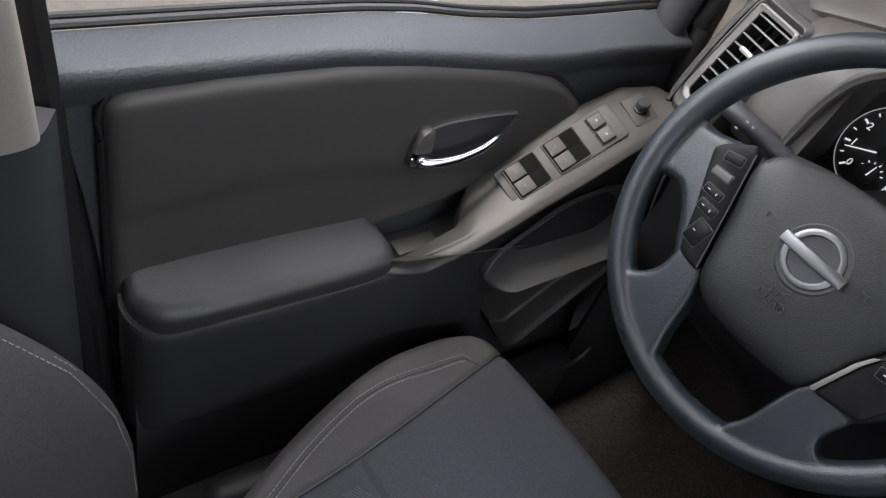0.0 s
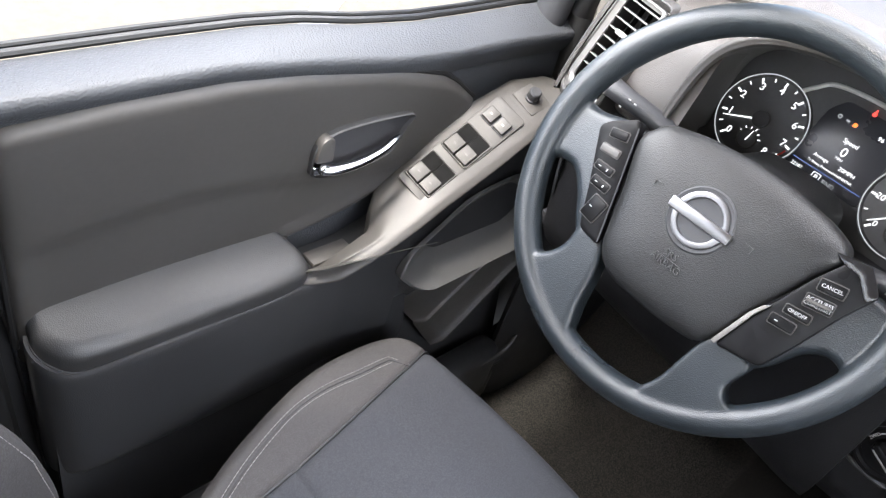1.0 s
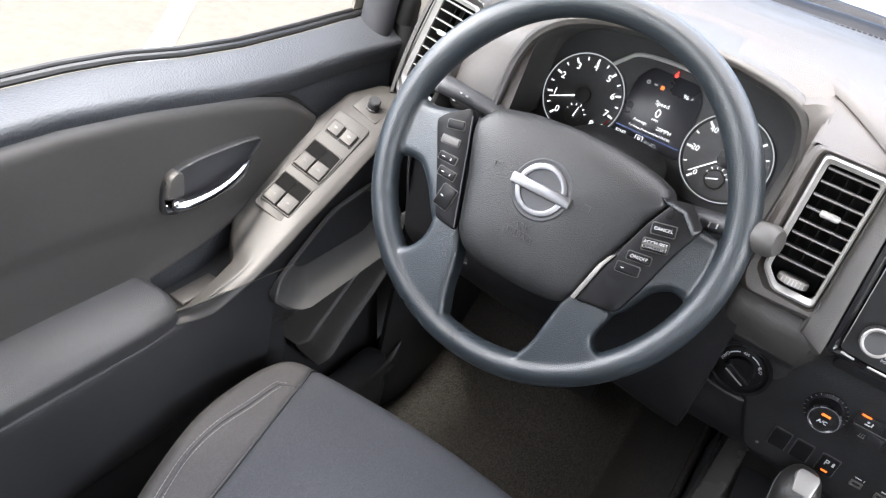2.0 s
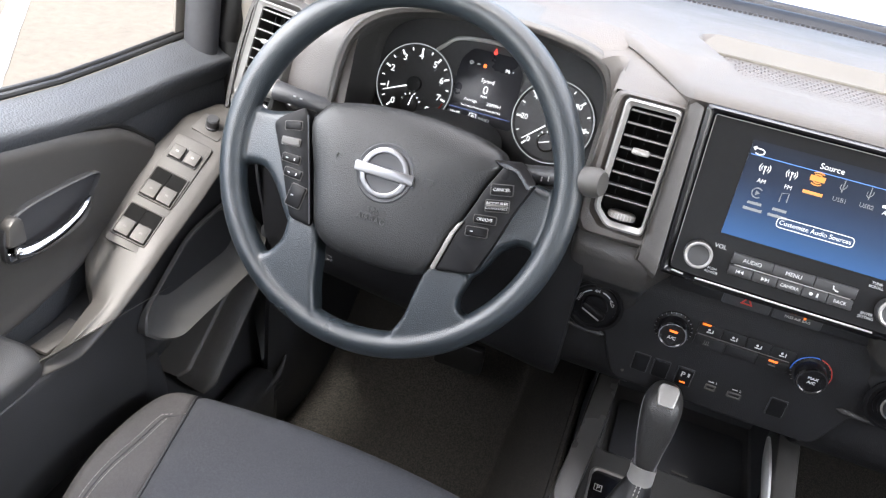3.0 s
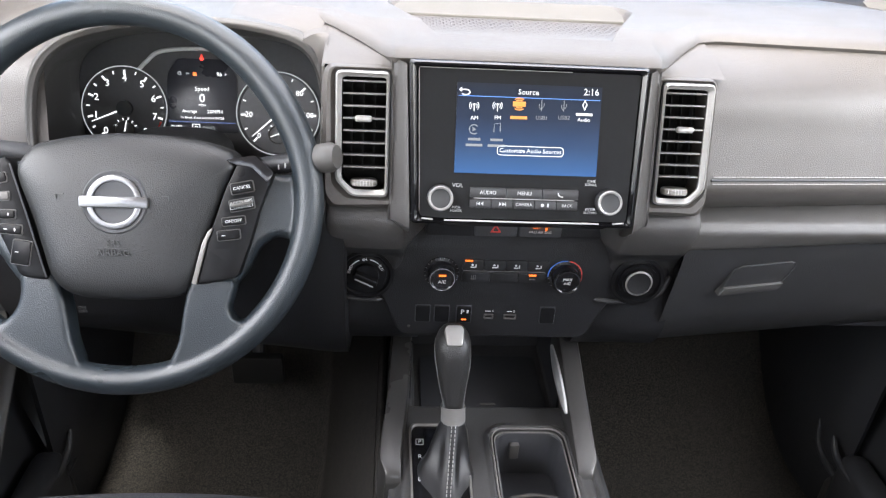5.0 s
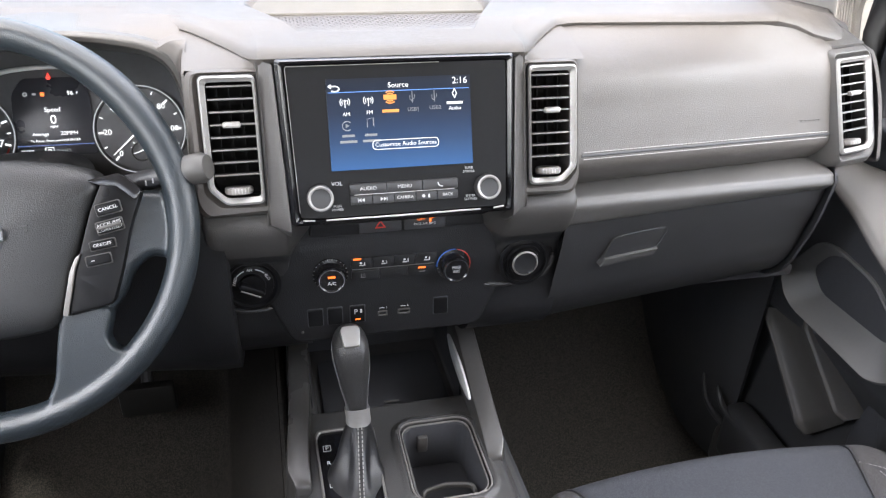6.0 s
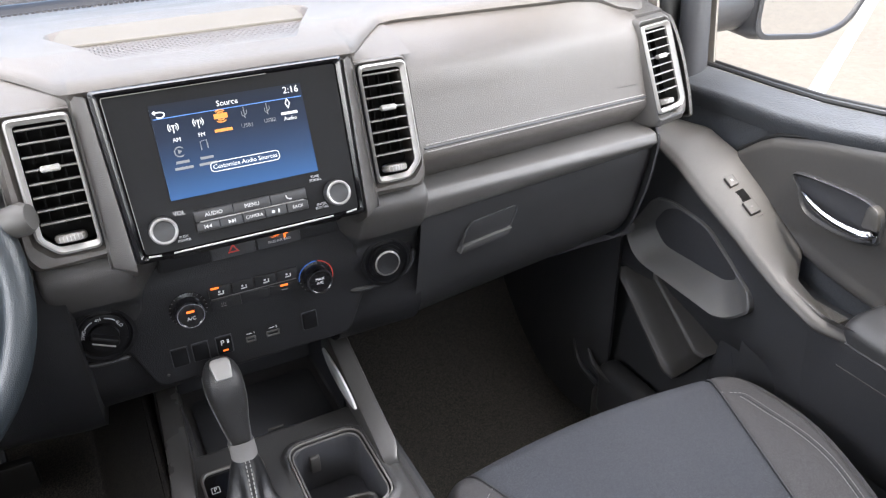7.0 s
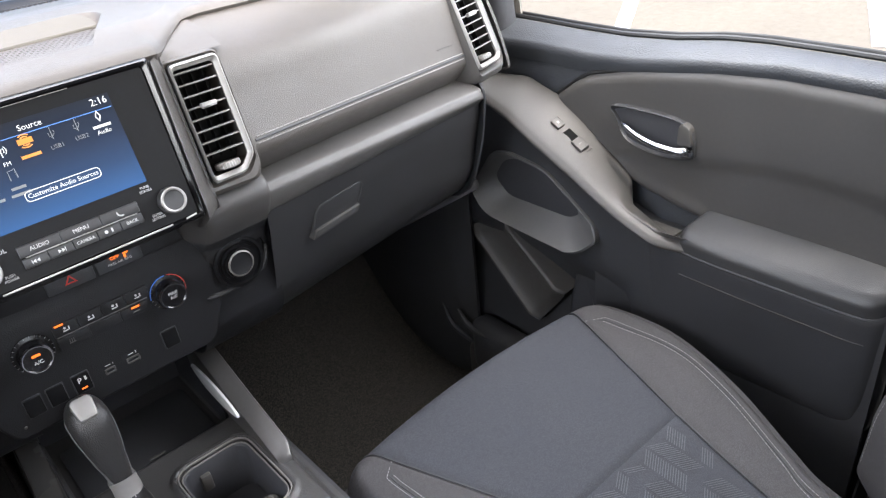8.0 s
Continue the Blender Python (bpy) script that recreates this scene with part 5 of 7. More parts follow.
def dial(cx, r, top, step, name, start, sweep, needle, label):
    d = part("dial", lathe([(0, 0), (r * 0.96, 0), (r, 0.003), (r * 1.04, 0.003), (r * 1.06, 0)], 64, cl @ pose(cx, 0, 0)), DIAL, cluster, label)
    part("dial_ring", lathe([(r * 1.0, 0.0025), (r * 1.02, 0.0042), (r * 1.04, 0.0025)], 64, cl @ pose(cx, 0, 0)), RINGLIT, d, "lit pale ring")
    bmj = bmn = None
    count = int(top / step)
    for i in range(count * 4 + 1):
        a = radians(start - sweep * i / (count * 4))
        major = i % 4 == 0
        l = 0.0065 if major else (0.004 if i % 2 == 0 else 0.0)
        if l:
            q = cl @ pose(cx, 0, 0.0006) @ pose(0, 0, 0, 0, 0, math.degrees(a))
            bmj = box((r * 0.93 - l / 2, 0, 0), (l, 0.0023 if major else 0.0014, 0.0004), 0, q, bm=bmj)
        if major and (step < 5 or (i // 4) % 1 == 0):
            bmn = letters(str(int(i / 4 * step)), 0.0122 if step < 5 else 0.0098, cl @ pose(cx + r * 0.73 * math.cos(a), r * 0.73 * math.sin(a), 0.0005), bm=bmn)
    part("dial_marks", bmj, WHITELIT, d)
    part("dial_numbers", bmn, WHITELIT, d)
    q = cl @ pose(cx, 0, 0.003) @ pose(0, 0, 0, 0, 0, needle)
    part("needle", slab([(-0.008, -0.0012), (r * 0.86, -0.0005), (r * 0.86, 0.0005), (-0.008, 0.0012)], 0.001, 0, q), WHITELIT, d, "white needle")
    part("needle_cap", lathe([(0, 0), (0.0105, 0), (0.0098, 0.004), (0, 0.005)], 24, cl @ pose(cx, 0, 0.002)), HARD, d)
    # small lower gauge
    part("small_gauge", lathe([(0.0105, 0.001), (0.0115, 0.0022), (0.0125, 0.001)], 32, cl @ pose(cx - 0.001, -r * 0.52, 0)), PADLOW, d)
    bmg = None
    for k in range(6):
        bmg = box((0.0125 if k % 2 else 0.0135, 0, 0.001), (0.003, 0.0011, 0.0004), 0, cl @ pose(cx, -r * 0.5, 0) @ pose(0, 0, 0, 0, 0, 20 + k * 28), bm=bmg)
    part("small_marks", bmg, WHITELIT, d)
    part("small_needle", slab([(-0.003, -0.0008), (0.011, -0.0003), (0.011, 0.0003), (-0.003, 0.0008)], 0.001, 0, cl @ pose(cx, -r * 0.5, 0.003) @ pose(0, 0, 0, 0, 0, 80 if cx < 0 else 200)), WHITELIT, d)
    return d


tacho = dial(-0.097, 0.052, 8, 1, "tacho", 229, 278, 203, "round engine speed dial")
speedo = dial(0.097, 0.052, 120, 20, "speedo", 229, 276, 222, "round speed dial")
p = [(-0.097 + 0.047 * math.cos(radians(a)), 0.047 * math.sin(radians(a)), 0.001) for a in range(-49, -14, 5)]
bm = tube(p, 0.0011, n=5)
bm.transform(cl)
part("red_zone", bm, REDPRINT, tacho)
disp = part("trip_display", slab(rounded([(-0.047, -0.045), (0.047, -0.045), (0.043, 0.03), (0.03, 0.048), (-0.03, 0.048), (-0.043, 0.03)], 0.006, 3), 0.002, 0.0005, cl @ pose(0, 0.018, -0.001)), material("display_glass", (0.03, 0.031, 0.038), 0.3, tint=0.05), cluster, "lit trip computer display")
bm = None
for tx, sz, x, y in (("Speed", 0.0075, 0, 0.012), ("0", 0.0155, 0, 0.0), ("MPH", 0.0044, 0, -0.0085), ("Average", 0.0056, -0.016, -0.0165), ("20MPH", 0.0066, 0.016, -0.0165), ("To Reset, Press and Hold ENTER", 0.0041, 0.0, -0.0245), ("32187", 0.0056, -0.033, -0.037), ("P", 0.0085, -0.008, -0.038), ("96", 0.007, 0.022, 0.031), ("F", 0.0045, 0.03, 0.031)):
    bm = letters(tx, sz, cl @ pose(x, y + 0.016, 0.0013), bm=bm)
part("display_text", bm, WHITELIT, disp)
part("display_text", letters("RND", 0.0075, cl @ pose(0.008, -0.022, 0.0013)), DIMLIT, disp)
part("gear_box_mark", frame_slab(rect(0.01, 0.011, -0.008, -0.038, 0.001), rect(0.0086, 0.0096, -0.008, -0.038, 0.001), 0.0004, 0.0001, cl @ pose(0, 0.016, 0.0012)), WHITELIT, disp)
part("display_rule", box((0, -0.014, 0.0014), (0.086, 0.0009, 0.0003), 0, cl), glowing("display_blue", (0.1, 0.2, 0.6), 0.5), disp)
bm = lathe([(0.0012, 0), (0.0026, 0), (0.0026, 0.0004), (0.0012, 0.0004)], 12, cl @ pose(-0.028, 0.047, 0.0013))
bm = box((-0.018, 0.047, 0.0014), (0.004, 0.0022, 0.0004), 0, cl, bm=bm)
part("tell_tale", bm, DIMLIT, disp)
part("tell_tale", box((-0.009, 0.0465, 0.0014), (0.0042, 0.0045, 0.0004), 0, cl), AMBER, disp)
bm = lathe([(0, 0), (0.0026, 0), (0.0026, 0.0004), (0, 0.0004)], 12, cl @ pose(0.0, 0.066, 0.0012))
bm = box((0.0, 0.0695, 0.0014), (0.0018, 0.004, 0.0004), 0, cl, bm=bm)
part("seat_belt_lamp", bm, REDLIT, cluster, "red warning lamp")
arc = spline([(-0.078, 0.05, 0.002), (-0.068, 0.06, 0.003), (-0.05, 0.073, 0.003), (0, 0.078, 0.003), (0.05, 0.073, 0.003), (0.072, 0.055, 0.002)], 40)
bm = tube([tuple(q) for q in arc], 0.0027, n=8)
bm.transform(cl)
part("cluster_arc", bm, ARCSILVER, cluster, "silver arc above the dials")

# ---- head unit ----
unit = thing("touch_screen_unit", "gloss black touch screen unit showing a blue audio source menu", "touch screen", (0, 0.73, 1.2))
um = face(0, 0.727, 1.274, 20)
out = rounded([(-0.111, -0.079), (-0.085, -0.079), (-0.082, -0.0805), (0.082, -0.0805), (0.085, -0.079), (0.111, -0.079), (0.117, 0.0785), (-0.117, 0.0785)], 0.004, 3)
inn = rounded([(-0.103, -0.0715), (-0.08, -0.073), (-0.078, -0.073), (0.078, -0.073), (0.08, -0.073), (0.104, -0.073), (0.108, 0.0715), (-0.108, 0.0715)], 0.003, 3)
part("bezel", frame_slab(out, inn, 0.034, 0.0042, um @ pose(0, 0, -0.028), inner_depth=0.0325), PIANO, unit, "gloss black bezel")
part("front_glass", slab(inn, 0.03, 0.0, um @ pose(0, 0, -0.027)), material("screen_glass", (0.01, 0.01, 0.0105), 0.4, tint=0.05, wear=0.04, spec=0.08), unit, "dark glass front")
path = [tuple(um @ Vector((x, y, 0.0042))) for x, y in ((-0.1035, -0.066), (-0.1075, 0.0695), (-0.1065, 0.0712), (0.04, 0.0715))]
part("bezel_edge", tube(path, 0.0004, n=6), GREYSILVER, unit)
part("chrome_line", tube([tuple(um @ Vector((x, y, 0.0055))) for x, y in ((-0.101, -0.0735), (-0.09, -0.0745))], 0.001, n=8), SATIN, unit, "bright line along the lower edge")
part("chrome_line", tube([tuple(um @ Vector((x, y, 0.0055))) for x, y in ((-0.079, -0.0748), (0, -0.0752), (0.076, -0.0748))], 0.001, n=8), SATIN, unit, "bright line along the lower edge")
part("chrome_line", tube([tuple(um @ Vector((x, y, 0.0055))) for x, y in ((0.09, -0.0745), (0.101, -0.0735))], 0.001, n=8), SATIN, unit, "bright line along the lower edge")

# lit picture: a blue that brightens towards its lower edge
lit = bpy.data.materials.new("screen_blue")
lit.use_nodes = True
t = lit.node_tree
b = t.nodes["Principled BSDF"]
co, sp, ramp = t.nodes.new("ShaderNodeTexCoord"), t.nodes.new("ShaderNodeSeparateXYZ"), t.nodes.new("ShaderNodeValToRGB")
t.links.new(co.outputs["Generated"], sp.inputs["Vector"])
t.links.new(sp.outputs["Z"], ramp.inputs["Fac"])
ramp.color_ramp.elements[0].color = (0.035, 0.19, 0.56, 1)
ramp.color_ramp.elements[1].color = (0.002, 0.004, 0.016, 1)
ramp.color_ramp.elements.new(0.3).color = (0.016, 0.08, 0.24, 1)
ramp.color_ramp.elements.new(0.62).color = (0.005, 0.02, 0.07, 1)
t.links.new(ramp.outputs["Color"], b.inputs["Emission Color"])
b.inputs["Base Color"].default_value = (0.01, 0.012, 0.016, 1)
b.inputs["Emission Strength"].default_value = 0.13
b.inputs["Roughness"].default_value = 0.3
b.inputs["Specular IOR Level"].default_value = 0.12
screen = part("display", slab([(-0.0705, -0.028), (0.0705, -0.028), (0.0705, 0.0585), (-0.0705, 0.0585)], 0.0006, 0, um @ pose(0, 0, 0.003)), lit, unit, "lit blue display")
Z1 = 0.0038


def on_screen(px, py):
    """A place of the menu by its share of the display's width and height from the upper left corner."""
    return -0.0705 + 0.141 * px, 0.0585 - 0.0865 * py


def menu_text(tx, size, px, py, mat, bmx=None):
    x, y = on_screen(px, py)
    return letters(tx, size, um @ pose(x, y, Z1), bm=bmx, depth=0.0001)


def menu_word(tx, size, px, py, mat):
    part("menu_text", menu_text(tx, size, px, py, mat), mat, screen)


def menu_bar(px, py, w, h, mat):
    x, y = on_screen(px, py)
    part("menu_text", box((x, y, Z1), (w, h, 0.0002), 0, um), mat, screen)


def on_glass(x, y, pts):
    return [tuple(um @ Vector((x + u, y + v, Z1))) for u, v in pts]


for tx, size, px, py in (("Source", 0.0072, 0.49, 0.085), ("2:16", 0.009, 0.925, 0.06), ("AM", 0.0052, 0.125, 0.385), ("FM", 0.0052, 0.285, 0.375), ("Audio", 0.0052, 0.885, 0.365), ("Customize Audio Sources", 0.0058, 0.525, 0.735)):
    menu_word(tx, size, px, py, WHITELIT)
for tx, px, py in (("USB1", 0.59, 0.36), ("USB2", 0.745, 0.35)):
    menu_word(tx, 0.0054, px, py, DIMLIT)
for px in (0.13, 0.285):
    menu_bar(px, 0.62, 0.012, 0.0024, DIMLIT)
    menu_bar(px, 0.685, 0.0165, 0.0024, DIMLIT)
menu_bar(0.43, 0.365, 0.0165, 0.0028, SCREENAMBER)
menu_bar(0.885, 0.305, 0.016, 0.0024, WHITELIT)
x, y = on_screen(0.525, 0.735)
part("menu_button", frame_slab(rect(0.066, 0.0095, x, y, 0.0045, 5), rect(0.0646, 0.0081, x, y, 0.004, 5), 0.0003, 0.0001, um @ pose(0, 0, Z1 - 0.0002)), WHITELIT, screen)
x, y = on_screen(0.5, 0.145)
part("menu_rule", box((x, y, Z1), (0.138, 0.0007, 0.0002), 0, um), glowing("rule_blue", (0.1, 0.35, 1.0), 0.9), screen)
x, y = on_screen(0.05, 0.1)
bm = tube(on_glass(x, y, [(0.0042 * math.cos(radians(a)) + 0.001, -0.0005 + 0.0024 * math.sin(radians(a))) for a in range(-140, 91, 15)] + [(-0.003, 0.0019)]), 0.0006, n=5)
bm = slab([(-0.0015, 0), (0.0015, 0.0024), (0.0015, -0.0024)], 0.0002, 0, um @ pose(x - 0.004, y + 0.0019, Z1), bm=bm)
part("back_arrow", bm, WHITELIT, screen)
for px, py in ((0.12, 0.25), (0.28, 0.24)):
    x, y = on_screen(px, py)
    bm = box((x, y - 0.002, Z1), (0.0008, 0.007, 0.0002), 0, um)
    bm = lathe([(0, 0), (0.0012, 0), (0.0012, 0.0002), (0, 0.0002)], 8, um @ pose(x, y + 0.001, Z1), bm=bm)
    for sgn in (-1, 1):
        for r in (0.0028, 0.0046):
            bm = tube(on_glass(x, y, [(sgn * r * math.cos(radians(a)), r * math.sin(radians(a))) for a in range(-45, 46, 15)]), 0.0004, n=4, bm=bm)
    part("radio_icon", bm, WHITELIT, screen)
x, y = on_screen(0.885, 0.2)
part("audio_icon", frame_slab([(0.0026, 0), (0, 0.0052), (-0.0026, 0), (0, -0.0052)], [(0.0016, 0), (0, 0.0034), (-0.0016, 0), (0, -0.0034)], 0.0003, 0.0001, um @ pose(x, y, Z1)), WHITELIT, screen)
for px in (0.585, 0.74):
    x, y = on_screen(px, 0.22)
    bm = box((x, y, Z1), (0.0008, 0.011, 0.0002), 0, um)
    bm = tube(on_glass(x, y, [(0, -0.003), (0.0024, -0.0005), (0.0024, 0.002)]), 0.0004, n=4, bm=bm)
    bm = tube(on_glass(x, y, [(0, -0.0042), (-0.0024, -0.002), (-0.0024, 0.001)]), 0.0004, n=4, bm=bm)
    part("socket_icon", bm, DIMLIT, screen)
x, y = on_screen(0.125, 0.51)
bm = tube(on_glass(x, y, [(0.0044 * math.cos(radians(a)), 0.0044 * math.sin(radians(a))) for a in range(40, 325, 15)]), 0.0006, n=4)
bm = slab([(-0.0014, -0.0022), (0.0024, 0), (-0.0014, 0.0022)], 0.0002, 0, um @ pose(x, y, Z1), bm=bm)
part("round_icon", bm, DIMLIT, screen)
x, y = on_screen(0.285, 0.49)
part("note_icon", tube(on_glass(x, y, [(-0.003, -0.004), (-0.003, 0.004), (0.003, 0.005), (0.003, -0.003)]), 0.0005, n=4), DIMLIT, screen)
x, y = on_screen(0.43, 0.215)
bm = box((x, y, Z1), (0.0125, 0.0048, 0.0002), 0, um)
for sgn in (-1, 1):
    for r in (0.0044, 0.0066):
        bm = tube(on_glass(x, y, [(r * math.cos(radians(a)), 0.85 * r * math.sin(radians(a))) for a in range(sgn * 90 - 40, sgn * 90 + 41, 10)]), 0.0006, n=4, bm=bm)
part("satellite_icon", bm, SCREENAMBER, screen)
# knobs
KNOBGREY = material("unit_knob_grey", (0.03, 0.03, 0.031), 0.45, metal=0.2, tint=0.05)
for s in (-1, 1):
    q = um @ pose(s * 0.0835, -0.0525, 0.003)
    k = part("volume_knob" if s < 0 else "tuning_knob", lathe([(0, 0.0), (0.0125, 0.0), (0.0122, 0.011), (0.0105, 0.0128), (0.0098, 0.0122), (0.0085, 0.0118), (0, 0.0115)], 40, q), KNOBGREY, unit, "round grey knob with a chrome rim")
    part("knob_ring", lathe([(0.0118, 0.0105), (0.0123, 0.0118), (0.0112, 0.0135), (0.0098, 0.013), (0.0095, 0.0118)], 40, q), SATIN, k, "satin silver rim")
    bm2 = None
    for i in range(30):
        bm2 = box((0.0125, 0, 0.0055), (0.0007, 0.0012, 0.009), 0, q @ pose(0, 0, 0, 0, 0, i * 12), bm=bm2)
    part("knob_knurl", bm2, KNOBGREY, k)
for tx, size, x, y in (("VOL", 0.0056, -0.0665, -0.0405), ("PUSH\nPOWER", 0.0034, -0.0672, -0.064), ("TUNE\nSCROLL", 0.0034, 0.066, -0.0345), ("ENTER\nSETTING", 0.0034, 0.067, -0.0625)):
    part("printed_text", letters(tx, size, um @ pose(x, y, 0.0032)), PRINT, unit)
# two rows of buttons
edges = (-0.0545, -0.0185, 0.0175, 0.0535)
for i, tx in enumerate(("AUDIO", "MENU", "")):
    x, w = (edges[i] + edges[i + 1]) / 2, edges[i + 1] - edges[i] - 0.0006
    b = part("unit_button", slab(rect(w, 0.0098, x, -0.0465, 0.0008), 0.0045, 0.0008, um @ pose(0, 0, 0.002)), material("button_black", (0.02, 0.02, 0.021), 0.4, tint=0.05) if i == 0 else bpy.data.materials["button_black"], unit)
    if tx:
        bm = letters(tx, 0.0052, um @ pose(x, -0.0465, 0.0066))
    else:
        bm = tube([tuple(um @ Vector((x + u, -0.0465 + v, 0.0066))) for u, v in ((-0.0025, 0.0018), (-0.0018, -0.0008), (0.0008, -0.0022), (0.0026, -0.0022))], 0.0007, n=5)
    part("button_sign", bm, PRINT, b)
for i, tx in enumerate(("<<", ">>", "CAMERA", "*/)", "BACK")):
    w = 0.108 / 5
    x = -0.0545 + w * (i + 0.5)
    b = part("unit_button", slab(rect(w - 0.0008, 0.0088, x, -0.0575, 0.0008), 0.004, 0.0008, um @ pose(0, 0, 0.002)), bpy.data.materials["button_black"], unit)
    if i < 2:
        g = 1 if i else -1
        bm = None
        for dx in (-0.0016, 0.0016):
            bm = slab([(-0.0013 * g, 0.0018), (-0.0013 * g, -0.0018), (0.0014 * g, 0)], 0.0002, 0, um @ pose(x + dx, -0.0575, 0.0061), bm=bm)
        bm = box((x + g * 0.0034, -0.0575, 0.0062), (0.0006, 0.0036, 0.0002), 0, um, bm=bm)
    elif i == 3:
        bm = lathe([(0, 0), (0.0016, 0), (0.0016, 0.0002), (0, 0.0002)], 10, um @ pose(x - 0.003, -0.0575, 0.0061))
        bm = box((x + 0.0025, -0.0575, 0.0062), (0.0016, 0.0036, 0.0002), 0, um, bm=bm)
    else:
        bm = letters(tx, 0.0042, um @ pose(x, -0.0575, 0.0061))
    part("button_sign", bm, PRINT, b)
part("button_line", box((-0.0005, -0.0521, 0.0062), (0.1, 0.0007, 0.0006), 0, um), SATIN, unit)

# ---- steering wheel ----
wheel = thing("steering_wheel", "black grained four-spoke steering wheel with thumb buttons", "steering wheel", (-0.389, 0.709, 1.214))
wm = pose(-0.389, 0.709, 1.214, 62.66)
bm = bmesh.new()
N, K = 120, 20
rings = []
for i in range(N):
    a = 2 * math.pi * i / N
    grip = math.exp(-((math.degrees(a) - 35) / 22) ** 2) + math.exp(-((math.degrees(a) - 145) / 22) ** 2)
    ra, rb = 0.0142 + 0.0016 * grip, 0.0165 + 0.0022 * grip
    rc = 0.1925 - ra
    rings.append([bm.verts.new(((rc + ra * math.cos(2 * math.pi * j / K)) * math.cos(a), (rc + ra * math.cos(2 * math.pi * j / K)) * math.sin(a), rb * math.sin(2 * math.pi * j / K))) for j in range(K)])
for i in range(N):
    for j in range(K):
        bm.faces.new((rings[i][j], rings[(i + 1) % N][j], rings[(i + 1) % N][(j + 1) % K], rings[i][(j + 1) % K]))
rim_mesh = bm
rim_mesh.transform(wm)


def bowed(own, k):
    """Sinks a wheel part with the distance from the wheel's hub edge to meet the rim."""
    for v in own.verts:
        r = math.hypot(v.co.x, v.co.y)
        v.co.z -= k * smooth_step(0.1, 0.17, r)
    own.transform(wm)
    return own


def plate(pts, r, depth, bevel, up, segs=4, drop=0.0):
    own = bmesh.new()
    q = rounded(pts, r, 6)
    own = slab(q, depth, bevel, pose(0, 0, up), segs=segs)
    # finer net so that the plate can bow
    bmesh.ops.triangulate(own, faces=[f for f in own.faces if len(f.verts) > 4])
    bmesh.ops.subdivide_edges(own, edges=[e for e in own.edges if e.calc_length() > 0.02], cuts=2)
    return bowed(own, drop)


# side spokes: broad arms from the hub to the rim, with the thumb-rest shape
rim_mesh = join(rim_mesh, plate([(-0.098, 0.036), (-0.125, 0.028), (-0.15, 0.022), (-0.18, 0.026), (-0.184, -0.022), (-0.168, -0.042), (-0.152, -0.036), (-0.136, -0.036), (-0.118, -0.052), (-0.102, -0.076), (-0.09, -0.09), (-0.06, -0.08), (-0.07, 0.0)], 0.014, 0.024, 0.0105, -0.015, segs=7, drop=0.006))
rim_mesh = join(rim_mesh, plate([(0.098, 0.036), (0.125, 0.034), (0.15, 0.026), (0.18, 0.026), (0.184, -0.024), (0.17, -0.04), (0.156, -0.036), (0.146, -0.034), (0.131, -0.044), (0.118, -0.072), (0.1, -0.09), (0.06, -0.08), (0.07, 0.0)], 0.014, 0.024, 0.0105, -0.015, segs=7, drop=0.006))
# lower spokes
rim_mesh = join(rim_mesh, plate([(-0.092, -0.07), (-0.06, -0.07), (-0.05, -0.1), (-0.044, -0.14), (-0.036, -0.162), (-0.045, -0.175), (-0.09, -0.16), (-0.118, -0.128), (-0.101, -0.116), (-0.092, -0.1)], 0.014, 0.0285, 0.0125, -0.0145, segs=7, drop=0.001))
rim_mesh = join(rim_mesh, plate([(0.112, -0.075), (0.066, -0.075), (0.06, -0.11), (0.056, -0.14), (0.046, -0.16), (0.055, -0.175), (0.095, -0.158), (0.123, -0.12), (0.108, -0.116), (0.103, -0.105)], 0.014, 0.0285, 0.0125, -0.0145, segs=7, drop=0.001))
rim_part = part("rim", rim_mesh, RUBBERED, wheel, "grained black rim with four moulded spokes")
melt = rim_part.modifiers.new("melt", "REMESH")
melt.mode, melt.voxel_size, melt.use_smooth_shade = "VOXEL", 0.0017, True
ease = rim_part.modifiers.new("ease", "SMOOTH")
ease.factor, ease.iterations = 0.5, 14
# airbag cover
hub_outline = [(-0.094, 0.026), (-0.08, 0.049), (-0.042, 0.058), (0.0, 0.062), (0.042, 0.0615), (0.084, 0.056), (0.106, 0.048), (0.112, 0.036), (0.1, 0.012), (0.092, -0.012), (0.08, -0.043), (0.072, -0.078), (0.06, -0.094), (0.022, -0.098), (-0.03, -0.097), (-0.05, -0.09), (-0.062, -0.076), (-0.077, -0.023), (-0.09, 0.01)]
hub = bmesh.new()
q = rounded(hub_outline, 0.01, 4)
c = Vector((0.0, -0.02))
levels = ((1.0, -0.02), (1.0, 0.009), (0.99, 0.0145), (0.965, 0.0185), (0.9, 0.0232), (0.7, 0.0265), (0.4, 0.028), (0.15, 0.0283))
prev = None
for k, z in levels:
    ring = [hub.verts.new((c.x + (x - c.x) * k, c.y + (y - c.y) * k, z - 0.2 * max(0, (c.y + (y - c.y) * k) - 0.03))) for x, y in q]
    if prev:
        for i in range(len(q)):
            hub.faces.new((prev[i], prev[(i + 1) % len(q)], ring[(i + 1) % len(q)], ring[i]))
    prev = ring
hub.faces.new(prev)
hub.transform(wm)
part("airbag_cover", hub, HUB, wheel, "grained airbag cover", subdiv=1)
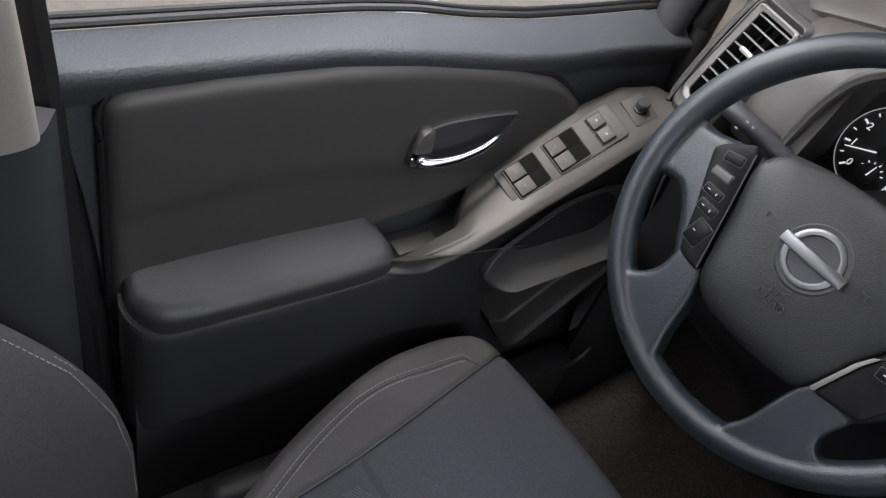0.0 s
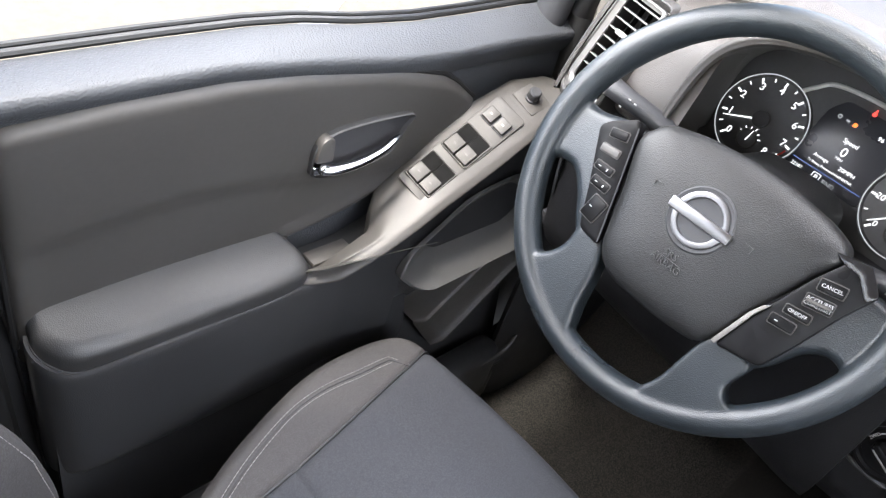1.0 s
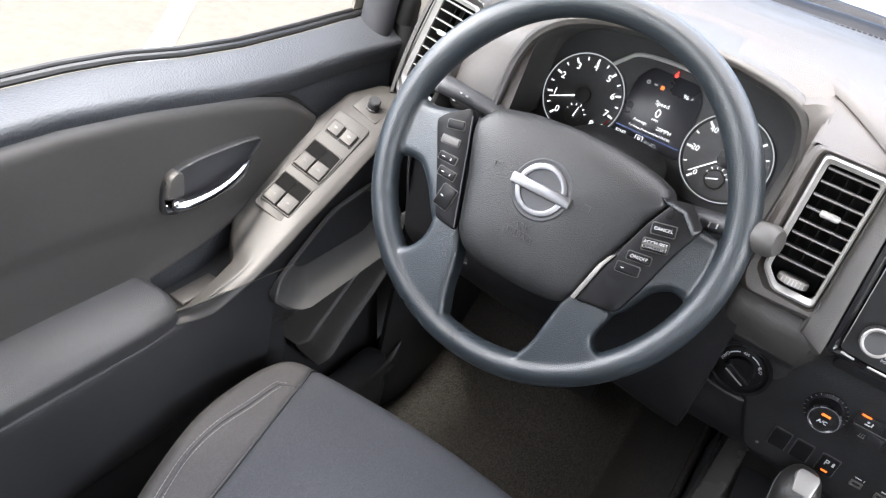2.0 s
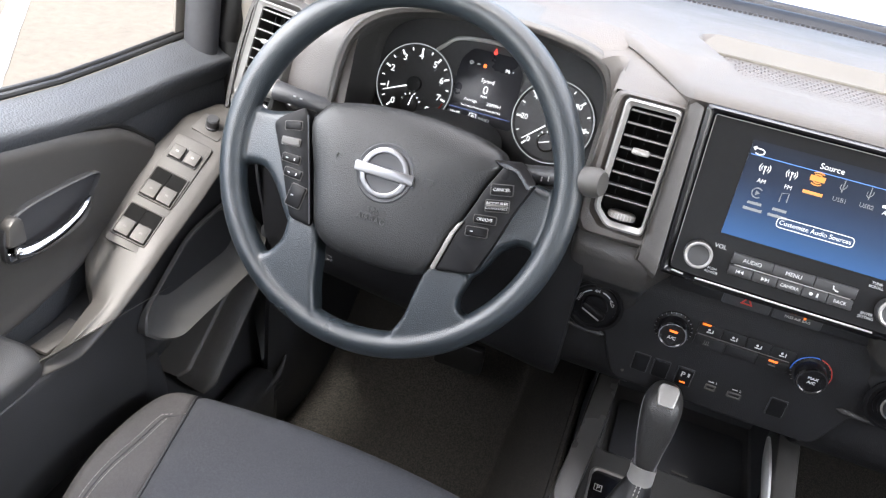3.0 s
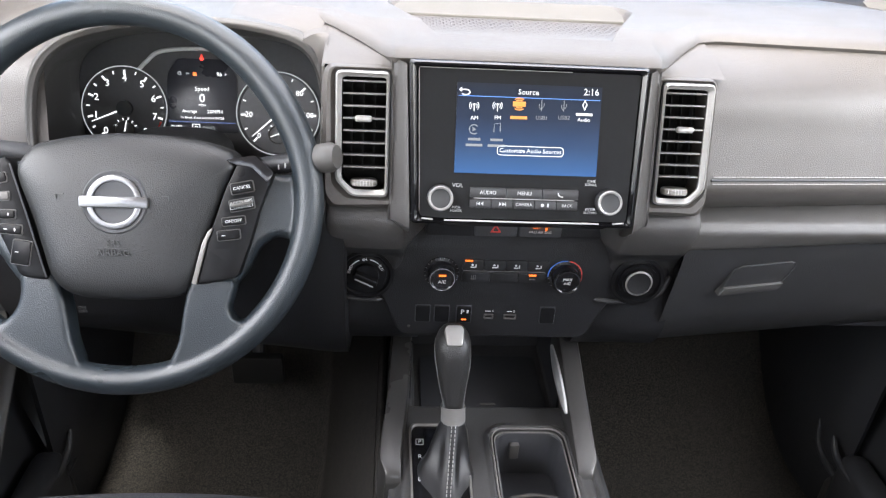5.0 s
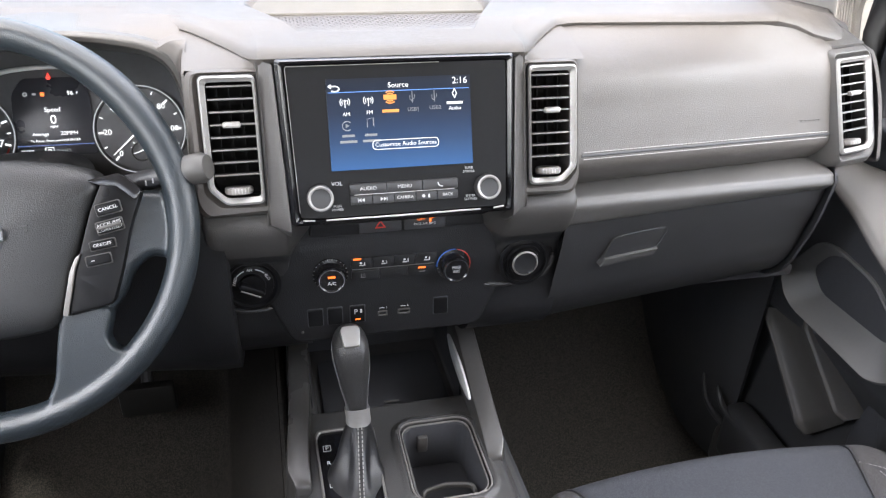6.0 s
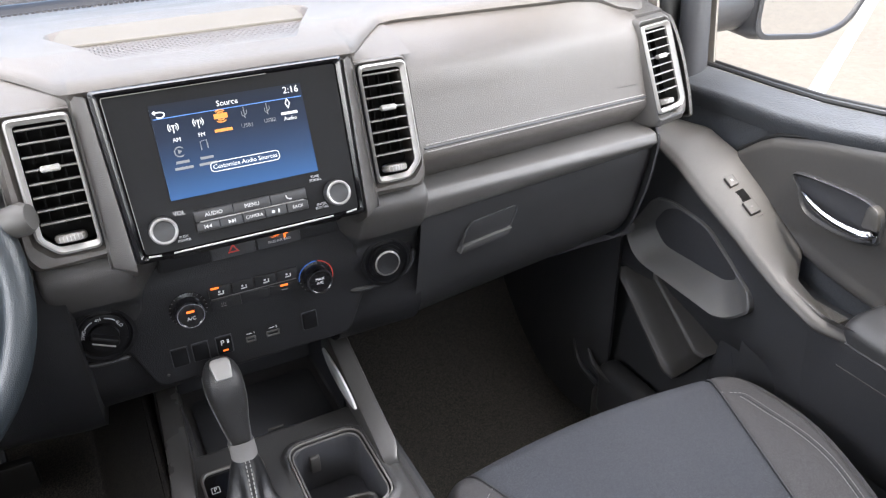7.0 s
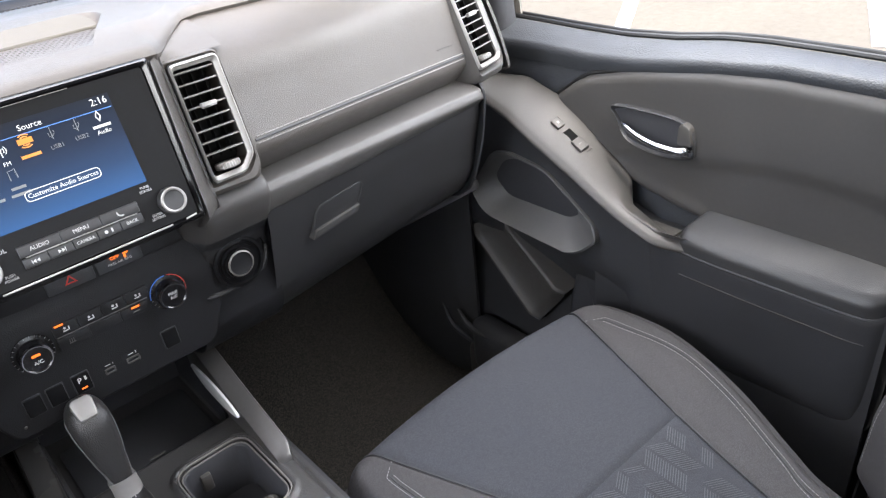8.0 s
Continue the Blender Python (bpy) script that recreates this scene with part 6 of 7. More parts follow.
# badge: a plain ring and bar, set in a round dish
bq = wm @ pose(0.002, -0.0045, 0.0282)
badge = part("badge", lathe([(0, 0.0005), (0.026, 0.0005), (0.0285, 0.0012), (0.03, 0.0), (0.03, -0.004)], 48, bq), DARK, wheel, "plain silver ring and bar badge")
part("badge_ring", lathe([(0.0195, 0.0005), (0.02, 0.0025), (0.0225, 0.003), (0.025, 0.0022), (0.0255, 0.0005)], 48, bq), BADGE, badge)
part("badge_bar", slab(rounded([(-0.031, -0.0052), (0.031, -0.0052), (0.031, 0.0052), (-0.031, 0.0052)], 0.0015, 2), 0.0045, 0.001, bq), BADGE, badge)
part("embossed_text", letters("SRS\nAIRBAG", 0.0088, wm @ pose(0.001, -0.0475, 0.0294), depth=0.0005), EMBOSS, wheel, "embossed words")
part("embossed_rule", box((0.001, -0.0475, 0.0294), (0.026, 0.0006, 0.0008), 0, wm), EMBOSS, wheel)
for s in (-1, 1):
    bm = box((s * 0.048, 0.002, 0.0282), (0.0075, 0.0007, 0.0012), 0, wm @ pose(0, 0, 0))
    bm = box((s * 0.051, -0.0005, 0.0282), (0.0007, 0.005, 0.0012), 0, wm, bm=bm)
    part("horn_mark", bm, EMBOSS, wheel)
# button pods
left = [(-0.132, 0.012), (-0.124, 0.022), (-0.102, 0.036), (-0.096, 0.03), (-0.08, -0.023), (-0.062, -0.08), (-0.088, -0.077), (-0.106, -0.038)]
right = [(0.114, 0.041), (0.128, 0.043), (0.146, 0.027), (0.134, -0.005), (0.124, -0.042), (0.113, -0.074), (0.074, -0.082), (0.084, -0.04), (0.1, 0.01)]
lp = part("button_pod", plate(left, 0.006, 0.026, 0.003, -0.008, segs=2, drop=0.0), PODBLACK, wheel, "black button pod")
rp = part("button_pod", plate(right, 0.006, 0.026, 0.003, -0.008, segs=2, drop=0.0), PODBLACK, wheel, "black button pod")
part("pod_edge", tube([tuple(wm @ Vector((x, y, 0.0178))) for x, y in ((-0.097, 0.029), (-0.0805, -0.023), (-0.064, -0.077))], 0.0009, n=6), DARK, lp)
part("pod_edge", slab(rounded([(0.0745, -0.081), (0.084, -0.04), (0.09, -0.026), (0.085, -0.03), (0.0795, -0.042), (0.0705, -0.08)], 0.0012, 2), 0.0205, 0.0008, wm), GREYSILVER, rp, "dark silver edge")
part("pod_gloss", plate([(0.1, 0.038), (0.128, 0.0435), (0.146, 0.027), (0.14, 0.018), (0.125, 0.032), (0.112, 0.033)], 0.003, 0.0275, 0.002, -0.008, segs=2), PIANO, rp, "gloss black corner")


def pod_button(parent, x, y, w, h, turn, sign="", up=0.018, mat=None, arrow=0):
    q2 = wm @ pose(x, y, up, 0, 0, turn)
    b2 = part("wheel_button", slab(rect(w, h, 0, 0, 0.0018, 3), 0.0025, 0.0008, q2), mat or PODBLACK, parent)
    part("button_gap", frame_slab(rect(w + 0.0016, h + 0.0016, 0, 0, 0.002, 3), rect(w, h, 0, 0, 0.0018, 3), 0.0014, 0.0003, q2), STRIP, b2)
    if sign:
        part("button_sign", letters(sign, 0.0044, q2 @ pose(0, 0, 0.0026)), PRINT, b2)
    elif arrow:
        bm4 = box((-w * 0.22, 0, 0.0028), (0.003, 0.0008, 0.0003), 0, q2)
        if arrow > 1:
            bm4 = box((w * 0.22, 0, 0.0028), (0.001, 0.0026, 0.0003), 0, q2, bm=bm4)
        part("button_sign", bm4, PRINT, b2)
    return b2


pod_button(lp, -0.1085, 0.0145, 0.018, 0.0085, 12, arrow=0)
pod_button(lp, -0.1065, -0.002, 0.0195, 0.0075, 4, up=0.0185, mat=STRIP)
pod_button(lp, -0.1015, -0.0185, 0.0195, 0.0078, 0, arrow=2)
pod_button(lp, -0.0955, -0.0325, 0.0195, 0.0085, -3, arrow=2)
pod_button(lp, -0.086, -0.054, 0.0165, 0.0225, -8, arrow=1)
pod_button(rp, 0.1165, 0.0125, 0.021, 0.01, 12, "CANCEL")
pod_button(rp, 0.1165, -0.0035, 0.0225, 0.0105, 12, "ACCEL/RES\nCOAST/SET")
part("toggle_bar", box((0, 0, 0.0035), (0.02, 0.003, 0.005), 0.001, wm @ pose(0.1165, -0.0035, 0.0185, 0, 0, 12)), STRIP, rp)
pod_button(rp, 0.109, -0.0195, 0.0215, 0.0075, 8, "ON/OFF")
pod_button(rp, 0.1045, -0.033, 0.021, 0.0088, 8, arrow=1)
# column cover and stalks
column = thing("steering_column", "black steering column cover with two control stalks", "steering column", (-0.389, 0.8, 1.15))
net = []
for y, hw, z0, z1 in ((0.745, 0.045, 1.15, 1.225), (0.78, 0.058, 1.13, 1.235), (0.85, 0.062, 1.12, 1.22), (0.93, 0.062, 1.11, 1.2)):
    zc = (z0 + z1) / 2
    net.append([(-0.389 + hw * math.copysign(abs(math.cos(a)) ** 0.6, math.cos(a)), y, zc + (z1 - z0) / 2 * math.copysign(abs(math.sin(a)) ** 0.6, math.sin(a))) for a in np.linspace(0, 2 * math.pi, 21)])
own = grid(net, 10, 40)
bmesh.ops.holes_fill(own, edges=[e for e in own.edges if e.is_boundary])
part("column_cover", own, HARD, column)
part("stalk", tube(spline([(-0.44, 0.80, 1.208), (-0.5, 0.798, 1.217), (-0.56, 0.796, 1.222), (-0.582, 0.796, 1.223)], 16), [0.011] * 5 + [0.012] * 5 + [0.0125, 0.013, 0.013, 0.013, 0.0125, 0.009], n=16, flat=0.85), HARD, column, "lamp stalk")
part("stalk_end", tube([(-0.574, 0.796, 1.2228), (-0.588, 0.7955, 1.2235), (-0.592, 0.7955, 1.2235)], [0.0135, 0.0135, 0.009], n=16, flat=0.85), GREYSILVER, column, "pale stalk end")
part("stalk", tube(spline([(-0.335, 0.79, 1.205), (-0.28, 0.765, 1.222), (-0.225, 0.738, 1.245), (-0.203, 0.729, 1.2525)], 16), [0.011] * 6 + [0.0115] * 6 + [0.012] * 4, n=16, flat=0.85), HARD, column, "wiper stalk")
part("stalk_end", tube([(-0.208, 0.731, 1.251), (-0.19, 0.724, 1.2565), (-0.184, 0.722, 1.258)], [0.0145, 0.0155, 0.012], n=18, flat=0.95), STRIP, column, "grey stalk end")
bm = None
for x, z in ((-0.268, 1.2225), (-0.262, 1.224), (-0.256, 1.225), (-0.243, 1.2275), (-0.236, 1.2285)):
    bm = box((x, 0.745 - 0.45 * (x + 0.268), z + 0.0035 + 0.35 * (x + 0.268)), (0.0014, 0.0008, 0.005), 0, bm=bm)
for x, z in ((-0.545, 1.2265), (-0.537, 1.2255), (-0.552, 1.2145)):
    bm = box((x, 0.7855, z), (0.0032, 0.0008, 0.0014), 0, bm=bm)
part("stalk_print", bm, PRINT, column)
# pedals
pedal = thing("brake_pedal", "black rubber brake pedal in the dark footwell", "pedal", (-0.36, 1.1, 0.72))
part("pedal_pad", box((-0.36, 1.1, 0.68), (0.09, 0.02, 0.06), 0.006), SEAL, pedal)
part("pedal_arm", tube([(-0.36, 1.11, 0.69), (-0.36, 1.2, 0.85), (-0.36, 1.25, 1.0)], 0.01), DARK, pedal)
part("release_label", letters("PUSH ON\nPUSH OFF", 0.006, face(-0.487, 0.766, 1.04, -8)), PRINTDIM, column)

# ---- centre console ----
console = thing("centre_console", "black centre console with open bin, cup holders and side rails", "centre console", (0, 0.5, 0.5))


def console_z(x, y):
    z = 0.89
    bin_in = smooth_step(0.004, -0.006, abs(x) - 0.1) * smooth_step(0.775, 0.789, y)
    z -= 0.035 * bin_in
    edge = smooth_step(0.108, 0.122, abs(x))
    z -= 0.014 * edge
    # cup holders: a large rounded one and a smaller one behind it
    dx, dy = abs(x - 0.044) - 0.026, abs(y - 0.672) - 0.043
    d = math.hypot(max(dx, 0), max(dy, 0)) + min(max(dx, dy), 0) - 0.018
    z -= 0.075 * smooth_step(0.003, -0.004, d)
    z += 0.0035 * smooth_step(0.008, 0.004, abs(d - 0.006) * 1.6) * (1 if d > 0 else 0)
    return z


rows = []
for x in np.linspace(-0.126, 0.126, 86):
    rows.append([(x, y, console_z(x, y)) for y in np.concatenate([np.linspace(0.15, 0.58, 30), np.linspace(0.585, 0.8, 84), np.linspace(0.805, 0.95, 20)])])
part("console_top", grid(rows, 0, 0, raw=True), CONSOLE, console, "grained black console top", smooth=50)
for s in (-1, 1):
    net = [[(s * 0.126, y, 0.876), (s * 0.128, y, 0.855), (s * 0.13, y, 0.83), (s * 0.131, y, 0.8)] for y in (0.15, 0.4, 0.6, 0.95)]
    part("console_side", grid(net, 12, 10, thick=0.004), HARD, console)
    rx0, rx1 = (-0.1115, -0.125) if s < 0 else (0.107, 0.1065)
    # rail from the dashboard down to the console
    p = spline([(rx0, 0.87, 0.965), (rx0 + 0.1 * (rx1 - rx0), 0.83, 0.957), (rx0 + 0.5 * (rx1 - rx0), 0.75, 0.928), (rx1, 0.69, 0.908), (rx1, 0.668, 0.9), (rx1, 0.657, 0.894), (rx1, 0.652, 0.884)], 44)
    own = bmesh.new()
    rg = []
    for i, q in enumerate(p):
        w = 0.0128
        near = 0.007 * smooth_step(0.685, 0.655, q[1]) ** 2
        rg.append([own.verts.new((q[0] + s * dx, q[1], q[2] + dz)) for dx, dz in ((-w, -0.05), (-w, -0.003), (-w + 0.001, -0.0008), (-w + 0.003, 0), (w - 0.003 - near, 0), (w - 0.001 - near, -0.0008), (w - near, -0.003), (w + 0.003 - near, -0.06))])
    for i in range(len(p) - 1):
        for j in range(7):
            own.faces.new((rg[i][j], rg[i + 1][j], rg[i + 1][j + 1], rg[i][j + 1]))
    own.faces.new(rg[-1])
    part("side_rail", own, RAIL, console, "dark silver side rail")
    part("bin_wall", grid([[(s * 0.1, y, 0.85), (s * 0.1, y, 0.955 - 0.35 * max(0, 0.87 - y))] for y in (0.8, 0.84, 0.95)], 8, 6, thick=0.004), DARK, console)
    if s > 0:
        blade = [(0.852, 0.934), (0.8, 0.937), (0.75, 0.928), (0.736, 0.916), (0.78, 0.909), (0.83, 0.915)]
        part("rail_insert", slab(spline(blade, 40, closed=True), 0.003, 0.0008, Matrix(((0, 0, -1, 0.0925), (1, 0, 0, 0), (0, 1, 0, 0), (0, 0, 0, 1)))), ARCSILVER, console, "bright silver blade inside the rail")
part("bin_back", box((0, 0.955, 0.94), (0.23, 0.01, 0.2), 0.003), DARK, console)
part("bin_mat", slab(rect(0.17, 0.12, 0, 0.86, 0.012), 0.003, 0.001, pose(0, 0, 0.8555)), DARK, console, "black rubber mat in the bin")
part("bin_marks", slab(rect(0.02, 0.003, 0.0, 0.782, 0.001), 0.0015, 0.0004, pose(0, 0, 0.889)), STRIP, console)
# inside of the cup holder
cup_o = rect(0.086, 0.12, 0.044, 0.672, 0.02, 5)
cup_i = rect(0.08, 0.114, 0.044, 0.672, 0.018, 5)
part("cup_liner", frame_slab(cup_o, cup_i, 0.07, 0.002, pose(0, 0, 0.818)), DARK, console, "black liner of the cup holder")
part("cup_floor", slab(cup_i, 0.003, 0.001, pose(0, 0, 0.817)), DARK, console, "black rubber floor of the cup holder")
part("cup_rim", tube([(x, y, 0.8915) for x, y in rect(0.092, 0.126, 0.044, 0.672, 0.022, 6)], 0.0013, n=8, closed=True), GREYSILVER, console, "silver-grey rim line of the cup holder")
part("cup_rim", tube([(x, y, 0.8885) for x, y in rect(0.085, 0.119, 0.044, 0.672, 0.02, 6)], 0.001, n=8, closed=True), GREYSILVER, console, "silver-grey rim line of the cup holder")
part("cup_tab", box((0.03, 0.727, 0.862), (0.0125, 0.008, 0.024), 0.002, pose(0, 0, 0)), STRIP, console, "grey spring tab")
ring_o = rounded([(0.012, 0.615), (0.076, 0.615), (0.08, 0.655), (0.045, 0.662), (0.012, 0.655)], 0.01, 4)
ring_i = [(0.0445 + (x - 0.0445) * 0.88, 0.637 + (y - 0.637) * 0.8) for x, y in ring_o]
part("cup_divider", frame_slab(ring_o, ring_i, 0.006, 0.0015, pose(0, 0, 0.855)), PADLOW, console, "inner ring of the cup holder")
go = rounded([(-0.1, 0.5), (-0.034, 0.5), (-0.03, 0.735), (-0.036, 0.743), (-0.098, 0.743), (-0.103, 0.735)], 0.012, 5)
gi = [(-0.0665 + (x + 0.0665) * 0.92, 0.62 + (y - 0.62) * 0.965) for x, y in go]
gate = part("shift_gate", frame_slab(go, gi, 0.004, 0.0012, pose(0, 0, 0.889)), GREYSILVER, console, "silver-edged shift gate")
part("gate_plate", slab(gi, 0.0016, 0.0004, pose(0, 0, 0.889)), PIANO, gate, "gloss black gate plate")
bm = None
bx = None
for tx, y in (("P", 0.712), ("R", 0.688), ("N", 0.671), ("D", 0.653)):
    bm = letters(tx, 0.0085, pose(-0.09, y, 0.8909), bm=bm)
bx = frame_slab(rect(0.0095, 0.01, -0.09, 0.712, 0.001), rect(0.0078, 0.0084, -0.09, 0.712, 0.001), 0.0003, 0.0001, pose(0, 0, 0.8907))
bm = join(bm, bx)
part("gate_letters", bm, PRINT, gate, "white shift letters")

lever = thing("gear_lever", "grained black gear lever with a satin silver button and stitched boot", "gear lever", (-0.06, 0.68, 0.89))
secs = [(0.925, 0.7, -0.053, 0.0135, 0.0125), (0.94, 0.705, -0.053, 0.0115, 0.0115), (0.955, 0.709, -0.0535, 0.0125, 0.0145), (0.98, 0.714, -0.055, 0.0155, 0.0185), (1.005, 0.719, -0.0555, 0.0188, 0.0225), (1.03, 0.723, -0.0565, 0.0208, 0.025), (1.048, 0.726, -0.057, 0.0202, 0.0245), (1.06, 0.729, -0.057, 0.0155, 0.02), (1.066, 0.73, -0.057, 0.009, 0.012), (1.0675, 0.73, -0.057, 0.001, 0.001)]
secs = [(0.94 + (z - 0.925) * 0.762, y, x, a * 0.98, b2 * 0.95) for z, y, x, a, b2 in secs]
net = []
for z, y, x, a, b2 in secs:
    net.append([(x + a * math.copysign(abs(math.cos(t2)) ** 0.8, math.cos(t2)), y + b2 * math.copysign(abs(math.sin(t2)) ** 0.8, math.sin(t2)) - 0.2 * (0), z) for t2 in np.linspace(0, 2 * math.pi, 25)])
part("lever_knob", grid(net, 44, 40), KNOB, lever, "grained black grip")
cap = slab(rounded([(-0.009, -0.0105), (0.009, -0.0105), (0.0112, 0.01), (0.008, 0.0145), (-0.008, 0.0145), (-0.0112, 0.01)], 0.003, 4), 0.0075, 0.0025, pose(-0.057, 0.7185, 1.0425, 34, 0, 0))


def on_grip(z, turn, proud=0.0007):
    """A place on the grip's skin at a height and a turn round it (degrees; -90 faces the rear)."""
    zs2 = [q[0] for q in secs]
    y, x, a, b2 = (float(np.interp(z, zs2, [q[k] for q in secs])) for k in (1, 2, 3, 4))
    c2, s2 = math.cos(radians(turn)), math.sin(radians(turn))
    return (x + (a + proud) * math.copysign(abs(c2) ** 0.8, c2), y + (b2 + proud) * math.copysign(abs(s2) ** 0.8, s2), z)


for g in (-1, 1):
    net = []
    for f in np.linspace(0, 1, 14):
        z = 1.03 - 0.082 * f
        inner, outer = 6 - 56 * f ** 1.2, 150
        net.append([on_grip(z, -90 + g * (90 + turn)) for turn in np.linspace(inner, outer, 12)])
    part("silver_cheek", grid(net, 0, 0, raw=True, thick=0.0006), GRIPGREY, lever, "satin silver cheek down the grip")
part("knob_cap", cap, SATIN, lever, "satin silver cap on the grip")
part("silver_collar", grid([[(x + a * math.cos(t2), y + b2 * math.sin(t2), z + 0.012 * max(0, -math.sin(t2)) * k) for t2 in np.linspace(0, 2 * math.pi, 25)] for z, y, x, a, b2, k in ((0.94, 0.7, -0.053, 0.0138, 0.0132, 0), (0.945, 0.7015, -0.053, 0.0136, 0.0132, 0), (0.95, 0.7035, -0.0533, 0.0135, 0.0138, 0.4), (0.954, 0.7055, -0.0535, 0.0138, 0.0152, 0.8))], 10, 32, thick=0.0008), SATIN, lever, "satin silver collar below the grip")
net = []
for z, y, x, a, b2, fold in ((0.8885, 0.66, -0.062, 0.034, 0.066, 0.0), (0.891, 0.666, -0.061, 0.029, 0.05, 0.3), (0.897, 0.675, -0.059, 0.0235, 0.036, 0.45), (0.906, 0.683, -0.057, 0.0205, 0.0275, 0.45), (0.917, 0.69, -0.0555, 0.0185, 0.0222, 0.35), (0.93, 0.696, -0.054, 0.016, 0.0172, 0.15), (0.942, 0.7, -0.053, 0.0128, 0.013, 0.0)):
    net.append([(x + a * (1 + fold * 0.4 * math.cos(4 * t2)) * math.cos(t2), y + b2 * (1 + fold * 0.4 * math.cos(4 * t2)) * math.sin(t2), z) for t2 in np.linspace(0, 2 * math.pi, 33)])
part("boot", grid(net, 24, 48), BOOT, lever, "black vinyl boot")
for dx in (-0.0022, 0.0022):
    bm = stitches(spline([(-0.053 + dx, 0.6866, 0.9415), (-0.054 + dx, 0.6768, 0.93), (-0.0555 + dx, 0.6643, 0.9175), (-0.057 + dx, 0.6495, 0.9068), (-0.059 + dx, 0.6315, 0.898), (-0.061 + dx, 0.609, 0.8918)], 20), pitch=0.0048, length=0.003, r=0.0006)
    part("boot_stitching", bm, THREAD, lever, "row of light stitches")

# ---- seats ----
SEAM_Y, SEAM_U = [0.1, 0.2, 0.4, 0.63, 0.7], [0.05, 0.062, 0.112, 0.192, 0.205]
EDGE_Y, EDGE_U = [0.1, 0.222, 0.275, 0.372, 0.483, 0.56, 0.61, 0.645, 0.67, 0.7], [0.1, 0.125, 0.15, 0.2, 0.238, 0.247, 0.243, 0.228, 0.212, 0.2]


EDGE = spline(list(zip(EDGE_Y, EDGE_U)), 120)
SEAM = spline(list(zip(SEAM_Y, SEAM_U)), 60)


def seam_u(y):
    return float(np.interp(y, SEAM[:, 0], SEAM[:, 1]))


def edge_u(y):
    return float(np.interp(y, EDGE[:, 0], EDGE[:, 1]))


def cushion_z(u, y, spread):
    """Height of the seat cushion over its width u (towards the door positive) and depth y."""
    z = 0.838 + 0.006 * math.cos(u * 6) - 0.012 * smooth_step(0.5, 0.2, y)
    w, e = seam_u(y) + spread * max(0.0, 0.62 - y), edge_u(y)
    side = max(0.0, abs(u) - w)
    z += 0.012 * smooth_step(0.66, 0.45, y) * smooth_step(0.0, 0.05, side)
    z -= 0.004 * math.exp(-((abs(u) - w) / 0.004) ** 2)
    over = max(0.0, abs(u) - (e - 0.016))
    z -= 0.012 * (over / 0.016) ** 2
    f = max(0.0, y - (0.632 - 0.02 * (abs(u) / 0.25) ** 2)) / 0.05
    z -= 0.05 * f ** 2.4
    z -= 0.004 * math.exp(-((y - 0.402) / 0.004) ** 2) * (1 if abs(u) < w else 0)
    return z


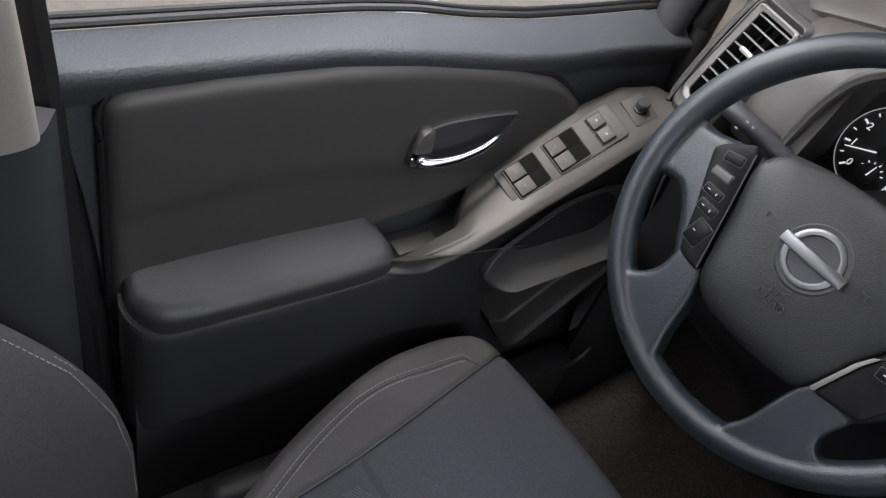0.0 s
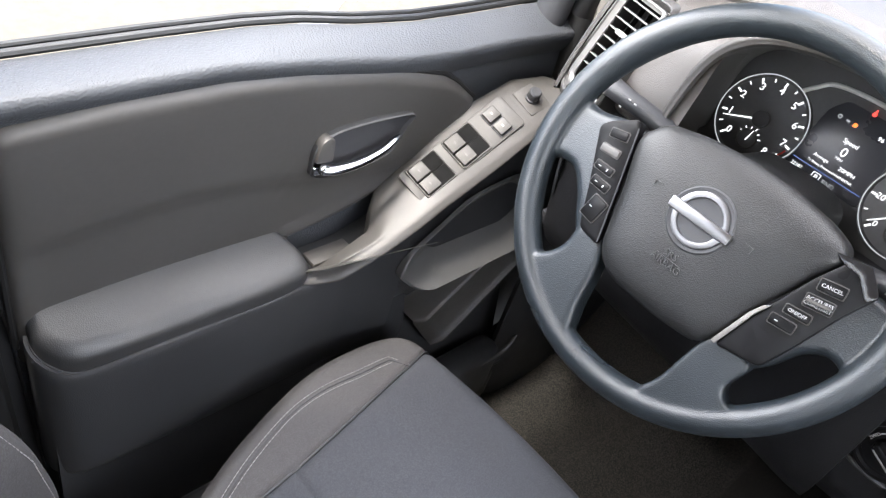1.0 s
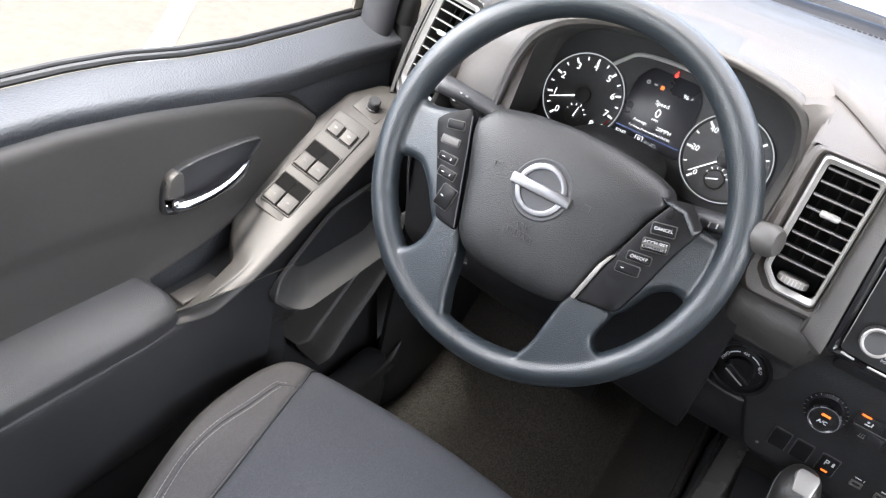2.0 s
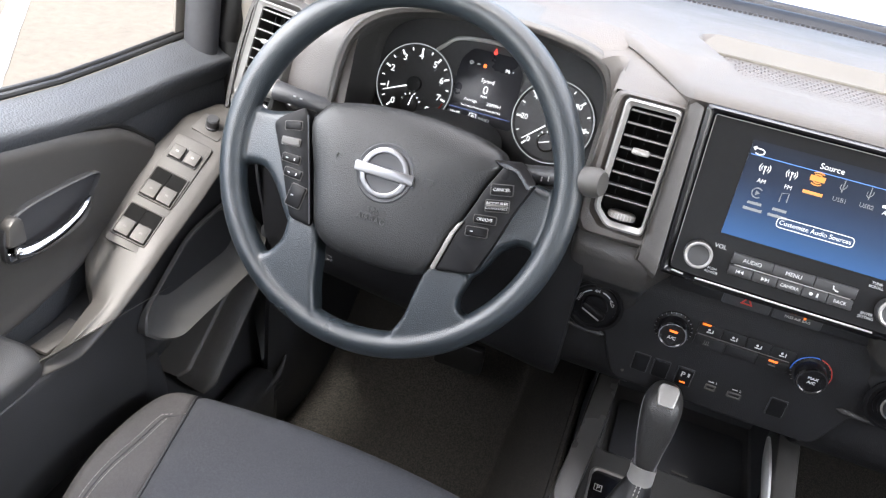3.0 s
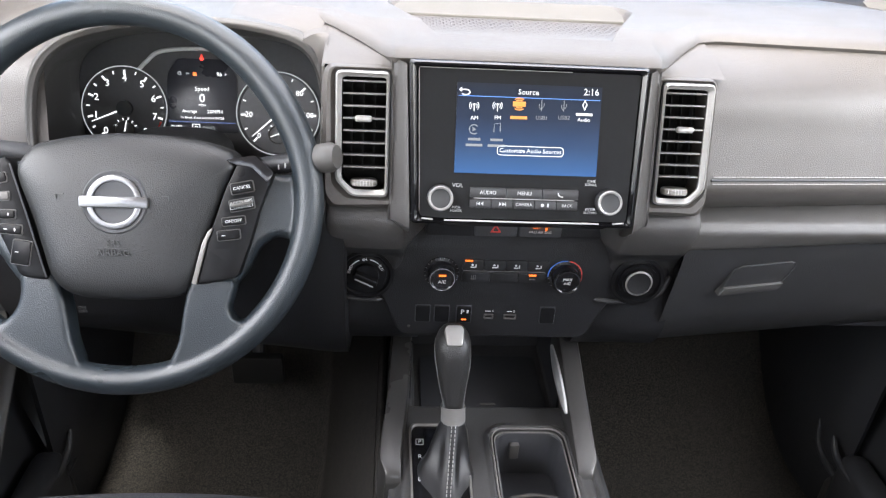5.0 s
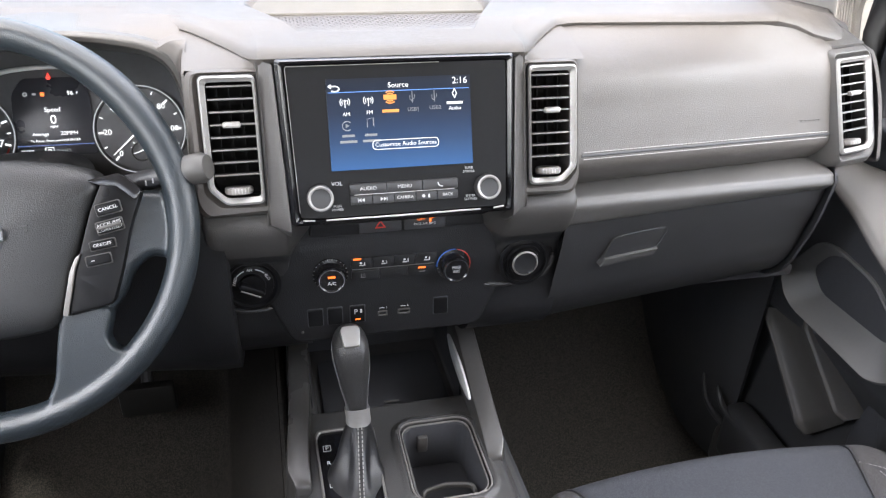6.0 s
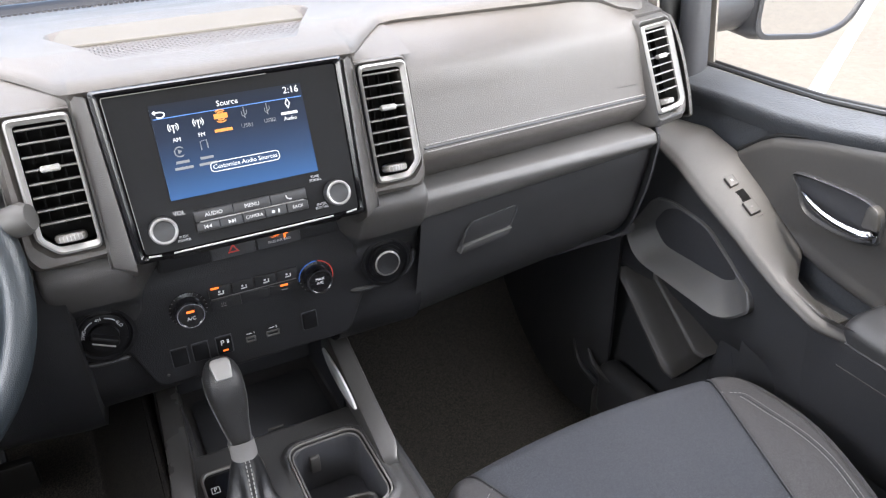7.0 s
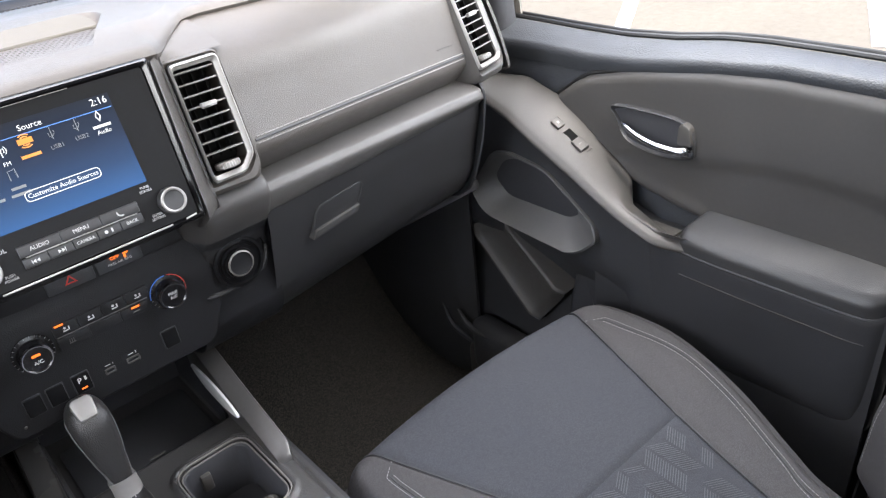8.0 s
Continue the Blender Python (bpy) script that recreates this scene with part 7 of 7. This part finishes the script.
def seat(s, group, slid=0.0, out=0.0, spread=0.0):
    """One seat; slid moves its cushion forward, out moves it towards the door, spread widens its seams to the rear."""
    mid = s * 0.4
    cx = mid + s * out
    ob = thing("front_seat", "charcoal cloth front seat with stitched bolsters and a herringbone insert", "car seat", (cx, 0.4, 0.5), group=group)

    def sheet(us, y0, y1, ny, name, mat, label, parent=ob):
        rws = []
        for k in range(len(us(0.5))):
            row = []
            for j in range(ny):
                y = y0 + (y1 - y0) * j / (ny - 1)
                u = us(y)[k]
                row.append((cx + s * u, y + slid, cushion_z(u, y, spread)))
            rws.append(row)
        return part(name, grid(rws, 0, 0, raw=True), mat, parent, label, smooth=60)

    def seam(y):
        return seam_u(y) + spread * max(0.0, 0.62 - y)

    front = 0.684
    sheet(lambda y: np.linspace(-seam(y), seam(y), 44), 0.402, front, 60, "seat_cushion", FABRIC, "woven charcoal cloth seat cushion")
    sheet(lambda y: np.linspace(-seam(y), seam(y), 44), 0.12, 0.402, 40, "insert", FABRIC, "darker cloth insert")
    for g in (-1, 1):
        sheet(lambda y: g * np.linspace(seam(y), edge_u(y), 30), 0.12, front - 0.004, 90, "bolster", FABRICBOLSTER, "raised side bolster")
        # skirt below the rolled edge
        net2 = [[(cx + s * g * (edge_u(y) + x), y + slid, cushion_z(edge_u(y), y, spread) + z) for x, z in ((-0.001, 0.0005), (0.006, -0.012), (0.009, -0.04), (0.004, -0.16))] for y in np.linspace(0.12, 0.68, 24)]
        part("seat_side", grid(net2, 40, 12, thick=0.006), FABRICBOLSTER, ob)
        # seam welt and stitching
        yy2 = np.linspace(0.14, 0.66, 60)
        part("seam", tube([(cx + s * g * (seam(y) + 0.0005), y + slid, cushion_z(seam(y) - 0.004, y, spread) - 0.0005) for y in yy2], 0.0016, n=6), DARK, ob)
        curve = [(seam_u(0.607) + 0.003, 0.607)] + [(edge_u(y) - 0.021 - 0.016 * smooth_step(0.42, 0.55, y), y) for y in np.linspace(0.588, 0.16, 90)]
        for off in (0.0, 0.009):
            part("stitching", stitches([(cx + s * g * (u - off), y + slid - 0.3 * off, cushion_z(u - off, y, spread) + 0.0008) for u, y in curve if u - off > seam_u(y) + 0.001], pitch=0.0055, length=0.0038, r=0.00052), SEATTHREAD, ob, "row of pale stitches")
        part("piping", tube([(cx + s * g * (u - 0.0045), y + slid - 0.0013, cushion_z(u - 0.0045, y, spread)) for u, y in curve], 0.0012, n=6), DARK, ob)
    net2 = [[(cx + s * u, slid + 0.684 - 0.02 * (abs(u) / 0.25) ** 2 + dy, z) for z, dy in ((0.778, -0.004), (0.74, 0.004), (0.66, -0.01))] for u in np.linspace(-0.255, 0.255, 9)]
    part("seat_front", grid(net2, 24, 8, thick=0.006), FABRICBOLSTER, ob)
    part("seat_base", box((cx, 0.38 + slid, 0.6), (0.42, 0.5, 0.19), 0.02), DARK, ob, "dark seat base")
    # herringbone threads woven in the insert
    bm5 = bmesh.new()
    for row in range(9):
        u0 = -0.112 + row * 0.025
        for k in range(76):
            y = 0.395 - k * 0.0034
            d = 1 if row % 2 else -1
            a2, b3 = (u0 + 0.002, y), (u0 + 0.023, y + d * 0.012)
            if y + d * 0.012 > 0.397 or max(abs(a2[0]), abs(b3[0])) > seam(y) - 0.004 or (k + 5 * row) % 23 < 6:
                continue
            vs = []
            for (u, v), e in ((a2, -1), (b3, -1), (b3, 1), (a2, 1)):
                vv = v + e * 0.0006
                vs.append(bm5.verts.new((cx + s * u, vv + slid, cushion_z(u, vv, spread) + 0.0007)))
            bm5.faces.new(vs)
    bmesh.ops.solidify(bm5, geom=bm5.faces[:], thickness=0.0005)
    tagged(part("herringbone_weave", bm5, HERRING, ob, "pale herringbone threads"), kind="stuff")
    # backrest, its side bolsters curving forward
    edge_y, edge_z = [0.222, 0.218, 0.205, 0.175, 0.13, 0.07, 0.02, -0.02], [0.78, 0.87, 0.95, 1.03, 1.1, 1.2, 1.3, 1.4]
    net2 = []
    for z in np.linspace(0.78, 1.38, 14):
        ye = np.interp(z, edge_z, edge_y)
        ym = np.interp(z, [0.78, 0.9, 1.1, 1.38], [0.13, 0.1, 0.05, -0.03])
        k = 1 - 0.15 * max(0, (z - 1.15) / 0.23)
        net2.append([(mid + s * u * k, y, z) for u, y in ((-0.25, ym - 0.12), (-0.262, ye - 0.05), (-0.245, ye - 0.008), (-0.225, ye - 0.002), (-0.18, (ye + ym) / 2), (-0.13, ym), (0, ym + 0.006), (0.13, ym), (0.18, (ye + ym) / 2), (0.225, ye - 0.002), (0.245, ye - 0.008), (0.262, ye - 0.05), (0.25, ym - 0.12))])
    part("backrest", grid(net2, 40, 60), FABRICBOLSTER, ob, "cloth backrest with side bolsters")
    part("backrest_back", box((mid, -0.09, 1.05), (0.46, 0.06, 0.55), 0.03), FABRICBOLSTER, ob)
    for g in (-1, 1):
        for off in (0.0, 0.007):
            part("stitching", stitches([(mid + s * g * (0.231 - off), np.interp(z, edge_z, edge_y) - 0.0005 - 0.3 * off, z) for z in np.linspace(0.8, 1.16, 40)], r=0.00055), SEATTHREAD, ob, "row of pale stitches")
    return ob


seat(-1, "front seats", slid=0.025, out=0.006, spread=0.13)
seat(1, "front seats")

# ---- door switches ----
def strip_pose(s, y, across, turn=0):
    """A pose on the switch panel of the door: x along it to the front, y towards the door."""
    def at(y2, k):
        a, b2 = np.interp(y2, IN_Y, IN_Z), np.interp(y2, OUT_Y, OUT_Z)
        return Vector((s * (0.668 + 0.068 * k), y2, a + (b2 - a) * k + 0.003))
    o = at(y, across)
    fx = (at(y + 0.03, across) - at(y - 0.03, across)).normalized()
    fy = (at(y, across + 0.3) - at(y, across - 0.3)).normalized()
    fz = fx.cross(fy) * (1 if s < 0 else 1)
    if fz.z < 0:
        fz = -fz
    fy = fz.cross(fx)
    return Matrix(((fx.x, fy.x, fz.x, o.x), (fx.y, fy.y, fz.y, o.y), (fx.z, fy.z, fz.z, o.z), (0, 0, 0, 1)))


def rocker(parent, m, w, h, name="window_switch", sign=True):
    # flat plate, its black painted in place of a deep well's shade
    well = part("switch_well", slab(rect(w, h, 0, 0, 0.0015), 0.0012, 0.0002, m), WELL, parent, "flat black plate for the shade of a deep switch well")
    k = part(name, slab(rect(w * 0.5, h * 0.92, -w * 0.24, 0, 0.0015), 0.0065, 0.0015, m), STRIP, parent, "grey window switch")
    if sign:
        part("switch_sign", box((-w * 0.24, 0, 0.0067), (0.0022, 0.004, 0.0003), 0, m), PRINTDIM, k)
    return well


base = strip_pose(-1, 0.744, 0.5)
plate_m = base @ pose(0, 0, 0.0)
part("switch_plate", slab(rect(0.17, 0.05, 0.0, 0.0, 0.006), 0.0035, 0.0012, plate_m @ pose(0, 0, -0.0015)), STRIP, driver_door, "grey switch plate")
for x in (-0.052, 0.006):
    for v in (-0.0105, 0.0105):
        rocker(driver_door, plate_m @ pose(x, v, 0.0018), 0.043, 0.0205)
    part("switch_border", frame_slab(rect(0.0475, 0.0455, x, 0, 0.003), rect(0.043, 0.0415, x, 0, 0.002), 0.0042, 0.0008, plate_m), STRIP, driver_door, "raised border round two window switches")
for v in (-0.0105, 0.0105):
    k = part("lock_switch", slab(rect(0.019, 0.017, 0.057, v, 0.002), 0.006, 0.0015, plate_m @ pose(0, 0, 0.0018)), STRIP, driver_door, "small grey switch")
    part("switch_rim", frame_slab(rect(0.022, 0.02, 0.057, v, 0.002), rect(0.019, 0.017, 0.057, v, 0.002), 0.0035, 0.0005, plate_m), DARK, k)
    part("switch_sign", box((0.057, v, 0.0081), (0.0025, 0.004, 0.0003), 0, plate_m), THREAD, k)
mk = strip_pose(-1, 0.852, 0.5)
part("mirror_plate", slab(rect(0.036, 0.04, 0, 0, 0.003), 0.003, 0.001, mk @ pose(0, 0, -0.0015)), STRIP, driver_door)
part("mirror_knob", lathe([(0, 0), (0.009, 0), (0.009, 0.003), (0.0078, 0.004), (0.0085, 0.014), (0.007, 0.016), (0, 0.016)], 28, mk @ pose(0, 0, 0.0015)), HARD, driver_door, "round black mirror knob")
pm = strip_pose(1, 0.735, 0.52)
part("switch_plate", slab(rect(0.082, 0.026, 0, 0, 0.004), 0.0035, 0.0012, pm @ pose(0, 0, -0.0015)), STRIP, passenger_door, "grey switch plate")
rocker(passenger_door, pm @ pose(-0.014, 0, 0.0018), 0.044, 0.0185)
k = part("lock_switch", slab(rect(0.018, 0.015, 0.025, 0, 0.002), 0.006, 0.0015, pm @ pose(0, 0, 0.0018)), STRIP, passenger_door, "small grey lock switch")
part("switch_sign", box((0.025, 0, 0.0081), (0.004, 0.003, 0.0003), 0, pm), THREAD, k)

# ---- outside mirrors and demister grilles ----
for s in (-1, 1):
    mir = thing("side_mirror", "black outside mirror on the front door", "side mirror", (s * 0.85, 1.0, 1.2), group="side mirrors")
    mm = pose(s * 1.06, 0.955, 1.305, 90, 0, s * 6) @ Matrix.Diagonal((s, 1, 1, 1))
    outl = rounded([(-0.16, -0.082), (0.03, -0.108), (0.115, -0.098), (0.17, -0.04), (0.165, 0.1), (-0.155, 0.1)], 0.035, 6)
    hs = bmesh.new()
    prev = None
    for k2, z in ((1.0, 0.0), (1.03, -0.02), (0.98, -0.07), (0.75, -0.11), (0.3, -0.125)):
        ring = [hs.verts.new((x * k2, y * k2, z)) for x, y in outl]
        if prev:
            for i in range(len(outl)):
                hs.faces.new((prev[i], prev[(i + 1) % len(outl)], ring[(i + 1) % len(outl)], ring[i]))
        prev = ring
    hs.faces.new(prev)
    hs.transform(mm)
    part("mirror_housing", hs, HARD, mir, "black mirror housing")
    part("mirror_rim", frame_slab(outl, [(x * 0.93, y * 0.91) for x, y in outl], 0.006, 0.002, mm), HARD, mir)
    part("mirror_glass", slab([(x * 0.93, y * 0.91) for x, y in outl], 0.002, 0, mm), MIRROR, mir, "mirror glass")
    part("mirror_arm", tube([(s * 0.815, 0.985, 1.275), (s * 0.86, 0.99, 1.275), (s * 0.94, 0.99, 1.28)], [0.045, 0.044, 0.05], n=16), HARD, mir)

# ---- slotted grilles on the windscreen pillars ----
for s in (-1, 1):
    g = thing("pillar_grille", "pale slotted demister grille on the windscreen pillar", "grille", (s * 0.7, 1.0, 1.28), group="pillar grilles")
    gm = face(s * 0.7, 1.0, 1.335, 10, s * 20)
    part("grille_frame", frame_slab(rect(0.045, 0.11, 0, 0, 0.008), rect(0.035, 0.098, 0, 0, 0.006), 0.004, 0.001, gm), BEIGE, g)
    part("grille_back", slab(rect(0.035, 0.098, 0, 0, 0.006), 0.001, 0, gm), DARK, g)
    for k in range(5):
        part("slat", box((-0.0135 + k * 0.00675, 0, 0.002), (0.0028, 0.096, 0.003), 0.0005, gm), BEIGE, g)
